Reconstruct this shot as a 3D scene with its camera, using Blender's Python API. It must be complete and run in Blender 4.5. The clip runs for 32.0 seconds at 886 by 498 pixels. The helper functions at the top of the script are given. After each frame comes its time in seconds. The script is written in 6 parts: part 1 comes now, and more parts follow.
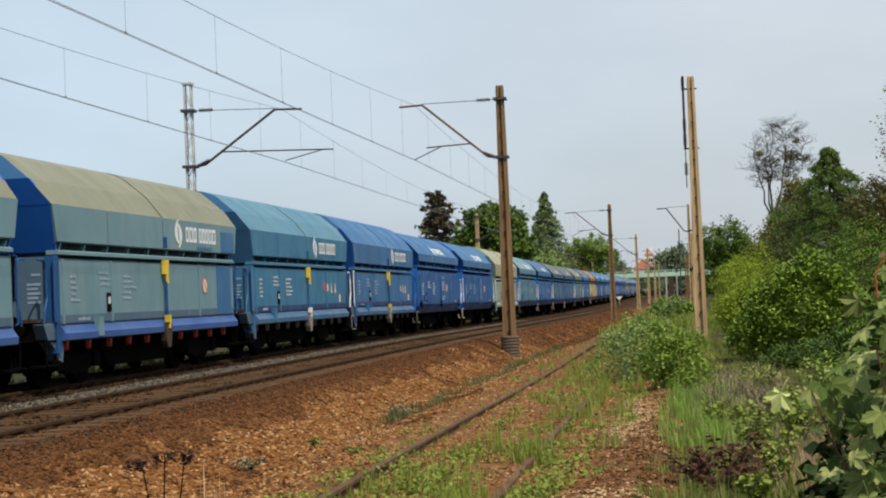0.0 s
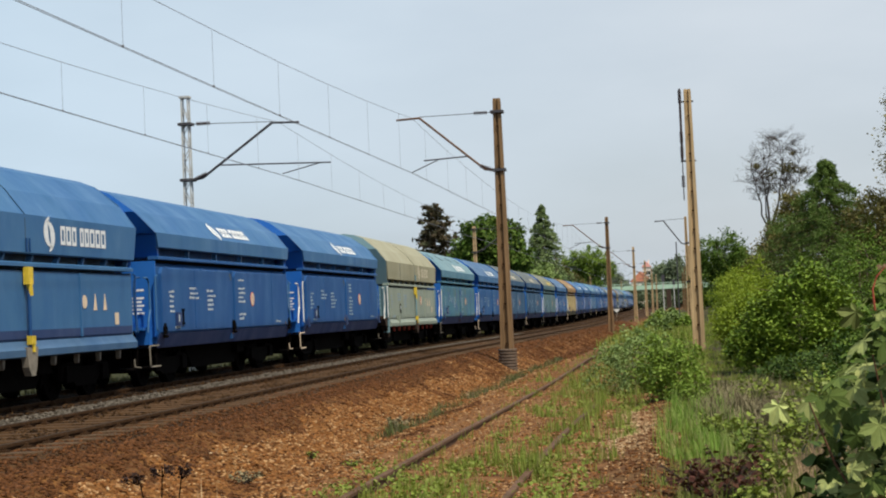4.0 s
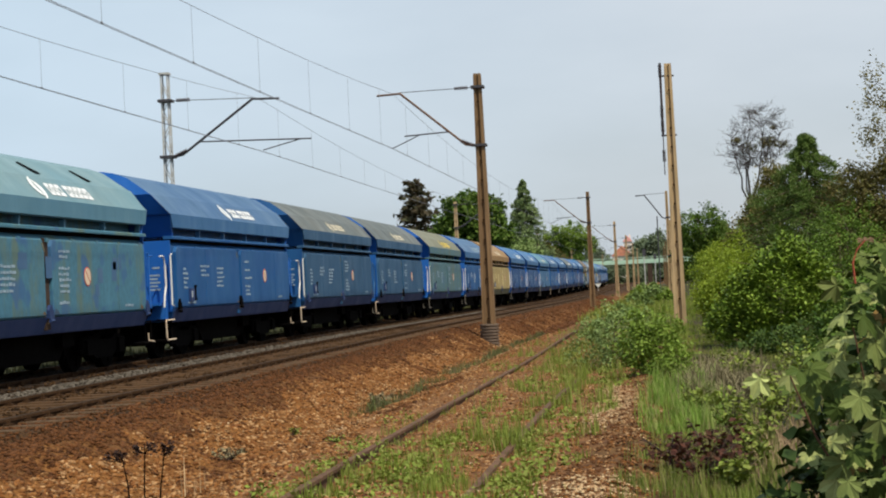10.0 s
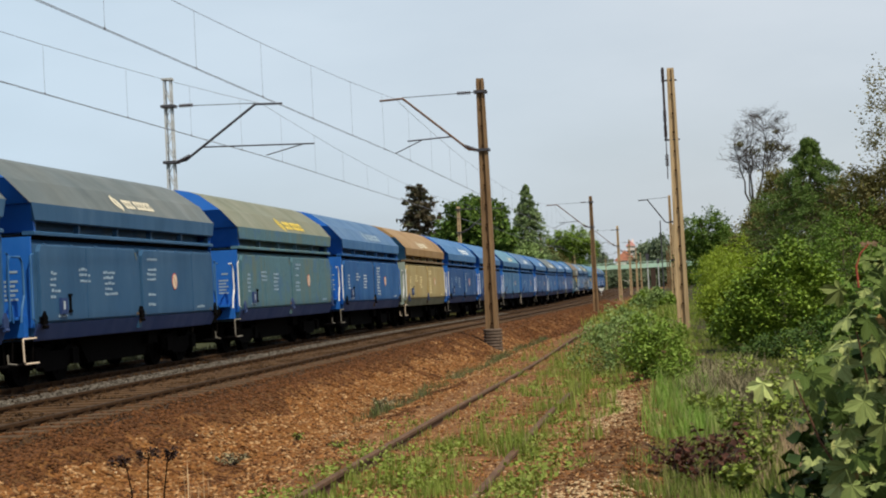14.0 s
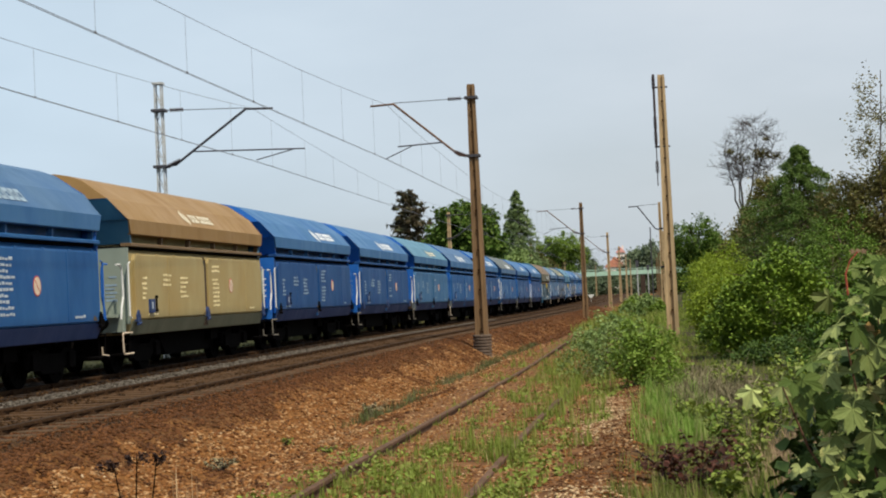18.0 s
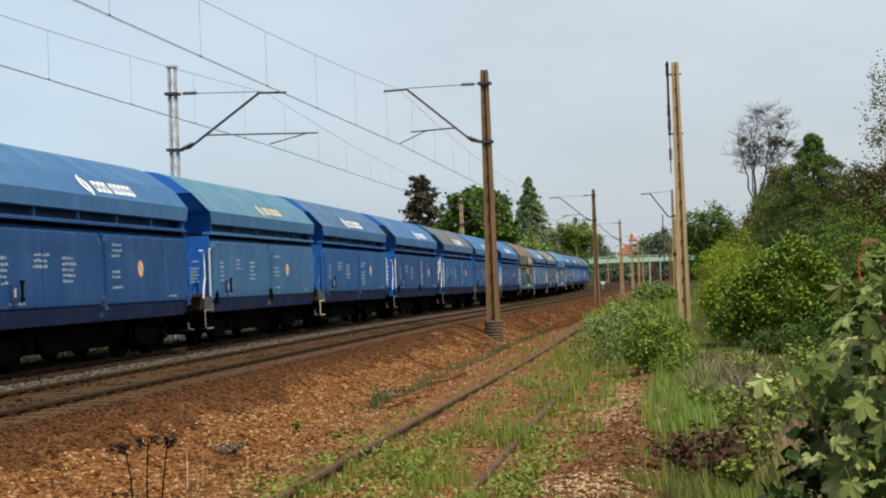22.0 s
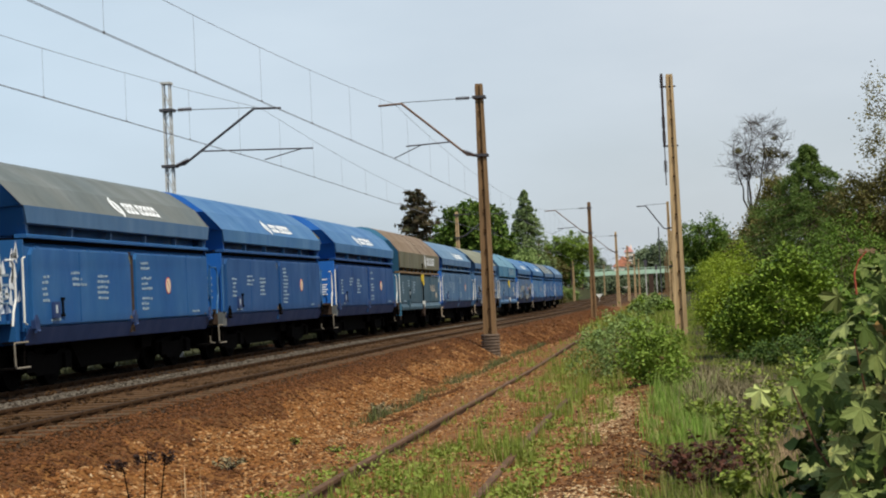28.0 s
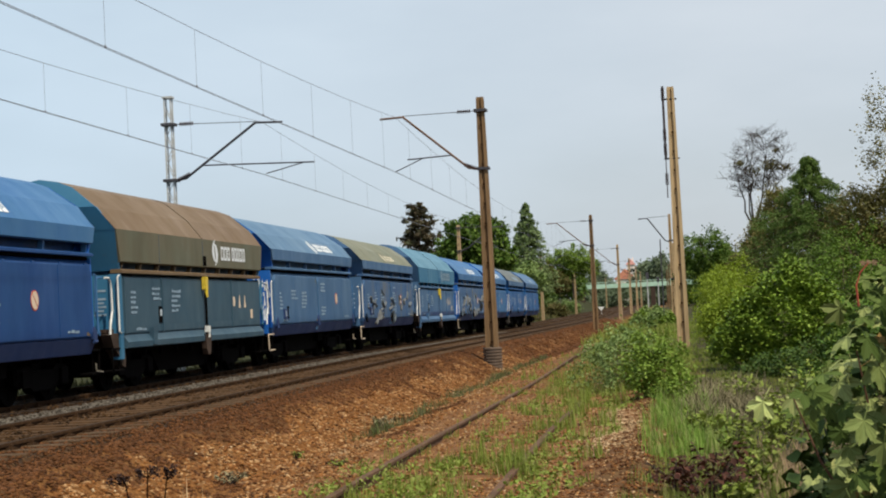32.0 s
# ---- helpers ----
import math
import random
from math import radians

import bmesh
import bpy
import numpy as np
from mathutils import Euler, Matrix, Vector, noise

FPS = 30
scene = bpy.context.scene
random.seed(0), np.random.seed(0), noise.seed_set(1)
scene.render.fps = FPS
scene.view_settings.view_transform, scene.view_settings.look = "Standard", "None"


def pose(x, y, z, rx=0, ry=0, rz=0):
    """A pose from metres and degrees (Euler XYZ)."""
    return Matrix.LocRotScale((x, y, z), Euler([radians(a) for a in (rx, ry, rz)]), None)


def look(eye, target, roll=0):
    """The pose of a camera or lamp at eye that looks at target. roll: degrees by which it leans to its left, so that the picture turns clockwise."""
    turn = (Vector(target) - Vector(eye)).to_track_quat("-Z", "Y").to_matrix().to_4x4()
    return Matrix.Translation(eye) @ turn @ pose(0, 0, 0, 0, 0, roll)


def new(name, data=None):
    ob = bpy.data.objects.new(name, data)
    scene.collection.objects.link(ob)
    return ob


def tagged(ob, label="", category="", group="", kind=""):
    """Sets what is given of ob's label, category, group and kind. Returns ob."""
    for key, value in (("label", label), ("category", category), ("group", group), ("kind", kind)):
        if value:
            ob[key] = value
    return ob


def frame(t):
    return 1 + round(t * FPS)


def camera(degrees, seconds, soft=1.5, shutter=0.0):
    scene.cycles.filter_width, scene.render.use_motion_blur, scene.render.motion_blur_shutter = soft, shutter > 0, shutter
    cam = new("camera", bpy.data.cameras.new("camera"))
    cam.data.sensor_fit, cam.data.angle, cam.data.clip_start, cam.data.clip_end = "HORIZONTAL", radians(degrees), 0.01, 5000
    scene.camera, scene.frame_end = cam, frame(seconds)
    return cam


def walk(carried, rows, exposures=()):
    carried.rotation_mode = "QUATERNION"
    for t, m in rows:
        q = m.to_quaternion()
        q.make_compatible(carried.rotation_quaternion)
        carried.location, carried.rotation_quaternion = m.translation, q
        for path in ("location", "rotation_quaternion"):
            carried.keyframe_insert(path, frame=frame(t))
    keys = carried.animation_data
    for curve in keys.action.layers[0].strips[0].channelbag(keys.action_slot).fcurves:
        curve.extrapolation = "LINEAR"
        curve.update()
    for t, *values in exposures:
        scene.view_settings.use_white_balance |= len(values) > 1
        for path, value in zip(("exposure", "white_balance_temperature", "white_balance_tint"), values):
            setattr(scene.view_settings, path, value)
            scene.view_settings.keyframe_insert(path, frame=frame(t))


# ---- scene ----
LENS = 29.29          # degrees across the width
EYE_Z = 1.282         # camera height above the rail heads
T1, T2 = -8.41, -11.98    # centre lines of the near and the far track
PITCH = 12.70         # wagon length over buffers


def aim(turn, tilt, lean):
    return pose(0, 0, EYE_Z, 90 + tilt, 0, turn) @ pose(0, 0, 0, 0, 0, -lean)


cam = camera(LENS, 32.0, soft=2.0)
walk(cam, [
    (0, aim(8.456, 1.638, 2.366)), (0.5, aim(8.412, 1.670, 2.214)), (1, aim(8.395, 1.711, 2.536)), (1.5, aim(8.395, 1.831, 2.340)),
    (2, aim(8.410, 1.927, 2.202)), (2.5, aim(8.405, 2.012, 2.190)), (3, aim(8.414, 2.049, 2.401)), (3.5, aim(8.403, 2.081, 2.441)),
    (5.5, aim(8.101, 1.935, 2.585)), (6, aim(8.066, 1.901, 2.726)), (6.5, aim(8.274, 1.999, 3.581)), (7, aim(8.419, 1.997, 3.269)),
    (7.5, aim(8.411, 2.003, 2.794)), (8, aim(7.758, 1.857, 2.865)), (8.5, aim(7.663, 1.710, 2.688)), (9, aim(7.657, 1.563, 2.872)),
    (9.5, aim(7.680, 1.412, 2.821)), (10, aim(7.758, 1.216, 2.805)), (10.5, aim(7.902, 1.133, 2.933)), (11, aim(8.142, 1.093, 3.013)),
    (11.5, aim(8.173, 1.243, 3.005)), (12, aim(8.194, 1.318, 3.062)), (12.5, aim(8.202, 1.282, 2.883)), (13, aim(8.176, 1.356, 2.769)),
    (13.5, aim(7.978, 1.407, 3.032)), (14, aim(7.855, 1.385, 2.911)), (14.5, aim(7.847, 1.264, 2.928)), (16.5, aim(7.470, 1.408, 2.656)),
    (17, aim(7.441, 1.442, 2.465)), (17.5, aim(7.456, 1.487, 2.589)), (18, aim(7.508, 1.559, 2.650)), (18.5, aim(7.529, 1.581, 2.587)),
    (19, aim(7.610, 1.520, 2.535)), (19.5, aim(7.662, 1.359, 2.448)), (20, aim(7.738, 1.231, 2.249)), (20.5, aim(7.833, 1.152, 2.310)),
    (21, aim(7.905, 1.147, 2.438)), (21.5, aim(7.920, 1.170, 2.324)), (22, aim(7.937, 1.090, 2.144)), (22.5, aim(7.927, 1.039, 2.405)),
    (23, aim(7.855, 0.979, 2.446)), (23.5, aim(7.815, 0.969, 2.625)), (24, aim(7.803, 1.081, 2.598)), (24.5, aim(7.890, 1.278, 2.729)),
    (25, aim(7.968, 1.548, 2.918)), (25.5, aim(7.964, 1.730, 2.882)), (27.5, aim(7.740, 1.627, 2.846)), (28, aim(7.785, 1.557, 2.664)),
    (28.5, aim(7.808, 1.590, 2.553)), (29, aim(7.832, 1.755, 2.712)), (29.5, aim(7.795, 1.913, 2.723)), (30, aim(7.800, 2.023, 2.758)),
    (30.5, aim(7.766, 2.009, 2.658)), (31, aim(7.680, 1.949, 2.678)), (31.5, aim(7.699, 1.991, 2.532)), (32, aim(7.821, 2.007, 2.852)),
])


# ---- world and sun ----
SUN = Vector((0.45, -0.46, 1.0)).normalized()
world = bpy.data.worlds.new("sky")
scene.world = world
world.use_nodes = True
wn, wl = world.node_tree.nodes, world.node_tree.links
wn.clear()
w_out = wn.new("ShaderNodeOutputWorld")
w_bg = wn.new("ShaderNodeBackground")
sky = wn.new("ShaderNodeTexSky")
sky.sky_type, sky.sun_disc = 'NISHITA', False
sky.sun_elevation = math.asin(SUN.z)
sky.sun_rotation = math.atan2(SUN.x, SUN.y)
sky.air_density, sky.dust_density, sky.ozone_density = 1.0, 2.5, 1.0
w_tc = wn.new("ShaderNodeTexCoord")
w_map = wn.new("ShaderNodeMapping")
w_map.inputs["Scale"].default_value = (1.0, 1.0, 3.0)
w_noise = wn.new("ShaderNodeTexNoise")
w_noise.inputs["Scale"].default_value = 2.2
w_noise.inputs["Detail"].default_value = 6
w_ramp = wn.new("ShaderNodeValToRGB")
w_ramp.color_ramp.elements[0].position, w_ramp.color_ramp.elements[0].color = 0.34, (0.64, 0.64, 0.64, 1)
w_ramp.color_ramp.elements[1].position, w_ramp.color_ramp.elements[1].color = 0.62, (0.96, 0.96, 0.96, 1)
w_mix = wn.new("ShaderNodeMixRGB")
w_sep = wn.new("ShaderNodeSeparateXYZ")
w_veil = wn.new("ShaderNodeMapRange")                    # the haze is thinner and bluer towards the west
w_veil.inputs["From Min"].default_value, w_veil.inputs["From Max"].default_value = -0.42, 0.02
w_tone = wn.new("ShaderNodeMixRGB")
w_tone.inputs[1].default_value, w_tone.inputs[2].default_value = (5.75, 7.15, 8.4, 1), (6.55, 7.2, 7.85, 1)
wl.new(w_tc.outputs["Generated"], w_map.inputs[0])
wl.new(w_map.outputs[0], w_noise.inputs["Vector"])
wl.new(w_noise.outputs["Fac"], w_ramp.inputs[0])
wl.new(w_ramp.outputs[0], w_mix.inputs[0])
wl.new(w_tc.outputs["Generated"], w_sep.inputs[0])
wl.new(w_sep.outputs[0], w_veil.inputs[0])
wl.new(w_veil.outputs[0], w_tone.inputs[0])
wl.new(w_tone.outputs[0], w_mix.inputs[2])
wl.new(sky.outputs[0], w_mix.inputs[1])
wl.new(w_mix.outputs[0], w_bg.inputs[0])
w_bg.inputs[1].default_value = 0.105
wl.new(w_bg.outputs[0], w_out.inputs[0])
sun = new("sun", bpy.data.lights.new("sun", 'SUN'))
sun.data.energy, sun.data.angle, sun.data.color = 5.0, radians(0.8), (1.0, 0.90, 0.72)
sun.matrix_world = look(SUN * 200, (0, 0, 0))
scene.view_settings.exposure = 0.0


# ---- materials ----
def nodes_of(name):
    m = bpy.data.materials.new(name)
    m.use_nodes = True
    nt = m.node_tree
    return m, nt.nodes, nt.links, nt.nodes["Principled BSDF"]


def noise_node(n, l, scale, detail=5, vec=None, rough=0.6):
    t = n.new("ShaderNodeTexNoise")
    t.inputs["Scale"].default_value, t.inputs["Detail"].default_value = scale, detail
    t.inputs["Roughness"].default_value = rough
    if vec:
        l.new(vec, t.inputs["Vector"])
    return t.outputs["Fac"]


def ramp_node(n, l, fac, p0, p1, c0=(0, 0, 0), c1=(1, 1, 1)):
    r = n.new("ShaderNodeValToRGB")
    e = r.color_ramp.elements
    e[0].position, e[0].color, e[1].position, e[1].color = p0, (*c0, 1), p1, (*c1, 1)
    l.new(fac, r.inputs[0])
    return r.outputs[0]


def mix_node(n, l, fac, a, b, kind="MIX"):
    m = n.new("ShaderNodeMixRGB")
    m.blend_type = kind
    for sock, v in zip(m.inputs, (fac, a, b)):
        if isinstance(v, (int, float)):
            sock.default_value = v
        elif isinstance(v, tuple):
            sock.default_value = (*v, 1)
        else:
            l.new(v, sock)
    return m.outputs[0]


def bump_node(n, l, b, height, strength, dist=0.02):
    bp = n.new("ShaderNodeBump")
    bp.inputs["Strength"].default_value, bp.inputs["Distance"].default_value = strength, dist
    l.new(height, bp.inputs["Height"])
    l.new(bp.outputs[0], b.inputs["Normal"])


def coords(n, l, scale=(1, 1, 1), shifted=True):
    """Object coordinates, shifted by chance from thing to thing."""
    tc = n.new("ShaderNodeTexCoord")
    mp = n.new("ShaderNodeMapping")
    mp.inputs["Scale"].default_value = scale
    l.new(tc.outputs["Object"], mp.inputs[0])
    if shifted:
        oi = n.new("ShaderNodeObjectInfo")
        mu = n.new("ShaderNodeMath")
        mu.operation, mu.inputs[1].default_value = 'MULTIPLY', 57.0
        l.new(oi.outputs["Random"], mu.inputs[0])
        cb = n.new("ShaderNodeCombineXYZ")
        l.new(mu.outputs[0], cb.inputs[1])
        l.new(cb.outputs[0], mp.inputs["Location"])
    return mp.outputs[0]


PAINT = 0.57


def paint(name, col, faded, rust=0.25, rough=0.5):
    """Old wagon paint: faded areas, run-down streaks, rust spots and grime."""
    m, n, l, b = nodes_of(name)
    big = noise_node(n, l, 0.7, 4, coords(n, l))
    streak = noise_node(n, l, 1.1, 6, coords(n, l, (1, 1.0, 0.4)))
    fine = noise_node(n, l, 14, 5, coords(n, l, (1, 1, 0.5)))
    col, faded = tuple(v * PAINT for v in col), tuple(v * PAINT for v in faded)
    c = mix_node(n, l, ramp_node(n, l, big, 0.3, 0.7), col, faded)
    dark = tuple(v * 0.6 for v in col)
    c = mix_node(n, l, ramp_node(n, l, streak, 0.53, 0.76, c1=(0.40,) * 3), c, dark)
    light = tuple(min(1, v * 1.25 + 0.02) for v in faded)
    c = mix_node(n, l, ramp_node(n, l, streak, 0.28, 0.44, (0.34,) * 3, (0, 0, 0)), c, light)
    c = mix_node(n, l, ramp_node(n, l, fine, 0.62, 0.74, c1=(rust,) * 3), c, (0.12, 0.075, 0.05))
    l.new(c, b.inputs["Base Color"])
    l.new(ramp_node(n, l, streak, 0.2, 0.8, (rough - 0.1,) * 3, (rough + 0.2,) * 3), b.inputs["Roughness"])
    b.inputs["Specular IOR Level"].default_value = 0.22
    bump_node(n, l, b, big, 0.25, 0.05)
    return m


def plain(name, col, rough=0.7, vary=0.35, scale=6.0, metal=0.0, stretch=(1, 1, 1), bump=0.2, gloss=0.2):
    m, n, l, b = nodes_of(name)
    b.inputs["Specular IOR Level"].default_value = gloss
    v = coords(n, l, stretch)
    a = noise_node(n, l, scale, 6, v)
    d = noise_node(n, l, scale * 0.18, 3, v)
    c = mix_node(n, l, ramp_node(n, l, a, 0.3, 0.7), tuple(x * (1 - vary) for x in col), tuple(min(1, x * (1 + vary)) for x in col))
    c = mix_node(n, l, ramp_node(n, l, d, 0.35, 0.65, c1=(0.5,) * 3), c, tuple(x * (1 - 0.8 * vary) for x in col))
    l.new(c, b.inputs["Base Color"])
    b.inputs["Roughness"].default_value, b.inputs["Metallic"].default_value = rough, metal
    if bump:
        bump_node(n, l, b, a, bump, 0.01)
    return m


def islands(name, cols, rough=0.8, through_light=0.0, gloss=0.12):
    """For leaves, blades and stones: each island takes its own tone out of cols."""
    m, n, l, b = nodes_of(name)
    g = n.new("ShaderNodeNewGeometry")
    r = n.new("ShaderNodeValToRGB")
    e = r.color_ramp.elements
    while len(e) < len(cols):
        e.new(0.5)
    for i, (el, c) in enumerate(zip(e, cols)):
        el.position, el.color = i / (len(cols) - 1), (*c, 1)
    l.new(g.outputs["Random Per Island"], r.inputs[0])
    l.new(r.outputs[0], b.inputs["Base Color"])
    b.inputs["Roughness"].default_value = rough
    b.inputs["Specular IOR Level"].default_value = gloss
    if through_light:
        tr = n.new("ShaderNodeBsdfTranslucent")
        l.new(mix_node(n, l, 1.0, r.outputs[0], (1.0, 1.0, 0.55), "MULTIPLY"), tr.inputs[0])
        mx = n.new("ShaderNodeMixShader")
        mx.inputs[0].default_value = through_light
        l.new(b.outputs[0], mx.inputs[1])
        l.new(tr.outputs[0], mx.inputs[2])
        l.new(mx.outputs[0], n["Material Output"].inputs[0])
    return m


def ground_material():
    m, n, l, b = nodes_of("ground_soil")
    geo = n.new("ShaderNodeNewGeometry")
    pos = geo.outputs["Position"]
    sep = n.new("ShaderNodeSeparateXYZ")
    l.new(pos, sep.inputs[0])
    wob = noise_node(n, l, 0.8, 5, pos)
    fine = noise_node(n, l, 22, 6, pos)
    mid = noise_node(n, l, 4.0, 6, pos)
    add = n.new("ShaderNodeMath")
    add.operation = 'MULTIPLY_ADD'
    add.inputs[1].default_value = 3.0
    l.new(wob, add.inputs[0])
    l.new(sep.outputs[0], add.inputs[2])

    def step(x0, x1):
        mr = n.new("ShaderNodeMapRange")
        mr.inputs["From Min"].default_value, mr.inputs["From Max"].default_value = x0, x1
        l.new(add.outputs[0], mr.inputs[0])
        return mr.outputs[0]
    ballast = mix_node(n, l, ramp_node(n, l, fine, 0.3, 0.72), (0.065, 0.027, 0.009), (0.23, 0.106, 0.034))
    earth = mix_node(n, l, ramp_node(n, l, mid, 0.35, 0.7), (0.085, 0.040, 0.019), (0.21, 0.108, 0.048))
    # soil below the plants, darkened to deepen the shade among them
    green = mix_node(n, l, ramp_node(n, l, mid, 0.3, 0.7), (0.022, 0.020, 0.009), (0.058, 0.052, 0.022))
    grime = mix_node(n, l, ramp_node(n, l, fine, 0.3, 0.7), (0.018, 0.010, 0.006), (0.06, 0.034, 0.018))
    # ground beyond the far track, darkened for the shade behind the train
    far_green = mix_node(n, l, ramp_node(n, l, wob, 0.3, 0.7), (0.018, 0.022, 0.008), (0.04, 0.04, 0.016))
    c = mix_node(n, l, step(-14.6, -13.2), far_green, grime)
    c = mix_node(n, l, step(-5.55, -4.6), c, ballast)
    c = mix_node(n, l, step(-3.6, -2.6), c, earth)
    c = mix_node(n, l, step(0.6, 1.9), c, green)
    away = n.new("ShaderNodeMapRange")                      # the old track bed is overgrown farther along
    away.inputs["From Min"].default_value, away.inputs["From Max"].default_value = 46.0, 62.0
    l.new(sep.outputs[1], away.inputs[0])
    both_ways = n.new("ShaderNodeMath")
    both_ways.operation = 'MULTIPLY'
    l.new(away.outputs[0], both_ways.inputs[0])
    l.new(step(-2.2, -1.0), both_ways.inputs[1])
    c = mix_node(n, l, both_ways.outputs[0], c, green)
    l.new(c, b.inputs["Base Color"])
    b.inputs["Roughness"].default_value, b.inputs["Specular IOR Level"].default_value = 0.95, 0.08
    bump_node(n, l, b, fine, 0.6, 0.03)
    return m


M = {}
M["ground"] = ground_material()
# near-black for grimy steel, and for the painted shade under the ledge
M["dark"] = plain("grimy_and_shade_black", (0.0035, 0.003, 0.003), 0.9, 0.5, 9)
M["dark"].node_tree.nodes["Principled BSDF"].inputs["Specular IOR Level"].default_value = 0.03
M["steel"] = plain("worn_rail_head", (0.04, 0.027, 0.018), 0.8, 0.25, 3, 0.0, (4, 0.3, 4), gloss=0.08)
M["sleeper_dark"] = plain("oil_black_sleeper", (0.018, 0.011, 0.007), 0.95, 0.35, 6, 0, (1, 4, 1))
M["split_wood"] = plain("split_pale_wood", (0.144, 0.097, 0.061), 0.9, 0.3, 9)
M["brown_iron"] = plain("rust_brown_iron", (0.05, 0.033, 0.025), 0.9, 0.4, 5)
M["rust"] = plain("rusty_rail_side", (0.05, 0.027, 0.014), 0.9, 0.4, 8, gloss=0.05)
M["oldrail"] = plain("brown_rusted_rail", (0.105, 0.058, 0.034), 0.9, 0.45, 7)
M["sleeper"] = plain("weathered_sleeper", (0.062, 0.033, 0.014), 0.9, 0.35, 6, 0, (1, 4, 1))
M["concrete"] = plain("aged_mast_concrete", (0.40, 0.29, 0.165), 0.85, 0.38, 5, 0, (3, 3, 0.2))
M["brownmast"] = plain("brown_stained_mast_concrete", (0.18, 0.112, 0.058), 0.85, 0.38, 5, 0, (3, 3, 0.2))
M["galv"] = plain("galvanised_steel", (0.42, 0.43, 0.43), 0.6, 0.2, 8)
M["rustarm"] = plain("rusted_tube", (0.14, 0.085, 0.06), 0.8, 0.4, 8)
M["darkarm"] = plain("dark_painted_tube", (0.055, 0.055, 0.065), 0.6, 0.3, 8)
M["wire"] = plain("weathered_copper_wire", (0.15, 0.16, 0.18), 0.6, 0.2, 8)
M["insulator"] = plain("brown_insulator", (0.05, 0.035, 0.035), 0.3, 0.3, 8)
M["white"] = plain("white_handrail_paint", (0.66, 0.67, 0.66), 0.5, 0.15, 8)
M["marking"] = plain("stencilled_white_marking", (0.66, 0.70, 0.74), 0.6, 0.15, 12)
M["softmark"] = plain("half_worn_white_marking", (0.40, 0.46, 0.52), 0.6, 0.25, 12)
M["creammark"] = plain("worn_cream_lettering", (0.60, 0.55, 0.42), 0.6, 0.2, 12)
M["sandmark"] = plain("worn_cream_marking", (0.72, 0.62, 0.36), 0.7, 0.25, 12)
M["dimmark"] = plain("worn_pale_marking", (0.24, 0.33, 0.42), 0.6, 0.25, 12)
M["cream"] = plain("cream_sign_face", (0.62, 0.50, 0.38), 0.5, 0.1, 8)
M["red"] = plain("faded_red_paint", (0.42, 0.07, 0.05), 0.6, 0.3, 8)
M["yellow"] = plain("yellow_lever_paint", (0.62, 0.46, 0.05), 0.5, 0.3, 8)
M["trunk"] = plain("tree_bark", (0.10, 0.075, 0.055), 0.95, 0.4, 9, 0, (3, 3, 0.5))
M["twig"] = plain("grey_twig", (0.06, 0.05, 0.043), 0.95, 0.3, 9)
M["worn_edge"] = plain("worn_step_paint", (0.20, 0.18, 0.15), 0.7, 0.3, 9)
M["stone"] = islands("rust_brown_ballast_stone", [(0.034, 0.014, 0.006), (0.14, 0.056, 0.019), (0.23, 0.10, 0.033), (0.085, 0.034, 0.012), (0.40, 0.245, 0.12), (0.175, 0.074, 0.024), (0.275, 0.13, 0.045)], 0.9)
M["stone_dark"] = islands("dark_red_ballast_stone", [(0.040, 0.017, 0.007), (0.085, 0.036, 0.014), (0.13, 0.054, 0.021), (0.062, 0.026, 0.010)], 0.9)
M["greystone"] = islands("pale_grey_ballast_stone", [(0.026, 0.021, 0.016), (0.075, 0.066, 0.055), (0.155, 0.138, 0.118), (0.045, 0.037, 0.029)], 0.9)
M["darkstone"] = islands("oil_dark_ballast_stone", [(0.016, 0.009, 0.004), (0.043, 0.023, 0.010), (0.078, 0.042, 0.018)], 0.9)
M["chip"] = islands("straw_and_chippings", [(0.24, 0.12, 0.05), (0.42, 0.27, 0.13), (0.18, 0.08, 0.035), (0.55, 0.42, 0.26)], 0.9)
M["straw_chip"] = islands("pale_straw_chip", [(0.36, 0.24, 0.13), (0.54, 0.41, 0.25), (0.29, 0.17, 0.09), (0.45, 0.33, 0.19)], 0.9)
M["grass"] = islands("fresh_grass", [(0.12, 0.175, 0.026), (0.19, 0.25, 0.045), (0.26, 0.30, 0.075), (0.14, 0.20, 0.03), (0.31, 0.28, 0.12)], 0.7, 0.3)
M["dry"] = islands("dry_stalks", [(0.22, 0.15, 0.085), (0.34, 0.25, 0.155), (0.16, 0.11, 0.07), (0.29, 0.205, 0.14)], 0.9)
M["leaf_bush"] = islands("bright_bush_leaf", [(0.0467, 0.0978, 0.0102), (0.085, 0.153, 0.0187), (0.136, 0.2125, 0.0306), (0.0638, 0.119, 0.0136)], 0.55, 0.08)
M["leaf_grey"] = islands("grey_green_leaf", [(0.11, 0.17, 0.05), (0.17, 0.245, 0.08), (0.23, 0.31, 0.12), (0.13, 0.20, 0.055)], 0.6, 0.18)
M["leaf_yellow"] = islands("yellow_green_leaf", [(0.15, 0.215, 0.02), (0.25, 0.325, 0.042), (0.19, 0.26, 0.03)], 0.6, 0.38)
M["leaf_mid"] = islands("mid_green_leaf", [(0.04, 0.09, 0.012), (0.08, 0.14, 0.022), (0.13, 0.19, 0.04)], 0.6, 0.12)
M["leaf_dark"] = islands("dark_green_leaf", [(0.025, 0.052, 0.012), (0.055, 0.10, 0.022), (0.085, 0.13, 0.03)], 0.65, 0.2)
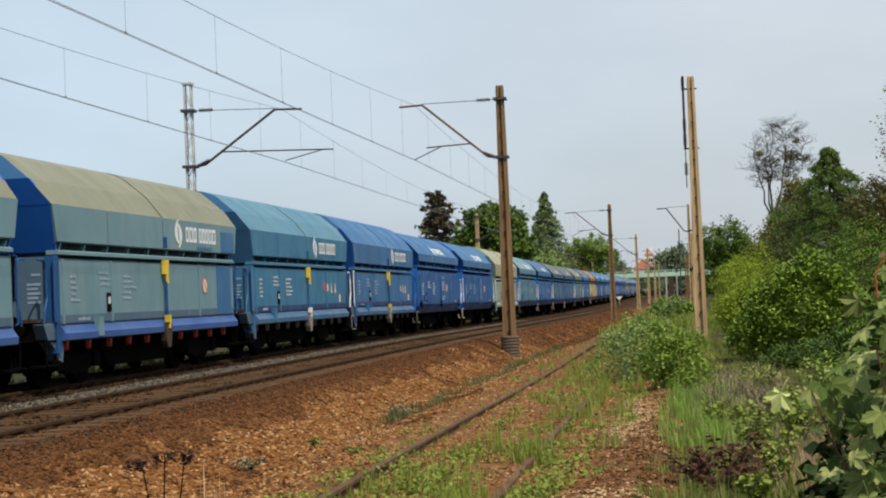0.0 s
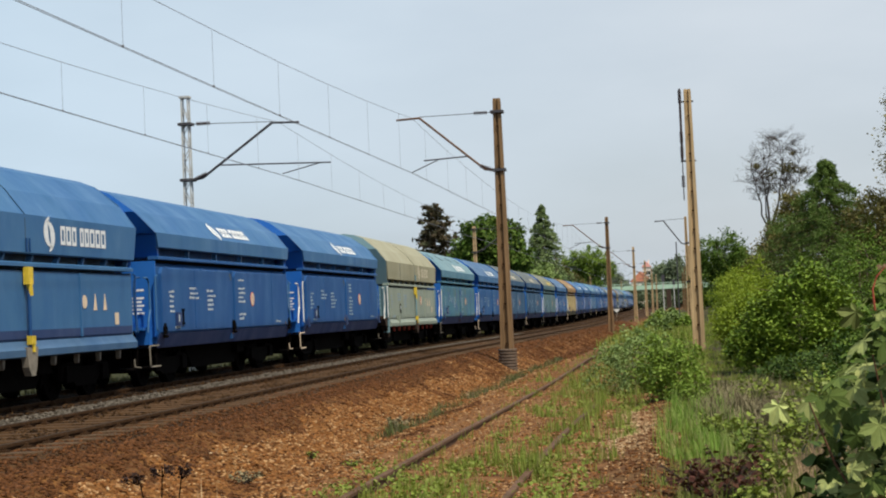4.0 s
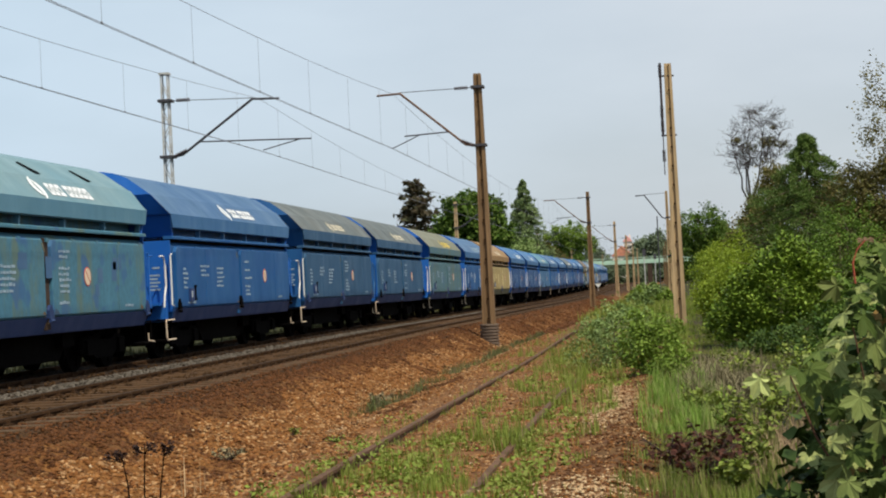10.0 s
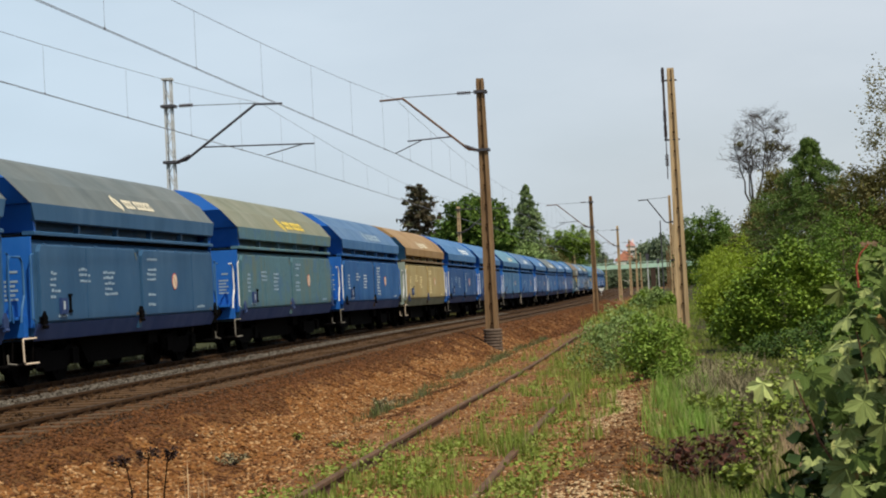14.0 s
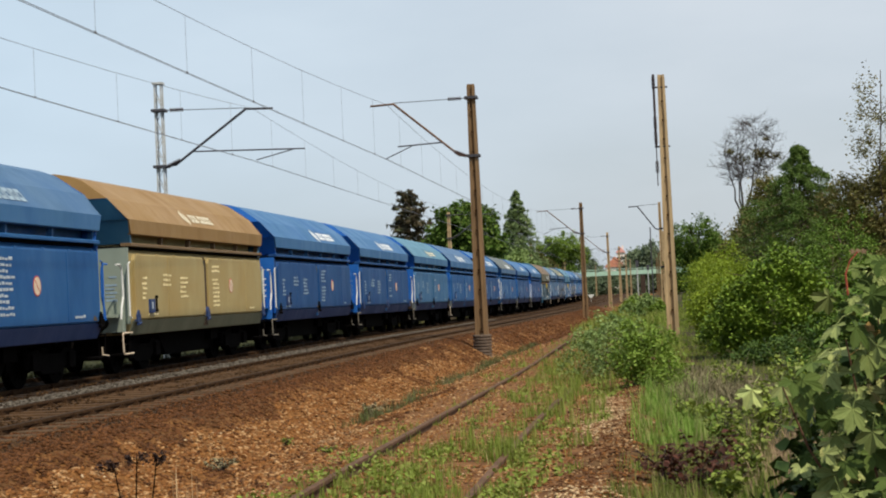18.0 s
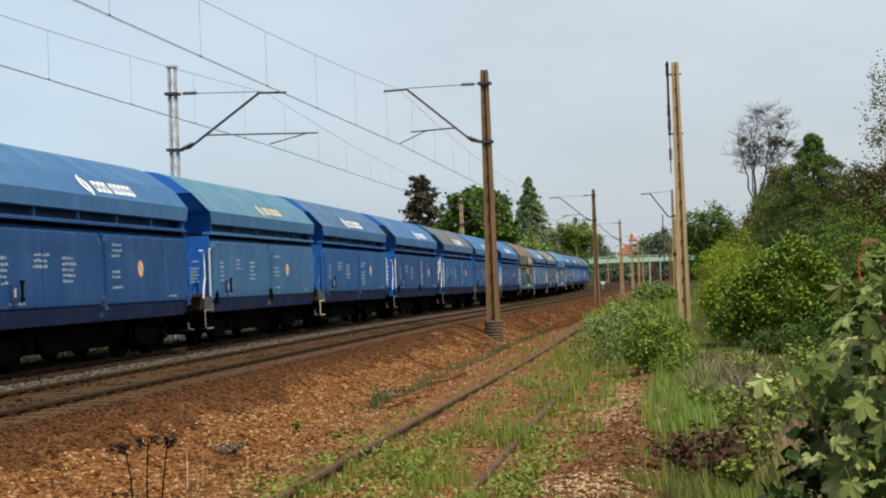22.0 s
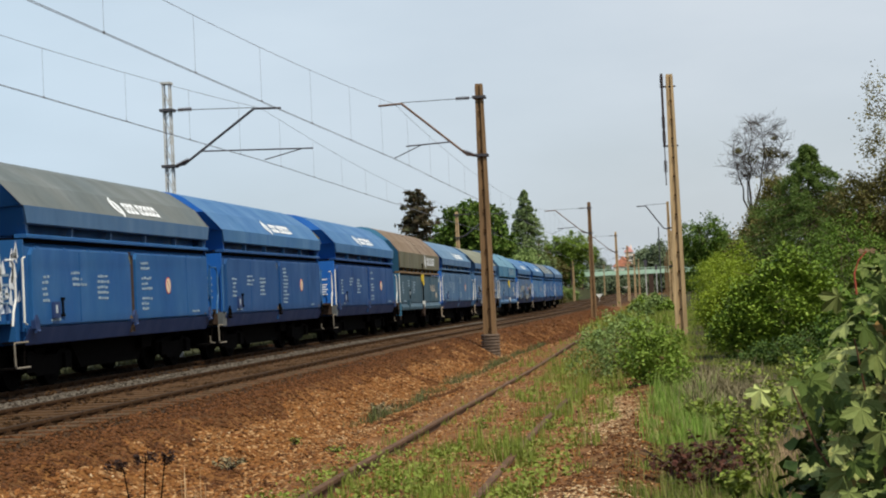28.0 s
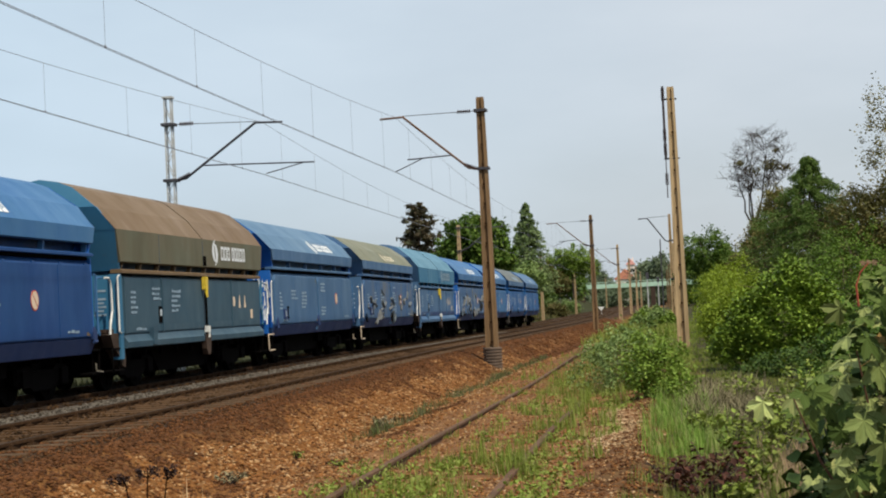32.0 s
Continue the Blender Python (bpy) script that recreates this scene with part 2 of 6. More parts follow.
M["leaf_needle"] = islands("conifer_needle", [(0.095, 0.145, 0.06), (0.15, 0.215, 0.09), (0.205, 0.265, 0.115)], 0.7, 0.2)
M["leaf_larch"] = islands("larch_needle", [(0.052, 0.098, 0.02), (0.092, 0.152, 0.036), (0.14, 0.20, 0.053)], 0.7, 0.2)
M["leaf_copper"] = islands("dark_copper_leaf", [(0.05, 0.05, 0.03), (0.095, 0.07, 0.045), (0.075, 0.085, 0.045)], 0.7, 0.15)
# grass tone with the shade behind the train mixed into it
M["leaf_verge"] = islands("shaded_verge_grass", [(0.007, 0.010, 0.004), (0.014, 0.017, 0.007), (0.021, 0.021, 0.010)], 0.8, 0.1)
M["verge_green"] = islands("lush_verge_grass", [(0.115, 0.225, 0.03), (0.165, 0.295, 0.045), (0.235, 0.345, 0.08), (0.29, 0.30, 0.12), (0.12, 0.235, 0.03)], 0.7, 0.3)
M["leaf_fresh"] = islands("fresh_sunlit_leaf", [(0.06, 0.112, 0.010), (0.118, 0.195, 0.021), (0.20, 0.285, 0.04), (0.075, 0.135, 0.013)], 0.5, 0.08)
M["leaf_light"] = islands("thin_light_green_leaf", [(0.10, 0.17, 0.022), (0.155, 0.24, 0.036), (0.21, 0.30, 0.055), (0.125, 0.20, 0.028)], 0.55, 0.18)
M["verge_mix"] = islands("mixed_verge_grass", [(0.075, 0.115, 0.023), (0.155, 0.205, 0.042), (0.25, 0.20, 0.11), (0.115, 0.17, 0.03), (0.205, 0.25, 0.06)], 0.8, 0.25)
M["verge_dull"] = islands("grey_green_weeds", [(0.06, 0.065, 0.03), (0.10, 0.115, 0.045), (0.14, 0.13, 0.085), (0.075, 0.10, 0.03), (0.12, 0.15, 0.05)], 0.8, 0.15)
M["weed_leaf"] = islands("dull_weed_leaf", [(0.11, 0.155, 0.025), (0.19, 0.25, 0.045), (0.15, 0.19, 0.04), (0.23, 0.26, 0.07)], 0.7, 0.15)
M["straw_grass"] = islands("grey_straw", [(0.15, 0.13, 0.075), (0.25, 0.22, 0.135), (0.11, 0.095, 0.055), (0.20, 0.175, 0.10)], 0.9)
M["leaf_brown"] = islands("budding_brown_leaf", [(0.115, 0.105, 0.036), (0.19, 0.16, 0.062), (0.14, 0.145, 0.046)], 0.7, 0.2)
M["leaf_shaded"] = islands("shaded_green_leaf", [(0.012, 0.026, 0.006), (0.03, 0.055, 0.012), (0.05, 0.08, 0.02)], 0.65, 0.1)
M["leaf_olive"] = islands("olive_brown_leaf", [(0.07, 0.065, 0.02), (0.12, 0.10, 0.04), (0.09, 0.10, 0.03)], 0.7, 0.2)
M["leaf_red"] = islands("dark_red_leaf", [(0.03, 0.012, 0.008), (0.075, 0.026, 0.017), (0.048, 0.03, 0.014)], 0.6, 0.12)
# leaf tone with the haze of distance mixed into the colour
M["leaf_haze"] = islands("haze_paled_leaf", [(0.10, 0.14, 0.08), (0.14, 0.18, 0.11), (0.12, 0.15, 0.10)], 0.8, 0.15)
M["bridge"] = plain("pale_green_bridge_paint", (0.36, 0.52, 0.42), 0.6, 0.15, 1)
M["roof"] = plain("orange_red_roof", (0.52, 0.22, 0.14), 0.8, 0.2, 1)
M["render"] = plain("pale_render", (0.75, 0.66, 0.6), 0.9, 0.1, 1)

# wagon colours: lid above the fold, lid below it, body side, end
P = {}


def shade(key, col, faded, rust=0.2):
    P[key] = paint("paint_" + key, col, faded, rust)


shade("beige", (0.285, 0.30, 0.22), (0.33, 0.34, 0.25))
shade("greygreen", (0.185, 0.365, 0.455), (0.255, 0.41, 0.465), 0.2)
shade("greyblue", (0.10, 0.19, 0.29), (0.15, 0.23, 0.32), 0.2)
shade("teal", (0.11, 0.30, 0.46), (0.15, 0.335, 0.46))
shade("teal_dark", (0.05, 0.235, 0.45), (0.085, 0.275, 0.45))
shade("petrol", (0.052, 0.185, 0.42), (0.075, 0.225, 0.44))
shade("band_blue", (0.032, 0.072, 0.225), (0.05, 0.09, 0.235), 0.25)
shade("dull_blue", (0.034, 0.125, 0.275), (0.052, 0.148, 0.29), 0.25)
shade("cream_lid", (0.43, 0.42, 0.28), (0.50, 0.48, 0.33), 0.15)
shade("pale_grey", (0.36, 0.45, 0.40), (0.43, 0.49, 0.41), 0.35)
shade("blue", (0.050, 0.185, 0.455), (0.08, 0.235, 0.48), 0.08)
shade("blue_clear", (0.020, 0.115, 0.39), (0.034, 0.15, 0.42), 0.12)
shade("blue_navy", (0.012, 0.072, 0.28), (0.021, 0.098, 0.305), 0.12)
shade("blue_deep", (0.015, 0.088, 0.305), (0.026, 0.118, 0.335), 0.12)
shade("blue_end", (0.011, 0.135, 0.60), (0.02, 0.165, 0.63), 0.08)
shade("blue_sky", (0.012, 0.155, 0.66), (0.03, 0.20, 0.70), 0.1)
shade("blue_grey", (0.07, 0.18, 0.385), (0.11, 0.225, 0.40), 0.15)
shade("steel_blue", (0.016, 0.122, 0.40), (0.032, 0.16, 0.415), 0.15)
shade("grey_lid", (0.13, 0.165, 0.175), (0.19, 0.21, 0.20), 0.2)
shade("olive", (0.22, 0.24, 0.165), (0.28, 0.28, 0.19), 0.3)
shade("tan", (0.37, 0.215, 0.075), (0.43, 0.265, 0.10), 0.25)
shade("sand", (0.55, 0.39, 0.15), (0.58, 0.48, 0.23), 0.4)
shade("blue_pale", (0.12, 0.25, 0.43), (0.16, 0.29, 0.45), 0.15)
shade("apron_blue", (0.055, 0.14, 0.46), (0.08, 0.175, 0.47), 0.15)
shade("brown", (0.22, 0.14, 0.072), (0.27, 0.185, 0.105), 0.3)
shade("slate_blue", (0.065, 0.125, 0.225), (0.095, 0.155, 0.245), 0.3)
shade("slate", (0.05, 0.12, 0.185), (0.08, 0.145, 0.20), 0.35)
shade("brown_olive", (0.20, 0.165, 0.10), (0.17, 0.185, 0.125), 0.4)
shade("dusty", (0.24, 0.22, 0.19), (0.12, 0.17, 0.22), 0.4)


def mottled(key, base, moss, fresh):
    """Patched old paint: mossy runs and touched-up blue areas over the base colour."""
    m, n, l, b = nodes_of("paint_" + key)
    base, moss, fresh = (tuple(v * PAINT for v in c) for c in (base, moss, fresh))
    run = noise_node(n, l, 1.7, 4, coords(n, l, (1, 1.3, 0.35)))
    patch = noise_node(n, l, 1.3, 2, coords(n, l, (1, 1.0, 1.2)))
    fine = noise_node(n, l, 9, 5, coords(n, l))
    c = mix_node(n, l, ramp_node(n, l, fine, 0.3, 0.7), tuple(v * 0.85 for v in base), tuple(v * 1.15 for v in base))
    c = mix_node(n, l, ramp_node(n, l, run, 0.50, 0.64, c1=(0.65,) * 3), c, moss)
    c = mix_node(n, l, ramp_node(n, l, patch, 0.56, 0.62, c1=(0.7,) * 3), c, fresh)
    c = mix_node(n, l, ramp_node(n, l, run, 0.26, 0.40, (0.4,) * 3, (0, 0, 0)), c, tuple(v * 1.5 for v in base))
    l.new(c, b.inputs["Base Color"])
    b.inputs["Roughness"].default_value, b.inputs["Specular IOR Level"].default_value = 0.6, 0.25
    P[key] = m


mottled("patchy", (0.09, 0.27, 0.40), (0.20, 0.27, 0.17), (0.06, 0.17, 0.42))
mottled("moss_teal", (0.11, 0.24, 0.30), (0.20, 0.24, 0.16), (0.08, 0.20, 0.36))
mottled("scuffed", (0.07, 0.17, 0.36), (0.24, 0.24, 0.22), (0.05, 0.13, 0.34))


# ---- building blocks ----
class Geo:
    """Collects vertices and faces of one mesh."""

    def __init__(self):
        self.v, self.f = [], []

    def add(self, v, f):
        k = len(self.v)
        self.v += [tuple(p) for p in v]
        self.f += [tuple(i + k for i in q) for q in f]
        return self

    def box(self, x0, x1, y0, y1, z0, z1):
        return self.add([(x, y, z) for x in (x0, x1) for y in (y0, y1) for z in (z0, z1)],
                        [(0, 1, 3, 2), (4, 6, 7, 5), (0, 4, 5, 1), (2, 3, 7, 6), (0, 2, 6, 4), (1, 5, 7, 3)])

    def prism(self, prof, y0, y1, axis="y"):
        """A closed profile of (x, z), counter-clockwise, drawn out along y (or of (y, z) along x)."""
        n = len(prof)
        pt = (lambda p, d: (p[0], d, p[1])) if axis == "y" else (lambda p, d: (d, p[0], p[1]))
        v = [pt(p, y0) for p in prof] + [pt(p, y1) for p in prof]
        f = [(i, (i + 1) % n, n + (i + 1) % n, n + i) for i in range(n)] + [tuple(range(n))[::-1], tuple(range(n, 2 * n))]
        return self.add(v, f)

    def loft(self, rings, closed=True, caps=True):
        n = len(rings[0])
        v = [p for r in rings for p in r]
        f = []
        for k in range(len(rings) - 1):
            for i in range(n if closed else n - 1):
                j = (i + 1) % n
                f.append((k * n + i, k * n + j, (k + 1) * n + j, (k + 1) * n + i))
        if caps:
            f += [tuple(range(n))[::-1], tuple(range((len(rings) - 1) * n, len(rings) * n))]
        return self.add(v, f)

    def tube(self, pts, r, n=6, r1=None):
        """A round bar along pts, tapering from r to r1."""
        pts = [Vector(p) for p in pts]
        rings = []
        for i, p in enumerate(pts):
            d = (pts[min(i + 1, len(pts) - 1)] - pts[max(i - 1, 0)]).normalized()
            a = d.cross(Vector((0.13, 0.31, 0.94)) if abs(d.z) < 0.9 else Vector((1, 0.1, 0))).normalized()
            b = d.cross(a)
            rr = r if r1 is None else r + (r1 - r) * i / (len(pts) - 1)
            rings.append([p + rr * (math.cos(k * 2 * math.pi / n) * a + math.sin(k * 2 * math.pi / n) * b) for k in range(n)])
        return self.loft(rings)

    def disc(self, c, r, y0, y1, axis="y", n=16):
        prof = [(math.cos(k * 2 * math.pi / n) * r, math.sin(k * 2 * math.pi / n) * r) for k in range(n)]
        if axis == "y":
            return self.prism([(c[0] + p[0], c[1] + p[1]) for p in prof], y0, y1)
        return self.prism([(c[0] + p[0], c[1] + p[1]) for p in prof], y0, y1, "x")

    def mesh(self, name, mat):
        me = bpy.data.meshes.new(name)
        me.from_pydata(self.v, [], self.f)
        me.materials.append(mat)
        return me


def part(name, geo, mat, parent, label="", at=None):
    """One mesh object under a thing; geo may be a Geo or a mesh that is shared."""
    me = geo if isinstance(geo, bpy.types.Mesh) else geo.mesh(name, mat)
    ob = new(name, me)
    ob.parent = parent
    if at is not None:
        ob.location = at
    return tagged(ob, label) if label else ob


def thing(name, geo=None, mat=None, at=(0, 0, 0), **tags):
    ob = new(name, geo if geo is None or isinstance(geo, bpy.types.Mesh) else geo.mesh(name, mat))
    ob.location = at
    return tagged(ob, **tags)


def bend(y):
    """How far the line drifts sideways on its way into the distance."""
    return -3e-5 * max(0.0, min(y, 200.0) - 40.0) ** 2 - 0.0096 * max(0.0, y - 200.0)


def drop(y):
    """How far the line falls on its way into the distance."""
    return 0.0042 * min(max(0.0, y - 52.5), 90.0)


def array_mesh(name, v, f, mat):
    """A mesh out of numpy arrays: v (n, 3), f (m, k)."""
    me = bpy.data.meshes.new(name)
    k = f.shape[1]
    me.vertices.add(len(v))
    me.vertices.foreach_set("co", np.ascontiguousarray(v, dtype=np.float32).ravel())
    me.loops.add(f.size)
    me.loops.foreach_set("vertex_index", np.ascontiguousarray(f, dtype=np.int32).ravel())
    me.polygons.add(len(f))
    me.polygons.foreach_set("loop_start", np.arange(0, f.size, k, dtype=np.int32))
    me.update(calc_edges=True)
    me.materials.append(mat)
    return me


rng = np.random.default_rng(7)


def leaf_cloud(c, size, up=0.35, long=1.7):
    """Folded leaves, one at each point of c; returns vertices and triangles."""
    n = len(c)
    nrm = rng.normal(size=(n, 3))
    nrm[:, 2] = np.abs(nrm[:, 2]) + up
    nrm /= np.linalg.norm(nrm, axis=1)[:, None]
    t = np.cross(nrm, rng.normal(size=(n, 3)))
    t /= np.linalg.norm(t, axis=1)[:, None]
    s = np.cross(nrm, t)
    sz = (size * rng.uniform(0.6, 1.35, n))[:, None]
    v = np.stack([c - t * sz * long / 2, c + s * sz * 0.5 + nrm * sz * 0.14, c + t * sz * long / 2, c - s * sz * 0.5 + nrm * sz * 0.14], 1).reshape(-1, 3)
    k = (np.arange(n) * 4)[:, None]
    f = np.concatenate([k + [0, 1, 2], k + [0, 2, 3]], 1).reshape(-1, 3)
    return v, f


def clumps(blobs, n_clumps, per, spread):
    """Leaf places: clumps towards the outside of ellipsoids (cx, cy, cz, rx, ry, rz)."""
    vol = np.array([b[3] * b[4] * b[5] for b in blobs]) ** 0.67
    out = []
    for b, w in zip(blobs, vol / vol.sum()):
        m = max(3, int(n_clumps * w))
        d = rng.normal(size=(m, 3))
        d /= np.linalg.norm(d, axis=1)[:, None]
        rad = rng.uniform(0.45, 1.0, m) ** 0.6 * (1 + 0.16 * np.sin(d[:, 0] * 5 + d[:, 2] * 7 + b[0]))
        cc = np.array(b[:3]) + d * rad[:, None] * np.array(b[3:6])
        out.append((cc[:, None, :] + rng.normal(size=(m, per, 3)) * spread * rng.uniform(0.5, 1.3, (m, 1, 1))).reshape(-1, 3))
    return np.concatenate(out)


def limbs(geo, base, height, spread, n, r, lift=0.45):
    """A trunk with limbs that climb into the crown."""
    rnd = random.Random(int(height * 100 + n))
    pts = [Vector((rnd.uniform(-.04, .04) * i, rnd.uniform(-.04, .04) * i, height * i / 5)) for i in range(6)]
    geo.tube([Vector(base) + p for p in pts], r, 8, r * 0.3)
    for i in range(n):
        h = height * rnd.uniform(lift, 0.92)
        a = rnd.uniform(0, 6.28)
        k = spread * rnd.uniform(0.5, 1.0)
        s = Vector(base) + Vector((0, 0, h))
        e = s + Vector((math.cos(a) * k, math.sin(a) * k, rnd.uniform(0.25, 0.7) * k))
        geo.tube([s, s.lerp(e, .5) + Vector((0, 0, .08 * k)), e], r * 0.35, 5, r * 0.08)


def tree(name, base, trunk_h, blobs, n_clumps, per, spread, leaf, mat, label, category="tree", r=0.16, lift=0.45, group="", up=0.35):
    """A tree or bush: trunk and limbs, and a crown of loose leaves."""
    ob = thing(name, at=base, label=label, category=category, group=group)
    g = Geo()
    limbs(g, (0, 0, -0.1), trunk_h, max(b[3] for b in blobs) * 0.9, 9, r, lift)
    part("trunk", g, M["trunk"], ob)
    v, f = leaf_cloud(clumps(blobs, n_clumps, per, spread), leaf, up)
    part("crown", array_mesh("crown", v, f, mat), mat, ob)
    return ob

# ---- ground ----
def profile(x, y):
    """Height of the ground across the line."""
    x0 = x - bend(y)
    pts = [(-400, 2.0), (-60, 2.6), (-30, 2.4), (-22.5, 2.0), (-18.0, -0.1), (-15.5, -0.45), (-14.2, -0.24), (-13.3, -0.10), (-7.05, -0.10), (-6.5, -0.22), (-5.5, -0.72), (-4.9, -0.72), (-4.1, -0.52),
           (-1.1, -0.475), (-0.55, -0.38), (-0.2, -0.47), (1.0, -0.50), (4, -0.40), (12, 0.0), (60, 1.0), (400, 2.0)]
    if y < 95:
        k = max(0.0, min(1.0, (y - 70) / 25))
        pts = [(px, pz * k + (-0.6) * (1 - k)) if px <= -18 else (px, pz) for px, pz in pts]
    fall = drop(y) * max(0.0, min(1.0, (x0 + 20) / 4.5, (10 - x0) / 7))
    for (xa, za), (xb, zb) in zip(pts, pts[1:]):
        if x0 <= xb:
            return za + (zb - za) * max(0.0, (x0 - xa) / (xb - xa)) - fall
    return pts[-1][1]


def height(x, y):
    near = 1.0 if -14 > x or x > -6.6 else 0.18
    heap = 0.10 * math.exp(-((x + 1.12) / .3) ** 2 - ((y - 25.0) / 1.8) ** 2) + 0.08 * math.exp(-((x + 1.0) / .3) ** 2 - ((y - 13.8) / .9) ** 2)
    return heap + profile(x, y) + near * (0.06 * noise.noise((x * 0.9, y * 0.9, 0)) + 0.035 * noise.noise((x * 2.6, y * 2.6, 4)) + 0.018 * noise.noise((x * 6.1, y * 6.1, 9)))


def build_ground():
    xs = [-900, -400, -200, -100, -60, -45, -36, -30, -26, -22.5, -20, -18, -16.6, -15.5, -14.8]
    xs += list(np.arange(-14.2, -7.2, 0.45)) + list(np.arange(-7.05, 3.0, 0.14)) + [3.4, 4, 5, 6.5, 8, 10, 12, 16, 24, 40, 60, 100, 200, 400, 900]
    ys = [-400, -200, -80, -20, 0, 4, 8] + list(np.arange(10, 60, 0.25)) + list(np.arange(60, 130, 1.5)) + [140, 150, 165, 180, 200, 220, 240, 270, 300, 350, 400, 500, 650, 900, 1600]
    v = np.array([(x, y, height(x, y)) for y in ys for x in xs])
    nx = len(xs)
    f = np.array([(j * nx + i, j * nx + i + 1, (j + 1) * nx + i + 1, (j + 1) * nx + i) for j in range(len(ys) - 1) for i in range(nx - 1)])
    ob = new("ground", array_mesh("ground", v, f, M["ground"]))
    ob.data.shade_smooth()
    tagged(ob, "rust-brown gravel and weedy earth beside the railway line", "ground", kind="structure")


build_ground()

STONE = [(0.9, 0.1, -0.3), (-0.8, 0.5, -0.35), (-0.2, -0.9, -0.3), (0.15, 0.85, 0.35), (-0.75, -0.3, 0.4), (0.65, -0.45, 0.5)]
STONE_F = np.array([(0, 3, 5), (3, 4, 5), (0, 1, 3), (1, 4, 3), (1, 2, 4), (2, 5, 4), (2, 0, 5), (0, 2, 1)])


def stones(name, pos, size, mat, label, category):
    """Loose stones, too many to count, at the places pos."""
    n = len(pos)
    a, b = rng.uniform(0, 6.28, n), rng.uniform(-0.7, 0.7, n)
    base = np.array(STONE)[None] * (1 + 0.25 * rng.normal(size=(n, 6, 1))) * (size * rng.uniform(0.5, 1.3, n))[:, None, None] * np.array([1, 1, 0.7])
    ca, sa, cb, sb = np.cos(a)[:, None], np.sin(a)[:, None], np.cos(b)[:, None], np.sin(b)[:, None]
    x, y, z = base[..., 0], base[..., 1], base[..., 2]
    x, z = x * cb - z * sb, x * sb + z * cb
    x, y = x * ca - y * sa, x * sa + y * ca
    v = (np.stack([x, y, z], -1) + pos[:, None, :]).reshape(-1, 3)
    f = (STONE_F[None] + (np.arange(n) * 6)[:, None, None]).reshape(-1, 3)
    ob = new(name, array_mesh(name, v, f, mat))
    return tagged(ob, label, category, kind="stuff")


def scatter(n, x0, x1, y0, y1, falloff=1.6, lift=0.0):
    """Places on the ground, denser towards the near end."""
    u = rng.uniform(0, 1, n)
    y = y0 + (y1 - y0) * u ** falloff
    x = rng.uniform(x0, x1, n)
    return np.array([(px + bend(py), py, height(px + bend(py), py) + lift) for px, py in zip(x, y)])


# ---- tracks ----
def rail_profile():
    return [(-.07, -.17), (.07, -.17), (.07, -.155), (.012, -.135), (.012, -.045), (.036, -.035), (.036, -.004), (.03, 0), (-.03, 0), (-.036, -.004), (-.036, -.035), (-.012, -.045), (-.012, -.135), (-.07, -.155)]


def rail(parent, x, z, mat, y0, y1, label, head=True):
    ys = [y0] + [y for y in range(40, 700, 8) if y0 < y < y1] + [y1]
    g = Geo().loft([[(x + bend(y) + px, y, z + pz - drop(y)) for px, pz in rail_profile()] for y in ys])
    ob = part("rail", g, mat, parent, label)
    if head:
        h = Geo().loft([[(x + bend(y) + px, y, z + pz - drop(y)) for px, pz in ((-.031, .0015), (.031, .0015), (.031, .004), (-.031, .004))] for y in ys])
        part("running_surface", h, M["steel"], ob, "worn shiny rail head")


def sleeper_mesh(name="sleeper", mat=None):
    g = Geo().add([(sx * (1.3 - c), sy * (0.13 - c), z) for z, c in ((-.15, 0), (-.02, 0), (0, .02)) for sx, sy in ((-1, -1), (1, -1), (1, 1), (-1, 1))],
                  [(0, 1, 5, 4), (1, 2, 6, 5), (2, 3, 7, 6), (3, 0, 4, 7), (4, 5, 9, 8), (5, 6, 10, 9), (6, 7, 11, 10), (7, 4, 8, 11), (8, 9, 10, 11)])
    return g.mesh(name, mat or M["sleeper"])


def fastening_mesh():
    g = Geo()
    for sx in (-1, 1):
        for d in (-1, 1):
            x = sx * 0.752 + d * 0.105
            g.box(x - .04, x + .04, -.07, .07, 0, .025).box(x - .018, x + .018, -.02, .02, .025, .06)
    return g.mesh("fastening", M["rust"])


SLEEPER, FASTENING, SLEEPER_OIL = sleeper_mesh(), fastening_mesh(), sleeper_mesh("sleeper", M["sleeper_dark"])
SPLIT = Geo().box(.86, 1.27, -.128, -.10, -.012, .006).mesh("split_edge", M["split_wood"])


def track(x, label, near, mesh):
    ob = thing("railway_track", label=label, category="railway track", kind="structure")
    for sx in (-1, 1):
        rail(ob, x + sx * 0.752, 0, M["rust"], -260, 640, "rusty-sided steel rail with a worn head")
    far_v = Geo()
    y = -30.0
    while y < 420:
        if near[0] <= y <= near[1]:
            s = part("sleeper", mesh, None, ob, at=(x + bend(y), y, -0.07 - drop(y)))
            if mesh is SLEEPER and rng.random() < .6:
                part("split_edge", SPLIT, None, s, "pale split edge of the sleeper")
            part("fastening", FASTENING, None, s)
        else:
            far_v.box(x + bend(y) - 1.3, x + bend(y) + 1.3, y - .13, y + .13, -.25 - drop(y), -.07 - drop(y))
        y += 0.62
    tagged(part("sleeper_row", far_v, M["sleeper"], ob, "weathered sleepers farther along"), kind="stuff")


track(T1, "near main track with dark rusty rails on weathered sleepers", (12, 72), SLEEPER)
track(T2, "far main track with rusty rails in grey ballast", (16, 60), SLEEPER_OIL)

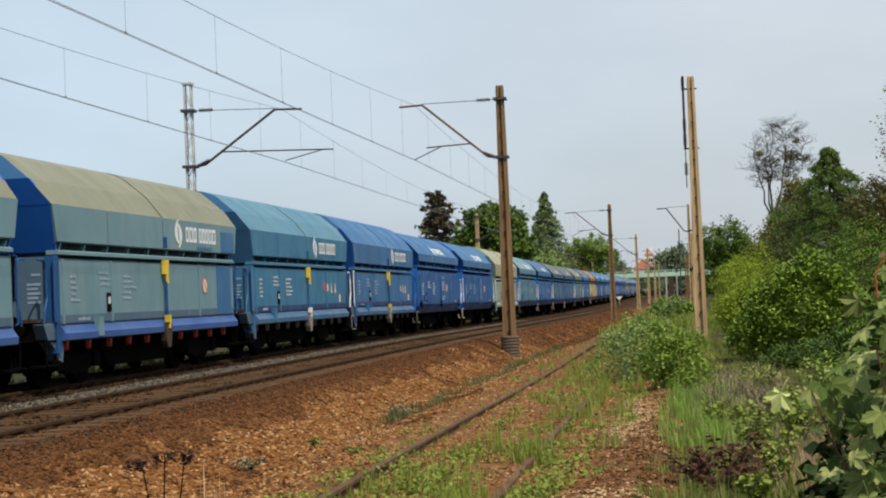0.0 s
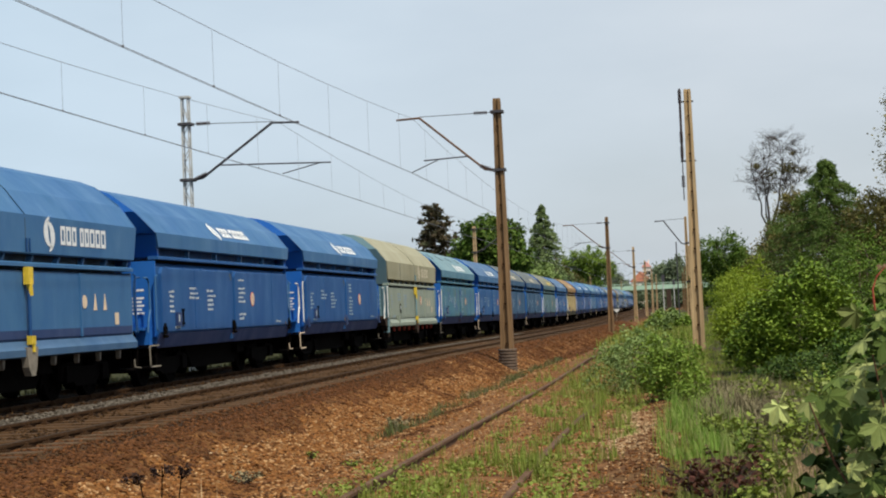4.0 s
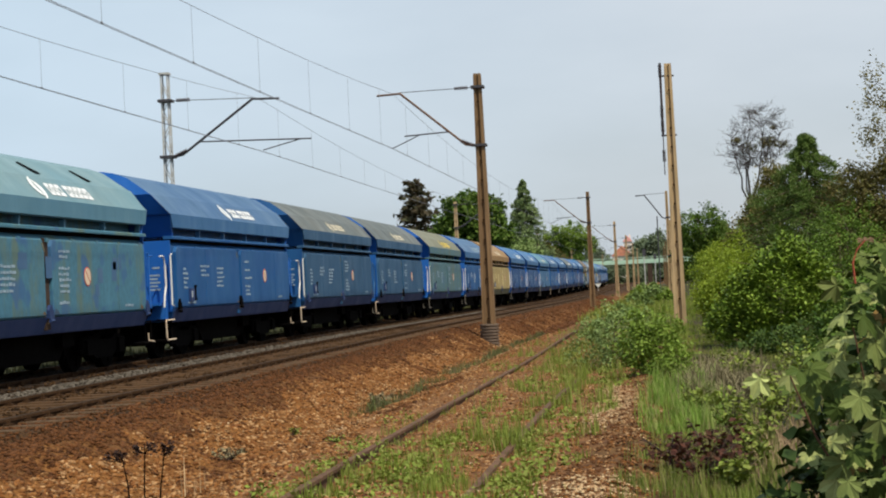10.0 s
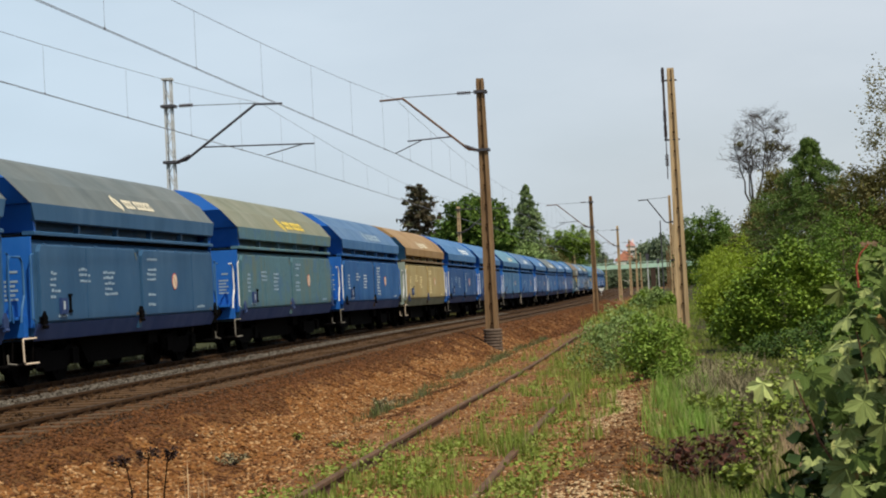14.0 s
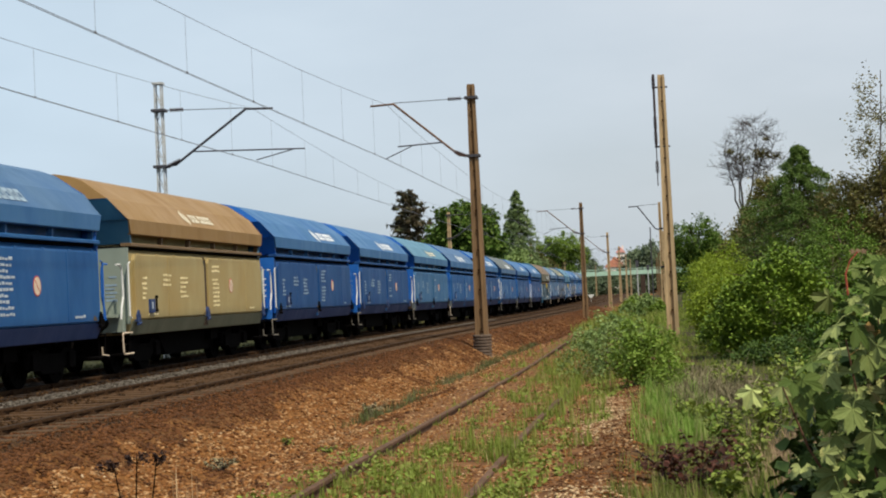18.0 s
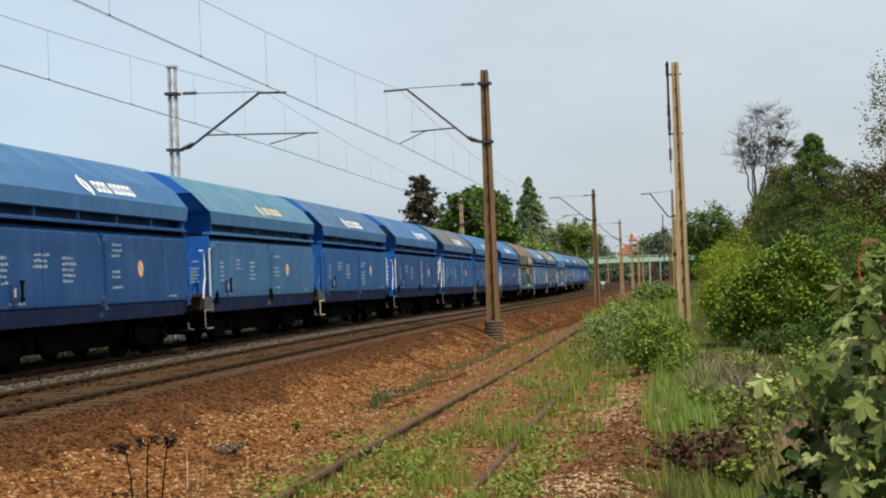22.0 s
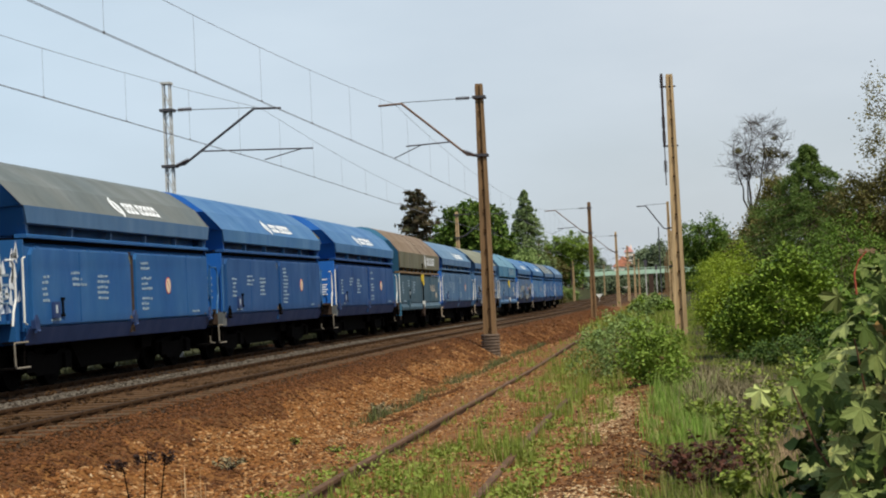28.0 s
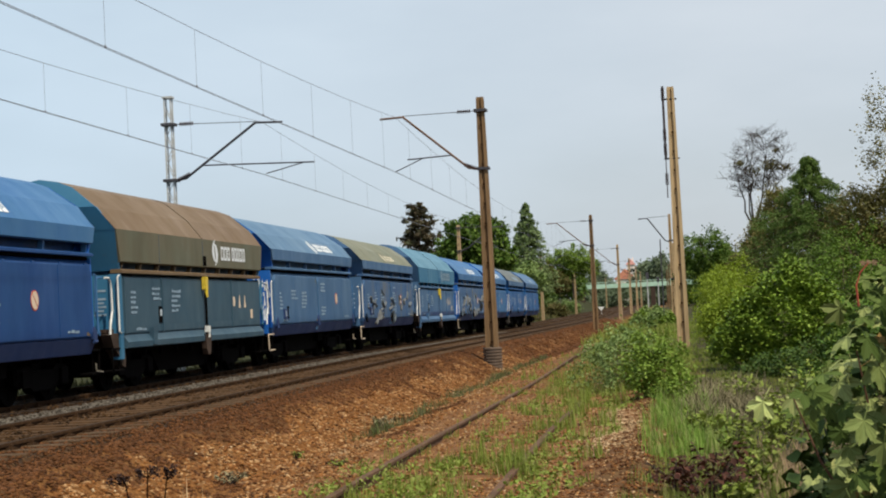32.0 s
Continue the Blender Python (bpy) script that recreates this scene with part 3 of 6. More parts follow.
siding = thing("disused_siding", label="disused siding with brown rusted rails sunk in weeds", category="railway track", kind="structure")
SIDE_X, SIDE_Z = -2.53, -0.41
for sx in (-1, 1):
    ys = np.linspace(9, 120, 60)
    sink = 0.002 if sx < 0 else 0.018
    g = Geo().loft([[(SIDE_X + sx * 0.752 + 0.02 * math.sin(y * .21 + sx) + px, y, SIDE_Z - sink + 0.03 * math.sin(y * (.17 if sx < 0 else .3) + sx) + pz - drop(y)) for px, pz in rail_profile()] for y in ys])
    part("rail", g, M["oldrail"], siding)

# ---- overhead line ----
NEAR_MASTS = [(-17.5, 0), (52.5, 0), (123.0, 0), (190.0, 0), (256.0, 0), (322.0, 0), (388.0, 0)]
FAR_MASTS = [-21.0, 48.8, 117.0, 194.0, 270.0, 345.0, 420.0]
MAST_X, FAR_X = -5.81, -14.75


def concrete_mast(x, y, z0, z1, mat, label, w=0.36, collar=False):
    """A tapered concrete mast of H section, with a slot on both faces."""
    ob = thing("catenary_mast", at=(x, y, 0), label=label, category="mast", group="catenary masts")
    rings = []
    for z in (z0 - 0.6, z1 - 0.1, z1):
        k = 1.0 - 0.42 * (z - z0) / (z1 - z0) - (0.05 if z == z1 else 0)
        a, d, s, i = w * k / 2, w * k / 2, w * k * 0.17, w * k * 0.26
        rings.append([(-a, -d, z), (-s, -d, z), (-s, -d + i, z), (s, -d + i, z), (s, -d, z), (a, -d, z), (a, d, z), (s, d, z), (s, d - i, z), (-s, d - i, z), (-s, d, z), (-a, d, z)])
    part("shaft", Geo().loft(rings), mat, ob)
    bar = Geo().box(-w * .07, w * .07, -w * .44, -w * .30, 0, 0.06).mesh("step_bar", M["rust"])
    for k in range(12):
        part("step_bar", bar, None, ob, at=(0, 0, z0 + 0.9 + k * (z1 - z0 - 1.2) / 12))
    if collar:
        ring = lambda q, h: [(math.cos(i * math.pi / 10) * q, math.sin(i * math.pi / 10) * q, h) for i in range(20)]
        rings = []
        for k in range(9):
            zz, r = z0 - 0.08 + k * 0.095, 0.30
            rings += [ring(r - .04, zz), ring(r, zz + .02), ring(r, zz + .065), ring(r - .04, zz + .085)]
        g = Geo().loft(rings)
        part("ringed_collar", g, plain("collar_concrete", (0.11, 0.082, 0.064), 0.9, 0.3, 7), ob, "ringed brown concrete collar at the foot")
    return ob


def ribbed(p, q, n, r0, r1):
    """A ribbed insulator between two points, in one piece."""
    p, q = Vector(p), Vector(q)
    d = (q - p).normalized()
    a = d.cross(Vector((0.1, 1, 0.2))).normalized()
    b = d.cross(a)
    rings = []
    for k in range(n):
        for u, r in ((0, r0), (.3, r1), (.6, r1), (.7, r0)):
            c = p.lerp(q, (k + u) / n)
            rings.append([c + r * (math.cos(i * math.pi / 4) * a + math.sin(i * math.pi / 4) * b) for i in range(8)])
    return Geo().loft(rings)


def cantilever(ob, sign, mat, reach=2.68, tip=3.2, top=7.40, low=5.58, contact=5.62, mess=7.36, far=0.0):
    """The arm over the track: strut, stay with insulators, registration arm. sign: the side towards the track."""
    s = sign
    part("strut", Geo().tube([(s * .1, 0, low), (s * .45, 0, low + .04), (s * (reach - .2), 0, mess), ], .038, 8).tube([(s * (reach - .25), 0, mess - .01), (s * tip, 0, mess - .04)], .035, 8), mat, ob, "rusted slanting strut")
    part("stay", Geo().tube([(s * .15, 0, top), (s * (reach - .2), 0, mess + .02)], .012, 5), M["darkarm"], ob)
    part("stay_insulator", ribbed((s * .32, 0, top), (s * .75, 0, top), 7, .02, .06), M["insulator"], ob, "dark ribbed insulator")
    part("strut_insulator", ribbed((s * .22, 0, low + .01), (s * .60, 0, low + .17), 7, .03, .07), M["insulator"], ob, "dark ribbed insulator")
    if far:
        part("registration_arm", Geo().tube([(s * .95, 0, 5.88), (s * far, 0, 5.78)], .022, 6).tube([(s * (far - .3), 0, 5.79), (s * (reach + .05), 0, contact + .02)], .016, 6), M["darkarm"], ob, "long dark registration arm")
    else:
        part("registration_arm", Geo().tube([(s * .95, 0, 6.06), (s * (reach - .3), 0, 6.0)], .022, 6)
             .tube([(s * (reach - .75), 0, 6.0), (s * (reach + .1), 0, contact + .02)], .016, 6), M["darkarm"], ob, "dark registration arm")
    for z in (top, low):
        part("clamp", Geo().box(-.2, .2, -.2, .2, z - .04, z + .04), M["darkarm"], ob)


for i, (y, dx) in enumerate(NEAR_MASTS):
    ob = concrete_mast(MAST_X + bend(y), y, -0.76 if i < 2 else -0.6, 7.82, M["brownmast"] if i < 3 else M["concrete"],
                       "brown-stained concrete catenary mast with a slanting arm over the near track" if i < 3 else "pale concrete catenary mast far along the near track", 0.40, collar=i == 1)
    cantilever(ob, -1, M["rustarm"])
    ob.location.z = -drop(y)


def lattice_mast(x, y):
    ob = thing("lattice_mast", at=(x, y, 0), label="slim grey lattice steel mast behind the train with an arm", category="mast", group="catenary masts")
    for sx in (-1, 1):
        for sy in (-1, 1):
            part("upright", Geo().loft([[(sx * q + a, sy * q + b, z) for a, b in ((-.018, -.018), (.018, -.018), (.018, .018), (-.018, .018))] for z, q in ((-.6, .125), (7.95, .095))]), M["galv"], ob)
    g = Geo()
    z, k = -0.3, 0
    while z < 7.6:
        q = .125 - .03 * (z + .6) / 8.5
        for sy in (-1, 1):
            g.tube([(-q if k % 2 else q, sy * q, z), (q if k % 2 else -q, sy * q, z + .42)], .013, 4)
            g.tube([(sy * q, -q if k % 2 else q, z), (sy * q, q if k % 2 else -q, z + .42)], .013, 4)
        z += .42
        k += 1
    part("lacing", g, M["galv"], ob, "zigzag lacing bars")
    part("head_plate", Geo().box(-.15, .15, -.15, .15, 7.93, 7.99), M["galv"], ob)
    cantilever(ob, 1, M["darkarm"], reach=2.85, tip=3.45, top=7.15, low=5.48, contact=5.50, mess=7.06, far=4.36)
    return ob


lattice_mast(FAR_X, FAR_MASTS[1])
lattice_mast(FAR_X, FAR_MASTS[0])
for y in FAR_MASTS[2:]:
    ob = concrete_mast(FAR_X + bend(y), y, -0.3, 7.3, M["concrete"], "pale concrete catenary mast on the far side of the line", 0.34)
    cantilever(ob, 1, M["darkarm"], top=7.1, low=5.5, mess=7.06)
    ob.location.z = -drop(y)

# tall masts of the disused siding
pole = concrete_mast(0.09, 58.0, -0.5, 8.42, M["concrete"], "tall pale concrete mast with a hanging black insulator chain", 0.42)
g = Geo().tube([(-.26, -.05, 8.45), (-.265, -.05, 6.0)], .045, 6).tube([(-.265, -.05, 6.0), (-.27, -.05, 4.65)], .018, 5)
for z0 in (8.0, 6.6, 6.1, 5.1):
    for k in range(8):
        g.tube([(-.265, -.05, z0 + k * .05), (-.265, -.05, z0 + .03 + k * .05)], .06, 8)
part("insulator_chain", g, M["insulator"], pole, "black hanging chain of insulators")
for z in (8.0, 5.98, 3.2, 1.9):
    part("bracket", Geo().tube([(-.32, -.05, z), (.2, -.05, z)], .03, 6), M["darkarm"], pole)
ob = concrete_mast(-0.40, 133.0, -0.5, 7.75, M["concrete"], "concrete mast of the siding with an empty arm", 0.34)
part("strut", Geo().tube([(-.1, 0, 5.6), (-.4, 0, 5.7), (-1.7, 0, 7.5), (-2.4, 0, 7.48)], .05, 6), M["darkarm"], ob)
part("stay", Geo().tube([(-.1, 0, 7.6), (-1.7, 0, 7.55)], .018, 5), M["darkarm"], ob)
for x, y in ((-.9, 262.0), (-1.6, 318.0), (-2.3, 372.0)):
    concrete_mast(x, y, -0.5, 7.4, M["brownmast"], "distant brown mast of the siding without an arm", 0.34)
for x, y in ((-4.2, 238.0), (-3.4, 296.0)):
    ob = thing("signal_post", at=(x, y, 0), label="distant pale signal post with a small lamp box", category="signal")
    part("post", Geo().tube([(0, 0, -.6), (0, 0, 4.6)], .08, 8), M["galv"], ob)
    part("lamp_box", Geo().box(-.22, .22, -.16, .16, 4.0, 4.9), M["darkarm"], ob, "dark lamp box")
ob = concrete_mast(-0.4, 205.0, -0.5, 7.75, M["concrete"], "concrete mast of the siding without an arm", 0.34)
thing("signal_post", Geo().tube([(0, 0, -.6), (0, 0, 6.4)], .05, 8), M["darkarm"], at=(-1.35, 150, 0), label="thin dark steel post beside the siding", category="post")


def overhead_line(x, supports, zs, mess, label):
    ob = thing("overhead_wire", label=label, category="overhead wire")
    path_c, path_m = [], []
    for y0, y1 in zip(supports, supports[1:]):
        for k in range(16):
            u = k / 16
            y = y0 + (y1 - y0) * u
            s = 4 * u * (1 - u)
            low = drop(y)
            path_c.append((x + bend(y), y, zs - 0.06 * s - low))
            path_m.append((x + bend(y), y, mess - 0.86 * s - low))
        if y1 < 260:
            n = 14
            for k in range(n):
                u = (k + 0.5) / n
                s = 4 * u * (1 - u)
                y = y0 + (y1 - y0) * u
                z = zs - .06 * s - drop(y)
                g = Geo().tube([(x + bend(y), y, z), (x + bend(y), y, mess - .86 * s - drop(y))], .003, 4).box(x + bend(y) - .012, x + bend(y) + .012, y - .02, y + .02, z - .005, z + .03)
                part("dropper", g, M["wire"], ob)
    for d in (-.022, .022):
        part("contact_wire", Geo().tube([(p[0] + d, p[1], p[2]) for p in path_c], .006, 5), M["wire"], ob, "copper contact wire, one of a pair")
    part("messenger_wire", Geo().tube(path_m, .006, 5), M["wire"], ob)


overhead_line(T1 - 0.1, [y for y, _ in NEAR_MASTS], 5.60, 7.36, "catenary wires with droppers above the near track")
overhead_line(T2 + 0.05, FAR_MASTS, 5.50, 7.06, "catenary wires with droppers above the far track")

# ---- wagons ----
# where the emblem begins and where the round sign sits along the side, wagon by wagon
EMBLEM_AT = {4: -1.16, 7: -.24, 8: -.87, 9: -1.1, 10: -1.0, 12: -.95, 13: -1.3, 14: .2, 16: -.5, 17: -1.5, 18: .2, 20: -.83, 21: -1.3, 23: -.1}
SIGN_AT = {4: 1.7, 6: 1.8, 7: 1.9, 8: 2.5, 9: 1.75, 10: 2.3, 16: 1.9, 18: 2.7, 19: 2.25, 20: 2.7, 21: 2.5, 23: 2.7}
SHARED = {}


def shared(key, make, mat):
    """A mesh that alike parts share."""
    k = (key, mat.name)
    if k not in SHARED:
        SHARED[k] = make().mesh(key, mat)
    return SHARED[k]


def both(prof):
    """The right half of a profile (x, z), from the bottom up, closed by its mirror image."""
    return prof + [(-x, z) for x, z in reversed(prof) if x > 1e-6]


def hood_geo(prof, y_end, cut, hip, lean):
    """The lid above the fold, with hipped ends. prof: right half from the fold to the ridge."""
    full = both(prof)
    top = lambda y: [(x, y, z) for x, z in full]
    low = lambda s: [(x, s * (y_end - lean * max(0, cut - z)), min(z, cut)) for x, z in full]
    return Geo().loft([low(-1), top(-y_end + hip), top(y_end - hip), low(1)])


def bars(rows, x):
    """Unreadable writing as plain bars on a side: rows of (y, z, length, height)."""
    g = Geo()
    for y, z, w, h in rows:
        g.box(x, x + .006, y, y + w, z, z + h)
    return g


def wheel_geo():
    g = Geo()
    for s in (-1, 1):
        g.disc((0, 0), .46, s * .685, s * .815, "x", 24)
        g.disc((0, 0), .485, s * .665, s * .69, "x", 24)
        g.disc((0, 0), .17, s * .81, s * .86, "x", 12)
    for k in range(3):
        a = k * math.pi / 3
        for s in (-1, 1):
            g.tube([(s * .825, math.cos(a) * .36, math.sin(a) * .36), (s * .825, -math.cos(a) * .36, -math.sin(a) * .36)], .018, 4)
    g.tube([(-1.05, 0, 0), (1.05, 0, 0)], .08, 10)
    return g


def bogie_geo():
    g = Geo()
    for s in (-1, 1):
        x0, x1 = sorted((s * .93, s * 1.08))
        g.prism([(-1.15, .42), (-.7, .34), (-.45, .22), (.45, .22), (.7, .34), (1.15, .42), (1.15, .60), (.65, .66), (.45, .56), (-.45, .56), (-.65, .66), (-1.15, .60)], x0, x1, "x")
        for y in (-.9, .9):
            g.box(min(s * .95, s * 1.14), max(s * .95, s * 1.14), y - .16, y + .16, .30, .58)
            for d in (-.22, .22):
                g.tube([(s * 1.02, y + d, .34), (s * 1.02, y + d, .62)], .06, 8)
        for y in (-1.42, -.38, .38, 1.42):
            g.box(min(s * .68, s * .80), max(s * .68, s * .80), y - .04, y + .04, .25, .65)
    g.box(-.95, .95, -.2, .2, .38, .68)
    for y in (-.42, .42):                                    # brake beams and hangers across the bogie
        g.box(-.62, .62, y - .09, y + .09, .26, .66)
    for y in (-1.48, 1.48):
        g.box(-.85, .85, y - .05, y + .05, .30, .78)
    g.box(-.40, .40, -1.4, 1.4, .42, .74)
    return g


def brace_geo(h, lean):
    return Geo().prism([(-.03, 0), (.05, 0), (.05 + lean, h), (-.01 + lean, h)], 1.30, 1.40, "x")


def swirl_geo(yc, zc, r, wide, place):
    """Two crescents that close round each other."""
    g = Geo()
    for a0, dy, dz in ((1.75, .22, .16), (-1.40, -.22, -.16)):
        v = []
        for k in range(10):
            a, th = a0 + k * .34, .62 * math.sin(math.pi * (k + .35) / 9.7)
            for q in (1.0, 1.0 - th):
                v.append((yc + dy * wide + math.cos(a) * wide * .9 * q, zc + dz * r + math.sin(a) * r * 1.05 * q))
        g.add([place(*p) for p in v], [(2 * k, 2 * k + 2, 2 * k + 3, 2 * k + 1) for k in range(9)])
    return g


def build_wagon(k, kind, top, low, body, end, apron, label, logo="marking", extras=()):
    rnd = random.Random(100 + k)
    ob = thing("hopper_wagon", label=label, category="freight wagon", group="hopper wagons of the coal train")
    A = kind == "A"
    fold, lid0, led1, led0, body1 = (3.10, 2.47, 2.345, 2.27, 2.20) if A else (3.07, 2.77, 2.61, 2.545, 2.46)
    ridge = 4.12 if A else 4.04
    # lid above the fold
    prof = [(1.40, fold - .01), (1.47, fold), (1.14, 3.53), (.66, 3.94), (.36, 4.06), (0, ridge)] if A else [(1.40, fold - .01), (1.47, fold), (1.10, 3.50), (.57, 3.88), (.27, 3.99), (0, ridge)]
    y_end, cut, lean = (5.80, 3.54, .30) if A else (5.72, 3.50, .42)
    under = lambda z: y_end - lean * (cut - z)
    part("lid", shared("lid" + kind, lambda: hood_geo(prof, y_end, cut, .12, lean), P[top]), None, ob)

    def skirt(s):
        g = Geo()
        if s:
            q = [(s * 1.475, fold + .006), (s * 1.475, lid0 + .02), (s * 1.44, lid0), (s * 1.40, lid0), (s * 1.40, fold - .012)]
            r0 = [(x, z) for x, z in (q if s < 0 else q[::-1])]
            g.loft([[(x, -under(z), z) for x, z in r0], [(x, under(z), z) for x, z in r0]])
        return g
    for s in (-1, 1):
        part("lid_skirt", shared("lid_skirt%s%d" % (kind, s), lambda: skirt(s), P[low]), None, ob)

    def hood_end(s):
        g = Geo()
        if s:
            lo, yf, yt, yb, hw = led0 + .05, under(fold) + .012, y_end + .012, under(led0) + .012, 1.14 if A else 1.10
            v = [(-1.45, s * yf, fold), (1.45, s * yf, fold), (hw, s * yt, cut), (-hw, s * yt, cut), (-1.42, s * yb, lo), (1.42, s * yb, lo)]
            v += [(x, y - s * .08, z) for x, y, z in v]
            f = [(0, 1, 2, 3), (4, 5, 1, 0), (6, 9, 8, 7), (10, 6, 7, 11), (0, 3, 9, 6), (1, 7, 8, 2), (4, 0, 6, 10), (5, 11, 7, 1), (2, 8, 9, 3), (4, 10, 11, 5)]
            g.add(v, [q if s < 0 else q[::-1] for q in f])
        return g
    # blue ends: their own paint, a step darker for the undercut's shade
    for s in (-1, 1):
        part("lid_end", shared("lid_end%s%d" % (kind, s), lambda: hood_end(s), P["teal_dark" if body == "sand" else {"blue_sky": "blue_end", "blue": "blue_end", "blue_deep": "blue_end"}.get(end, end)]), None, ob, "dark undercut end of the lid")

    def gable(s):
        g = Geo()
        if s:
            hw = 1.14 if A else 1.10
            up = [(x, z) for x, z in prof if z > cut + .05]
            rim = [(hw, cut)] + up + [(-x, z) for x, z in up[-2::-1]] + [(-hw, cut)]
            yy = lambda z: s * (y_end - .12 * (z - cut) / (ridge - cut) + .014)
            n = len(rim)
            v = [(x * .995, yy(z), z) for x, z in rim] + [(x * .995, yy(z) - s * .03, z) for x, z in rim]
            f = [tuple(range(n)), tuple(range(2 * n - 1, n - 1, -1))] + [(i, n + i, n + (i + 1) % n, (i + 1) % n) for i in range(n)]
            g.add(v, [q if s < 0 else q[::-1] for q in f])
        return g
    # blue gables take a brighter paint, for the sun on their slope
    for s in (-1, 1):
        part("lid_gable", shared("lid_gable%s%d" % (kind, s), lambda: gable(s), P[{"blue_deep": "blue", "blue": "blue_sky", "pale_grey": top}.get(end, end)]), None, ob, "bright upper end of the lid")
    # gap under the lid, ledge and braces; shade is coloured into type A's wall
    part("inner_hopper", shared("inner_hopper" + kind, lambda: Geo().box(-1.16, 1.16, -5.3, 5.3, led0 - .05, lid0 + .1), P["slate_blue"] if A else P[body]), None, ob, "hopper wall in the shade behind the braces")

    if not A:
        # a black filler paints the line of shade below the ledge
        part("shadow_gap", shared("shadow_gap", lambda: Geo().box(-1.36, 1.36, -5.40, 5.40, body1 + .022, led0 + .01), M["dark"]), None, ob, "black strip standing for the shade under the ledge")

    def ledge(s):
        g = Geo()
        if s:
            g.prism([(s * 1.25, led0), (s * 1.465, led0), (s * 1.465, led1 - .02), (s * 1.43, led1), (s * 1.25, led1)][::s], -5.44, 5.44)
        return g
    for s in (-1, 1):
        part("ledge", shared("ledge%s%d" % (kind, s), lambda: ledge(s), P["brown" if body in ("sand", "slate") else body]), None, ob)
    n = 10 if A else 6
    for i in range(n):
        y = -5.25 + 10.5 * i / (n - 1)
        br = shared("brace" + kind, lambda: brace_geo(lid0 - led1, .09 if A else .02), P["brown" if body in ("sand", "slate") else low])
        part("brace", br, None, ob, at=(0, y, led1))

    # body side
    def body_geo():
        if A:
            q = [(1.20, .82), (1.38, 1.06), (1.42, 1.12), (1.42, body1), (1.20, body1 + .03)]
        else:
            q = [(1.22, .78), (1.34, .79), (1.395, 1.06), (1.40, 1.10), (1.40, body1 - .06), (1.30, body1 + .02)]
        g = Geo().prism(both(q), -5.42, 5.42)
        return g
    part("body", shared("body" + kind, body_geo, P[body]), None, ob)
    if not A:
        def band(s):
            g = Geo()
            if s:
                g.prism([(s * 1.33, .772), (s * 1.352, .782), (s * 1.455, 1.055), (s * 1.43, 1.06)][::s], -5.43, 5.43)
            return g
        # the band's colour holds grime and the shade of its inward slope
        for s in (-1, 1):
            part("lower_band", shared("lower_band%d" % s, lambda: band(s), P["band_blue"] if body != "sand" else P["olive"]), None, ob, "grimy slanted lower edge, darkened for its shade")
        # two wide doors with a slot between them
        def door():
            g = Geo()
            w, z0, z1 = 2.56, 1.085, body1 - .075
            rim = [(-w, z0), (w, z0), (w, z1 - .12), (w - .10, z1), (-w + .10, z1), (-w, z1 - .12)]
            n6 = len(rim)
            v = [(1.39, y, z) for y, z in rim] + [(1.462, y, z) for y, z in rim] + [(1.470, y * .99, z + (.02 if z < 1.2 else -.02)) for y, z in rim]
            f = [(i, (i + 1) % n6, n6 + (i + 1) % n6, n6 + i) for i in range(n6)] + [(n6 + i, n6 + (i + 1) % n6, 2 * n6 + (i + 1) % n6, 2 * n6 + i) for i in range(n6)] + [tuple(range(2 * n6, 3 * n6))]
            return g.add(v, f)
        for y in (-2.72, 2.72):
            d = part("door", shared("door", door, P[body]), None, ob, at=(0, y, 0))
            part("door_seam", shared("door_seam", lambda: Geo().box(1.470, 1.478, -.02, .02, 1.12, body1 - .11), P[body]), None, d, at=(0, .9 if y > 0 else -.3, 0))
        part("middle_post", shared("middle_post", lambda: Geo().box(1.38, 1.432, -.10, .10, .85, body1 - .05), M["brown_iron"] if body == "sand" or k in (19, 25, 7, 12) else P[body]), None, ob)
        part("rust_run", shared("rust_run", lambda: Geo().add([(1.459, -.08, 1.22), (1.459, .06, 1.22), (1.459, .09, .98), (1.459, -.10, .94)], [(0, 1, 2, 3)]), P["brown"]), None, ob, "rust run below the lock")
        for y in (-5.18, 0.0, 5.3):
            part("door_lock", shared("door_lock", lambda: Geo().box(1.42, 1.50, -.10, .10, 1.04, 1.18).prism([(-.10, 1.18), (.10, 1.18), (.03, 1.27), (-.03, 1.27)], 1.44, 1.49, "x").tube([(1.49, -.08, 1.0), (1.49, .08, 1.0)], .035, 6), P["band_blue"] if k % 2 else M["dark"]), None, ob, at=(0, y, 0))
        part("door_tab", shared("door_tab", lambda: Geo().prism([(-.30, body1 - .14), (-.24, body1 - .14), (-.16, body1 - .28), (-.19, body1 - .29)], 1.44, 1.476, "x"), P["olive"]), None, ob, "worn yellowish tab at the corner of the door")
        part("hook_plate", shared("hook_plate", lambda: Geo().box(1.472, 1.49, -3.98, -3.90, 1.26, 1.52).box(1.472, 1.495, -4.02, -3.86, 1.50, 1.55).box(1.472, 1.495, -4.02, -3.86, 1.22, 1.27), M["dark"]), None, ob, "dark hook plate on the door")
        if k in (16, 17, 20, 21):
            part("corner_plate", shared("corner_plate", lambda: Geo().box(1.30, 1.425, -5.62, -5.30, .80, 1.13), P["dusty"]), None, ob, "brownish plate at the foot of the corner")
        for i, yy in enumerate((-5.22, -.34, .2, 4.9)):
            if rnd.random() < .7:
                w, h = rnd.uniform(.08, .24), rnd.uniform(.04, .12)
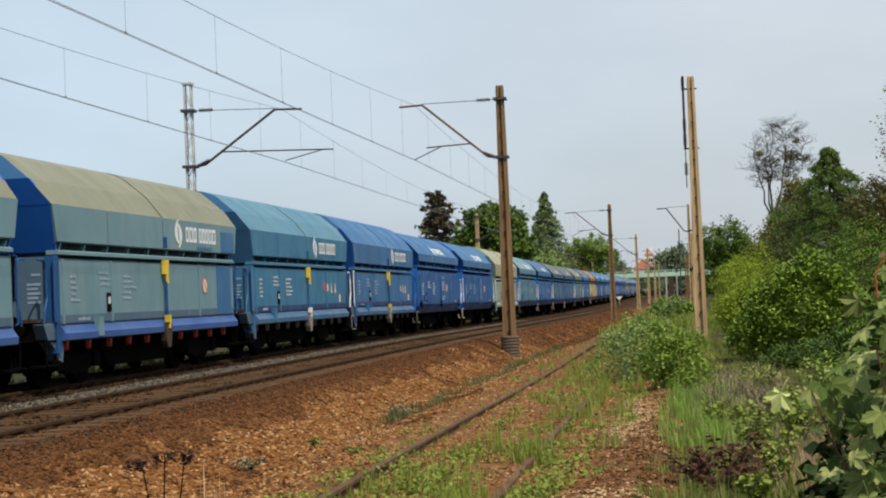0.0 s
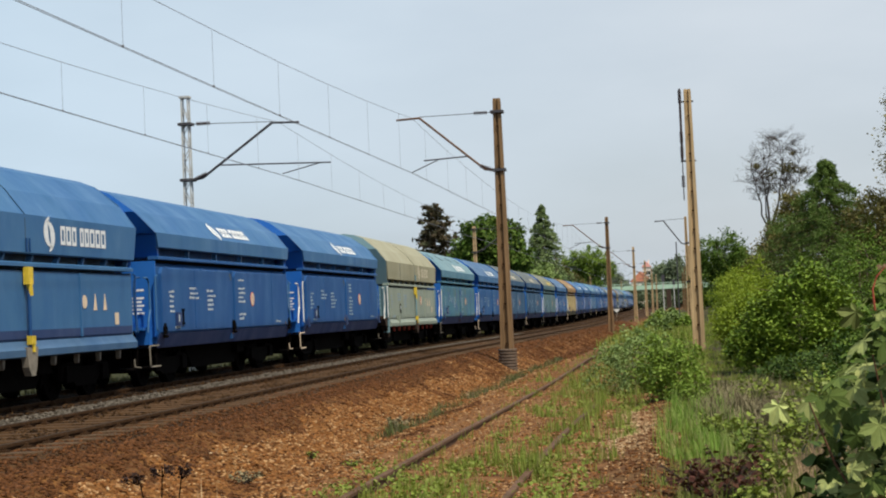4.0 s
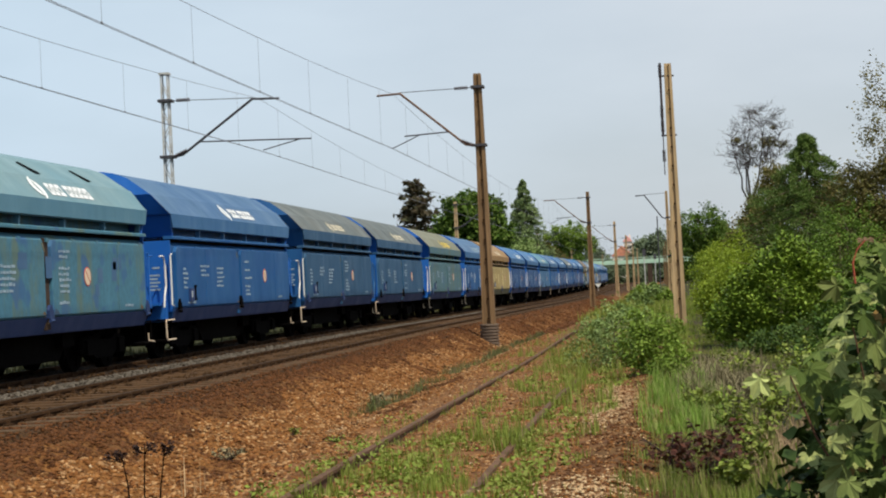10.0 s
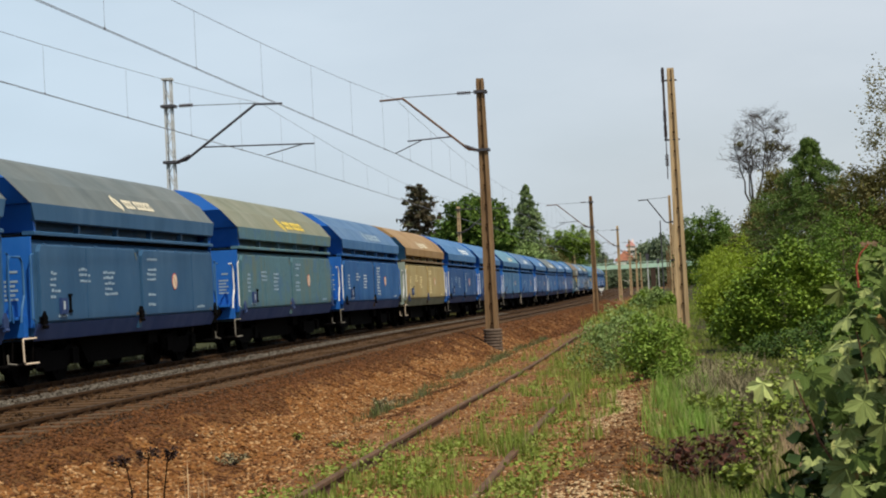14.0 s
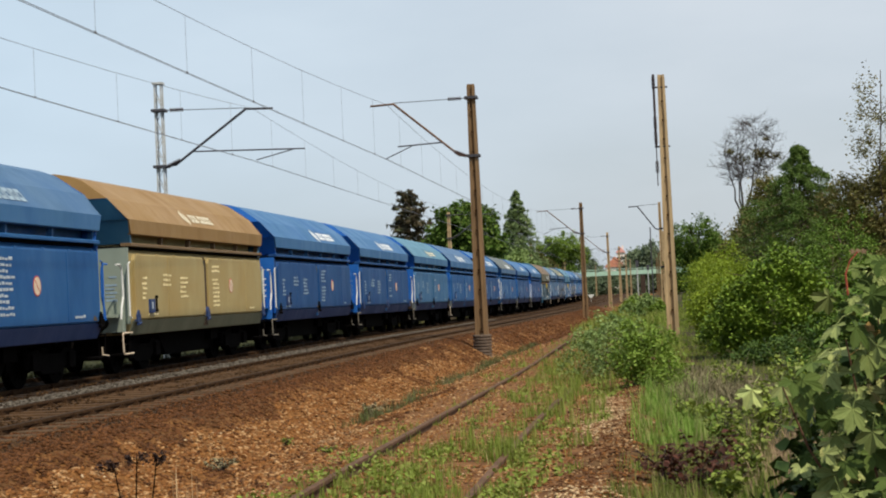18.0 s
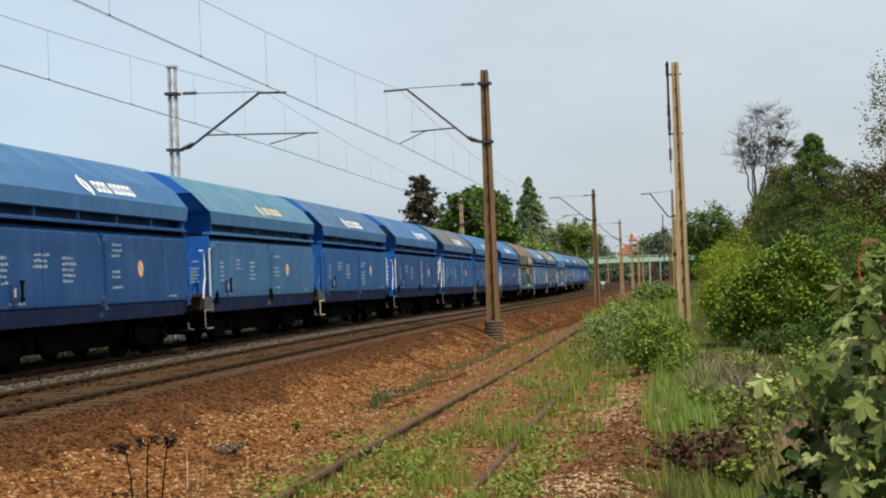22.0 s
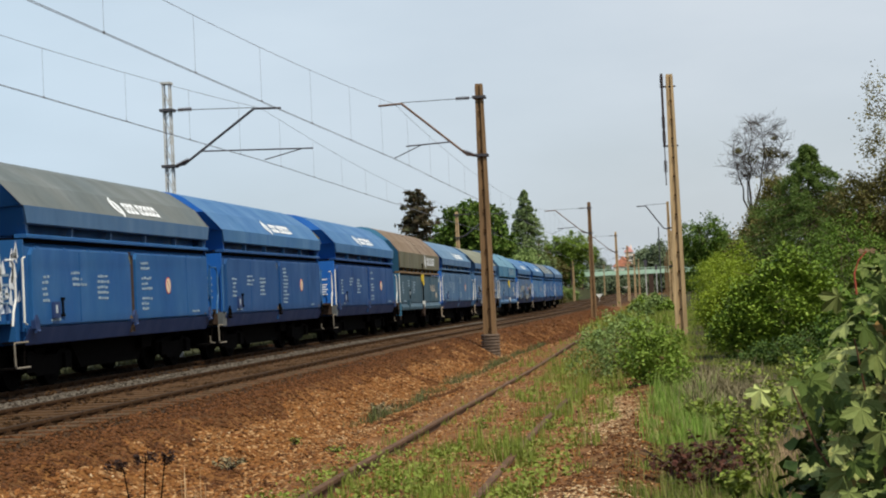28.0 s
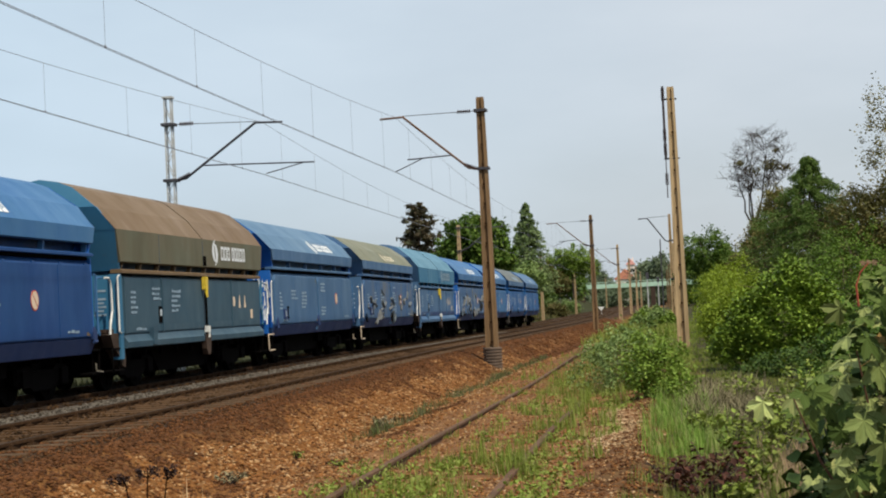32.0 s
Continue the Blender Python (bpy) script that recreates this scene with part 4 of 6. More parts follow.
                part("rust_patch", Geo().add([(1.4725, yy, 1.11), (1.4725, yy + w, 1.11), (1.4725, yy + w * .7, 1.11 + h * .6), (1.4725, yy + w * .3, 1.11 + h), (1.4725, yy + .02, 1.11 + h * .5)], [(0, 1, 2, 3, 4)]), P["brown"] if i % 2 else P["slate_blue"], ob, "rusty smudge low on the door")
        for i in range(9):
            part("hinge", shared("hinge", lambda: Geo().box(1.44, 1.47, -.05, .05, 0, .07), P[body]), None, ob, at=(0, -5.0 + i * 1.25, body1 - .12))
    else:
        def apron_geo(s):
            g = Geo()
            if s:
                g.prism([(s * 1.22, .80), (s * 1.49, .83), (s * 1.50, .94), (s * 1.40, 1.08), (s * 1.36, 1.08), (s * 1.36, .9)][::s], -5.30, 5.46)
            return g
        for s in (-1, 1):
            part("apron", shared("apron%d" % s, lambda: apron_geo(s), P[apron]), None, ob, "sloping apron along the foot of the side")
        # on most wagons a darker colour paints shade above the apron
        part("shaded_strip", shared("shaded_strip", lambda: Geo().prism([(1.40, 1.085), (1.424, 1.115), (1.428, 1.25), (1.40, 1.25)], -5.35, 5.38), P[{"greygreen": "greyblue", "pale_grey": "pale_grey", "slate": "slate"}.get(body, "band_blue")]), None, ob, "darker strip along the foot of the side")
        part("lid_seam", shared("lid_seam", lambda: Geo().loft([[(x, y, z), (x + .006, y, z + .006), (x + .006, y + .014, z + .006), (x, y + .014, z)] for x, z, y in ((1.472, fold, .2), (1.142, 3.53, .2), (.662, 3.94, .17), (.36, 4.06, .17))]), M["dark"]), None, ob, "dark joint across the lid")
        part("skirt_joint", shared("skirt_joint", lambda: Geo().box(1.475, 1.479, .20, .225, lid0 + .03, fold - .05).box(1.475, 1.479, -3.02, -3.005, lid0 + .03, fold - .02), P["slate_blue"]), None, ob)
        for i in range(10):
            part("apron_hook", shared("apron_hook", lambda: Geo().prism([(-.045, .80), (.05, .80), (.02, .68), (-.02, .64), (-.05, .68)], 1.26, 1.34, "x"), M["red"] if k in (1, 6) else M["worn_edge"] if k in (2, 3) else M["dark"]), None, ob, at=(0, -4.8 + i * 1.08, 0))
        part("lock_lever", shared("lock_lever", lambda: Geo().box(1.44, 1.53, -.10, .10, 1.98, 2.26).tube([(1.5, 0, 2.0), (1.5, .03, 1.8)], .05, 6), M["yellow"]), None, ob, "yellow lock lever", at=(0, .25, 0))
        part("lock_shaft", shared("lock_shaft", lambda: Geo().tube([(1.49, .25, 2.0), (1.49, .25, .9)], .03, 8).tube([(1.5, .2, 2.72), (1.5, .2, 2.5)], .018, 6).tube([(1.5, .33, 2.72), (1.5, .33, 2.5)], .018, 6), M["dark"] if end == "teal_dark" else P[end]), None, ob)
        for y in (-5.2, -2.8, 2.7):
            part("side_stiffener", shared("side_stiffener", lambda: Geo().box(1.415, 1.45, -.035, .035, 1.1, body1), P[body]), None, ob, at=(0, y, 0))
        part("corner_post", shared("corner_post", lambda: Geo().box(1.25, 1.44, -.09, .09, .62, body1 + .05), P[end]), None, ob, at=(0, -5.45, 0))
        part("corner_bracket", shared("corner_bracket", lambda: Geo().prism([(-6.02, 1.10), (-5.86, .86), (-5.56, .70), (-5.40, .50), (-5.22, .46), (-5.16, .70), (-5.30, 1.0), (-5.55, 1.12)], 1.20, 1.40, "x"), P["greyblue"] if k < 4 else M["brown_iron"]), None, ob, "curved grey-blue bracket under the end" if k < 4 else "curved rust-brown bracket under the end")
        part("shaft_bracket", shared("shaft_bracket", lambda: Geo().prism([(.02, .98), (.48, .98), (.42, .66), (.34, .52), (.18, .52), (.08, .66)], 1.40, 1.52, "x"), M["worn_edge"] if k in (2, 3) else M["brown_iron"]), None, ob, "rounded rust-brown bracket of the lock shaft")
        part("lock_handle", shared("lock_handle", lambda: Geo().box(1.46, 1.55, .17, .33, 1.02, 1.16).box(1.46, 1.54, .24, .33, .90, 1.02), M["yellow"] if k in (1, 3, 6) else M["white"]), None, ob, "painted handle low on the lock shaft")
        part("inspection_box", shared("inspection_box", lambda: Geo().box(1.42, 1.52, -.12, .12, .86, 1.2), P[body]), None, ob, at=(0, -3.6, 0))
    # lower end wall, platform and fittings
    plain_rails = k in (0, 1, 2, 4, 10, 17, 20)
    for s in (-1, 1):
        ew = part("end_wall", shared("end_wall%d" % s, lambda: Geo().box(-1.40, 1.40, min(s * 5.43, s * 5.49), max(s * 5.43, s * 5.49), 1.0, led0 - .03), P[{"blue": "blue_sky", "blue_deep": "greyblue"}.get(end, end)]), None, ob)
        part("end_recess", shared("end_recess", lambda: Geo().box(-.9, .72, -.03, .03, 1.45, 2.2), M["dark"]), None, ew, at=(0, s * 5.50, .12))
        part("headstock", shared("headstock", lambda: Geo().box(-1.3, 1.3, -.1, .1, .84, 1.2).box(-1.25, 1.25, -.32, -.1, 1.14, 1.19).box(-1.25, 1.25, .1, .32, 1.14, 1.19), M["brown_iron"] if A or k in (16, 17, 20, 21) else P[{"blue": "blue_sky", "blue_deep": "greyblue"}.get(end, end)]), None, ob, at=(0, s * 5.55, 0))
        for x in (-.875, .875):
            part("buffer", shared("buffer%d" % s, lambda: Geo().disc((0, 0), .10, min(s * 5.6, s * 6.1), max(s * 5.6, s * 6.1)).disc((0, 0), .23, min(s * 6.12, s * 6.2), max(s * 6.12, s * 6.2), n=20).disc((0, 0), .14, min(s * 5.6, s * 5.85), max(s * 5.6, s * 5.85)), M["dark"]), None, ob, at=(x, 0, 1.04))
        part("coupling", shared("coupling%d" % s, lambda: Geo().tube([(0, s * 5.6, 1.0), (0, s * 5.95, .95), (0, s * 6.2, .8)], .045, 6).tube([(.3, s * 5.6, .9), (.32, s * 5.9, .55), (.2, s * 6.2, .62)], .025, 6), M["dark"]), None, ob)
        white_rail = s < 0 and not plain_rails
        hr = Geo().tube([(1.44, s * 5.50, 2.22), (1.44, s * 5.60, 2.20), (1.44, s * 5.60, 1.15), (1.44, s * 5.50, 1.12)], .019, 6)
        part("handrail", shared("handrail%d" % s, lambda: hr, M["white"] if white_rail or (s > 0 and k in (13, 17)) else P[end]), None, ob, "white corner handrail" if white_rail or (s > 0 and k in (13, 17)) else "painted corner handrail")
        hr2 = Geo().tube([(1.36, s * 6.10, 2.17), (1.36, s * 5.88, 2.17), (1.36, s * 5.79, 2.10), (1.36, s * 5.75, 1.96), (1.36, s * 5.74, 1.54), (1.36, s * 5.86, 1.32), (1.36, s * 5.91, 1.10)], .021, 6)
        part("platform_rail", shared("platform_rail%d" % s, lambda: hr2, M["white"] if white_rail else P[end]), None, ob, "white bent platform rail" if white_rail else "painted platform rail")
        st = Geo().tube([(1.36, s * 5.45, .85), (1.36, s * 5.48, .42)], .016, 5).tube([(1.36, s * 5.85, .85), (1.36, s * 5.80, .42)], .016, 5).box(1.12, 1.40, min(s * 5.30, s * 6.0), max(s * 5.30, s * 6.0), .40, .43).box(1.15, 1.38, min(s * 5.42, s * 5.86), max(s * 5.42, s * 5.86), .82, .85)
        part("step", shared("step%d" % s, lambda: st, M["dark"]), None, ob, "dark footstep with a worn edge")
        te = Geo().tube([(1.41, s * 5.42, .83), (1.41, s * 5.98, .83), (1.41, s * 6.0, .80), (1.41, s * 5.97, .46), (1.41, s * 5.93, .42), (1.41, s * 5.36, .42)], .017, 6) if s < 0 else Geo().tube([(1.41, s * 5.50, .60), (1.41, s * 5.52, .46), (1.41, s * 5.86, .43)], .015, 6)
        part("step_rail", shared("step_rail%d" % s, lambda: te, M["dark"] if A and k != 3 else M["cream"] if rnd.random() < .4 else M["worn_edge"]), None, ob, "dark bent tube of the footstep" if A and k != 3 else "pale bent tube of the footstep")
        tagged(part("table_plate", shared("table_plate%d" % s, lambda: bars_end(s), M["marking"] if "clean" in label or "bright" in label else M["dimmark"]), None, ew, "worn table of writing on the end"), kind="stuff")
    # running gear
    part("centre_sill", shared("centre_sill", lambda: Geo().box(-.3, .3, -5.5, 5.5, .72, 1.0).box(-1.18, 1.18, -5.3, 5.3, .74, .86).prism([(-2.3, .8), (-1.7, .26), (1.7, .26), (2.3, .8)], -.95, .95, "x"), M["dark"]), None, ob, "dark underframe with discharge chutes")
    part("brake_cylinder", shared("brake_cylinder", lambda: Geo().disc((.75, .62), .17, -1.9, -1.3), M["dark"]), None, ob)
    part("brake_box", shared("brake_box", lambda: Geo().box(.9, 1.1, 1.5, 2.1, .5, .8), M["dark"]), None, ob)
    for y in (-3.75, 3.75):
        bg = part("bogie", shared("bogie", bogie_geo, M["dark"]), None, ob, "dark grimy two-axle bogie", at=(0, y, 0))
        for dy in (-.9, .9):
            part("wheelset", shared("wheelset", wheel_geo, M["dark"]), None, bg, at=(0, dy, .46))

    # markings: worn lines of writing as bars
    xs = 1.424 if A else 1.4705
    col = M["softmark"] if rnd.random() < .3 else M["dimmark"]
    col = M["sandmark"] if body == "sand" else col
    lines = []
    for y, z, nn, w in ((-4.85, 1.48, 5, .28), (-3.45, 1.75, 3, .62), (-2.15, 1.50, 5, .60), (.45, 1.27, 10, .58), (-4.55, 1.15, 1, .6), (3.9, 1.17, 1, .55)):
        if A and y > 0:
            continue
        for i in range(nn):
            if nn > 5 and rnd.random() < .25:
                continue
            yy = y + rnd.uniform(0, .08)
            stop = yy + w * rnd.uniform(.6, 1.05)
            while yy < stop:
                ww = rnd.uniform(.05, .16)
                lines.append((yy, z + i * .10 + rnd.uniform(-.006, .006), ww, rnd.uniform(.035, .055)))
                yy += ww + rnd.uniform(.02, .05)
    tagged(part("stencilled_writing", bars(lines, xs), col, ob, "worn lines of stencilled writing"), kind="stuff")
    sign_y = SIGN_AT.get(k, 3.15 if A else 2.15)
    if not A or k in (1, 6):
        part("round_sign", shared("round_sign", lambda: Geo().disc((0, 0), .175, 0, .006, "x", 20), M["red"]), None, ob, "round prohibition sign with a red rim", at=(xs, sign_y, 1.75))
        part("sign_face", shared("sign_face", lambda: Geo().disc((0, 0), .152, .006, .009, "x", 20), M["cream"]), None, ob, "pale face of the sign", at=(xs, sign_y, 1.75))
        part("sign_stroke", shared("sign_stroke", lambda: Geo().prism([(-.095, .108), (-.108, .095), (.095, -.108), (.108, -.095)], .0095, .0115, "x"), M["red"]), None, ob, at=(xs, sign_y, 1.75))
    if A and k != 1:
        for y in (3.35, 3.85):
            part("warning_mark", shared("warning_mark%.2f" % y, lambda: Geo().prism([(y, 1.55), (y + .17, 1.55), (y + .085, 1.85)], xs, xs + .006, "x"), M["cream"]), None, ob, "pale warning triangle")
        part("pale_mark", shared("pale_mark%d" % (k == 6), lambda: Geo().disc((2.9, 1.70), .12, xs, xs + .006, "x", 12) if k != 6 else Geo().box(xs, xs + .006, 2.75, 2.92, 1.6, 1.85), M["cream"]), None, ob)
        part("corner_card", shared("corner_card", lambda: Geo().box(xs, xs + .006, 4.45, 4.65, 1.28, 1.5), M["cream"]), None, ob, "small pale card low on the side")
        if k == 2:
            part("round_mark", Geo().disc((2.45, 1.72), .13, xs, xs + .006, "x", 16), M["red"], ob, "worn red disc")
    part("data_panel", shared("data_panel" + kind, lambda: Geo().box(xs, xs + .012, -3.05, -2.82, 1.28, 1.62) if A else Geo().box(xs, xs + .05, -4.46, -4.16, 1.20, 1.48), M["dark"] if A else P["band_blue"]), None, ob, "small dark plate holder")
    part("data_card", shared("data_card" + kind, lambda: Geo().box(xs + .012, xs + .016, -3.0, -2.87, 1.42, 1.55) if A else Geo().box(xs + .05, xs + .054, -4.38, -4.30, 1.28, 1.42), M["softmark"]), None, ob, "pale card in the plate holder")
    # emblem and lettering on the lid, as plain shapes
    if A:
        place = lambda y, z: (1.482, y, z)
        yc, zc, r, wide = 1.22, 2.82, .25, .36
    else:
        def place(y, z):
            return (1.47 - .37 * (z - fold) / (3.50 - fold) + .009, y, z + .007)
        r, wide = (.14, .28) if logo == "creammark" else (.17, .33)
        yc, zc = EMBLEM_AT.get(k, -.7) + wide, fold + .205
    if logo:
        part("emblem", swirl_geo(yc, zc, r, wide, place), M[logo], ob, "pale round swirl emblem on the lid")
        y = yc + wide + .14
        k4 = .80 if logo == "creammark" else 1.0
        for i in range(8):
            g = Geo()
            w, h0, h1 = k4 * rnd.uniform(.19, .25), -r * .64, r * .64
            bar = k4 * .066
            for a, b, c, d in ((0, bar, h0, h1), (w - bar, w, h0, h1), (bar, w - bar, h1 - bar, h1), (bar, w - bar, h0, h0 + bar)):
                g.add([place(y + a, zc + c), place(y + b, zc + c), place(y + b, zc + d), place(y + a, zc + d)], [(0, 1, 2, 3)])
            y += w + k4 * (.17 if i == 2 else .045)
            part("letter_shape", g, M[logo], ob)
    for what in extras:
        if what == "blue_patch":
            part("repainted_patch", Geo().box(1.424, 1.43, 4.1, 5.2, 1.12, 2.18).box(1.4775, 1.483, 4.35, 5.4, 2.5, 2.95), P["blue"], ob, "fresh blue repainted patch")
            part("painted_bar", Geo().box(1.478, 1.484, 2.5, 3.6, 2.52, 2.58), P["blue"], ob)
        on_end = lambda x, z: (x, -(under(z) + .016), z)
        if what == "triangle":
            part("warning_triangle", Geo().add([on_end(.62, 3.22), on_end(1.02, 3.22), on_end(.82, 3.44)], [(0, 1, 2)]), M["yellow"], ob, "yellow warning triangle on the lid end")
            g = Geo()
            for i in range(3):
                g.add([on_end(.66, 3.06 - .07 * i), on_end(1.05 - .06 * i, 3.06 - .07 * i), on_end(1.05 - .06 * i, 3.095 - .07 * i), on_end(.66, 3.095 - .07 * i)], [(0, 1, 2, 3)])
            tagged(part("warning_lines", g, M["dimmark"], ob, "lines of small writing below the triangle"), kind="stuff")
        if what == "pale_panel":
            part("pale_panel", Geo().add([on_end(.55, 3.0), on_end(1.30, 3.0), on_end(1.12, 3.42), on_end(.62, 3.42)], [(0, 1, 2, 3)]), P["dusty"], ob, "pale dusty panel on the lid end")
        if what == "scribble":
            g = Geo()
            for i in range(26):
                yy, zz = rnd.uniform(-4.8, 4.9), rnd.uniform(1.1, 2.1)
                g.tube([(1.462, yy, zz), (1.462, yy + rnd.uniform(-.5, .5), zz + rnd.uniform(-.3, .3)), (1.462, yy + rnd.uniform(-.7, .7), zz + rnd.uniform(-.3, .3))], rnd.uniform(.03, .09), 4)
            part("scrawl", g, P["dusty"], ob, "pale sprayed scrawl")
        if what == "white_end":
            g = Geo()
            for i in range(26):
                zz, xx, ww = rnd.uniform(1.15, 2.3), rnd.uniform(.85, 1.30), rnd.uniform(.03, .10)
                g.add([(xx, -5.496, zz), (xx + ww, -5.496, zz + rnd.uniform(-.05, .05)), (xx + ww * .6, -5.496, zz + rnd.uniform(.1, .35)), (xx, -5.496, zz + rnd.uniform(.05, .2))], [(0, 1, 2, 3)])
            tagged(part("white_streak", g, M["marking"] if k in (19, 23) else M["dimmark"], ob, "pale streaks on the end wall"), kind="stuff")
        if what == "patches":
            for i in range(9):
                yy, zz = rnd.uniform(-5, 4.5), rnd.uniform(1.2, 2.0)
                part("touch_up_patch", Geo().box(1.4705, 1.4735, yy, yy + rnd.uniform(.2, .55), zz, zz + rnd.uniform(.2, .4)), P["blue_grey"], ob, "dark blue touch-up patch")
            for yy in (-4.6, -2.0, .8, 3.4):
                g = Geo().add([(1.02, yy, 3.575), (1.0, yy + .28, 3.59), (.70, yy - .02, 3.80), (.72, yy - .2, 3.785)], [(0, 1, 2, 3)])
                part("scrape", g, M["dark"], ob, "dark scrape on the lid")
    return ob


def bars_end(s):
    """The table of writing on the end wall."""
    g = Geo()
    for i in range(5):
        z = 1.46 + i * .075
        g.box(.92, 1.16 - .05 * (i % 2), min(s * 5.491, s * 5.496), max(s * 5.491, s * 5.496), z, z + .04)
    g.box(1.0, 1.16, min(s * 5.491, s * 5.496), max(s * 5.491, s * 5.496), 1.92, 1.96)
    return g


WAGONS = [
    ("A", "beige", "greygreen", "greygreen", "blue_deep", "apron_blue", "hopper wagon with beige lid and grey-green sides", "marking", ()),
    ("A", "beige", "greygreen", "greygreen", "blue_deep", "apron_blue", "hopper wagon with beige lid, grey-green sides and blue apron", "marking", ("blue_patch",)),
    ("A", "teal", "teal_dark", "teal_dark", "petrol", "blue_grey", "faded teal hopper wagon with a round emblem", "marking", ()),
    ("A", "blue", "blue", "blue", "blue_deep", "blue_grey", "blue hopper wagon with a pale apron", "marking", ()),
    ("B", "blue", "blue", "blue_clear", "blue", "blue", "clean blue hopper wagon", "marking", ()),
    ("B", "blue", "blue", "blue_clear", "blue_sky", "blue", "clean blue hopper wagon with white rails", "marking", ()),
    ("A", "cream_lid", "cream_lid", "pale_grey", "greygreen", "pale_grey", "beige-lidded hopper wagon with dusty grey sides", "creammark", ()),
    ("B", "greygreen", "teal", "patchy", "blue_sky", "blue", "patchy teal hopper wagon with mouldy streaks", "marking", ("patches",)),
    ("B", "blue_grey", "blue", "steel_blue", "blue_sky", "blue", "grey-blue hopper wagon with a scuffed lid", "marking", ()),
    ("B", "grey_lid", "dull_blue", "dull_blue", "steel_blue", "blue", "steel-blue hopper wagon with a dark grey lid", "creammark", ("triangle",)),
    ("B", "grey_lid", "dull_blue", "dull_blue", "blue", "blue", "steel-blue hopper wagon with a grey lid", "creammark", ()),
    ("B", "olive", "moss_teal", "moss_teal", "blue", "blue", "hopper wagon with an olive lid and dull teal sides", "yellow", ()),
    ("B", "blue_grey", "blue", "steel_blue", "blue_sky", "blue", "dull blue hopper wagon", "dimmark", ()),
    ("B", "tan", "tan", "sand", "pale_grey", "sand", "tan-brown hopper wagon with sandy sides", "creammark", ()),
    ("B", "blue", "blue", "blue_deep", "blue_sky", "blue", "clean blue hopper wagon with white lettering shapes", "marking", ()),
    ("B", "blue", "blue", "blue_deep", "blue_sky", "blue", "blue hopper wagon with dull sides", "marking", ()),
    ("B", "teal", "petrol", "petrol", "blue_sky", "blue", "hopper wagon with a grey-teal lid and worn teal-blue sides", "creammark", ()),
    ("B", "blue_grey", "blue", "steel_blue", "blue", "blue", "grey-blue hopper wagon with white lettering shapes", "marking", ()),
    ("B", "blue", "blue", "blue_deep", "blue_sky", "blue", "bright blue hopper wagon with a pale panel on its lid end", "marking", ("pale_panel",)),
    ("B", "grey_lid", "blue_grey", "steel_blue", "steel_blue", "blue", "dull blue hopper wagon with a dark grey lid", "marking", ("triangle", "white_end")),
    ("B", "blue", "blue", "blue_deep", "blue", "blue", "blue hopper wagon with a chipped lid edge", "marking", ()),
    ("B", "blue", "blue", "blue_navy", "blue", "blue", "clean blue hopper wagon", "marking", ("triangle",)),
    ("A", "brown", "brown_olive", "slate", "teal_dark", "slate", "hopper wagon with a rust-brown lid and dull blue sides", "marking", ()),
    ("B", "blue_pale", "blue_grey", "blue_grey", "blue", "blue", "pale blue hopper wagon with a white-streaked end", "marking", ("white_end",)),
    ("B", "olive", "blue_grey", "scuffed", "blue_grey", "blue", "hopper wagon with olive lid and scrawled grey sides", "creammark", ("scribble",)),
    ("A", "teal", "teal_dark", "blue_grey", "blue_grey", "blue_grey", "light teal-blue hopper wagon", "dimmark", ("white_end",)),
    ("B", "blue", "blue", "scuffed", "blue", "blue", "blue hopper wagon with dusty scrawled sides", "marking", ("scribble",)),
    ("B", "blue", "blue", "blue", "blue_sky", "blue", "bright blue hopper wagon", "marking", ("white_end",)),
    ("B", "grey_lid", "blue_grey", "steel_blue", "steel_blue", "blue", "grey-blue hopper wagon with a dusty lid", "dimmark", ()),
    ("B", "blue_grey", "blue_grey", "steel_blue", "steel_blue", "blue", "grey-blue hopper wagon at the end of the train", "dimmark", ()),
]
TRAIN = [build_wagon(k, *w) for k, w in enumerate(WAGONS)]

# ---- far things ----
bridge = thing("footbridge", at=(0, 430, 0), label="pale green bridge spanning the line far away", category="bridge")
for z0, z1 in ((4.3, 4.75), (5.75, 5.9)):
    part("girder", Geo().box(-34, 22, -.6, .6, z0, z1), M["bridge"], bridge)
for k in range(28):
    part("railing_post", Geo().box(-33.9 + k * 2, -33.75 + k * 2, -.6, -.5, 4.75, 5.8), M["bridge"], bridge)
part("panel", Geo().box(-34, 22, -.52, -.48, 4.75, 5.4), M["bridge"], bridge, "pale green parapet sheet")
for x in (-24, -6.3, 2.0):
    part("pier", Geo().box(x - .6, x + .6, -.5, .5, -.5, 4.3), M["brown_iron"], bridge)


def house(name, x, y, z, w, d, h, roof_h, wall, roof, label):
    ob = thing(name, at=(x, y, z), label=label, category="house")
    part("wall", Geo().box(-w / 2, w / 2, -d / 2, d / 2, -3, h), wall, ob)
    g = Geo().prism([(-w / 2 - .4, h - .1), (w / 2 + .4, h - .1), (w / 2 + .2, h + .15), (0, h + roof_h), (-w / 2 - .2, h + .15)], -d / 2 - .4, d / 2 + .4)
    r = part("roof", g, roof, ob)
    part("chimney", Geo().box(w * .2, w * .2 + .5, -.3, .3, h, h + roof_h + .5), wall, r)
    for k in range(3):
        xx = -w / 2 + (k + .5) * w / 3
        win = part("window", Geo().box(xx - .5, xx + .5, -d / 2 - .05, -d / 2 + .02, h * .45, h * .45 + 1.3), M["white"], ob)
        part("pane", Geo().box(xx - .42, xx + .42, -d / 2 - .06, -d / 2 - .05, h * .45 + .08, h * .45 + 1.2), M["dark"], win)
    return ob


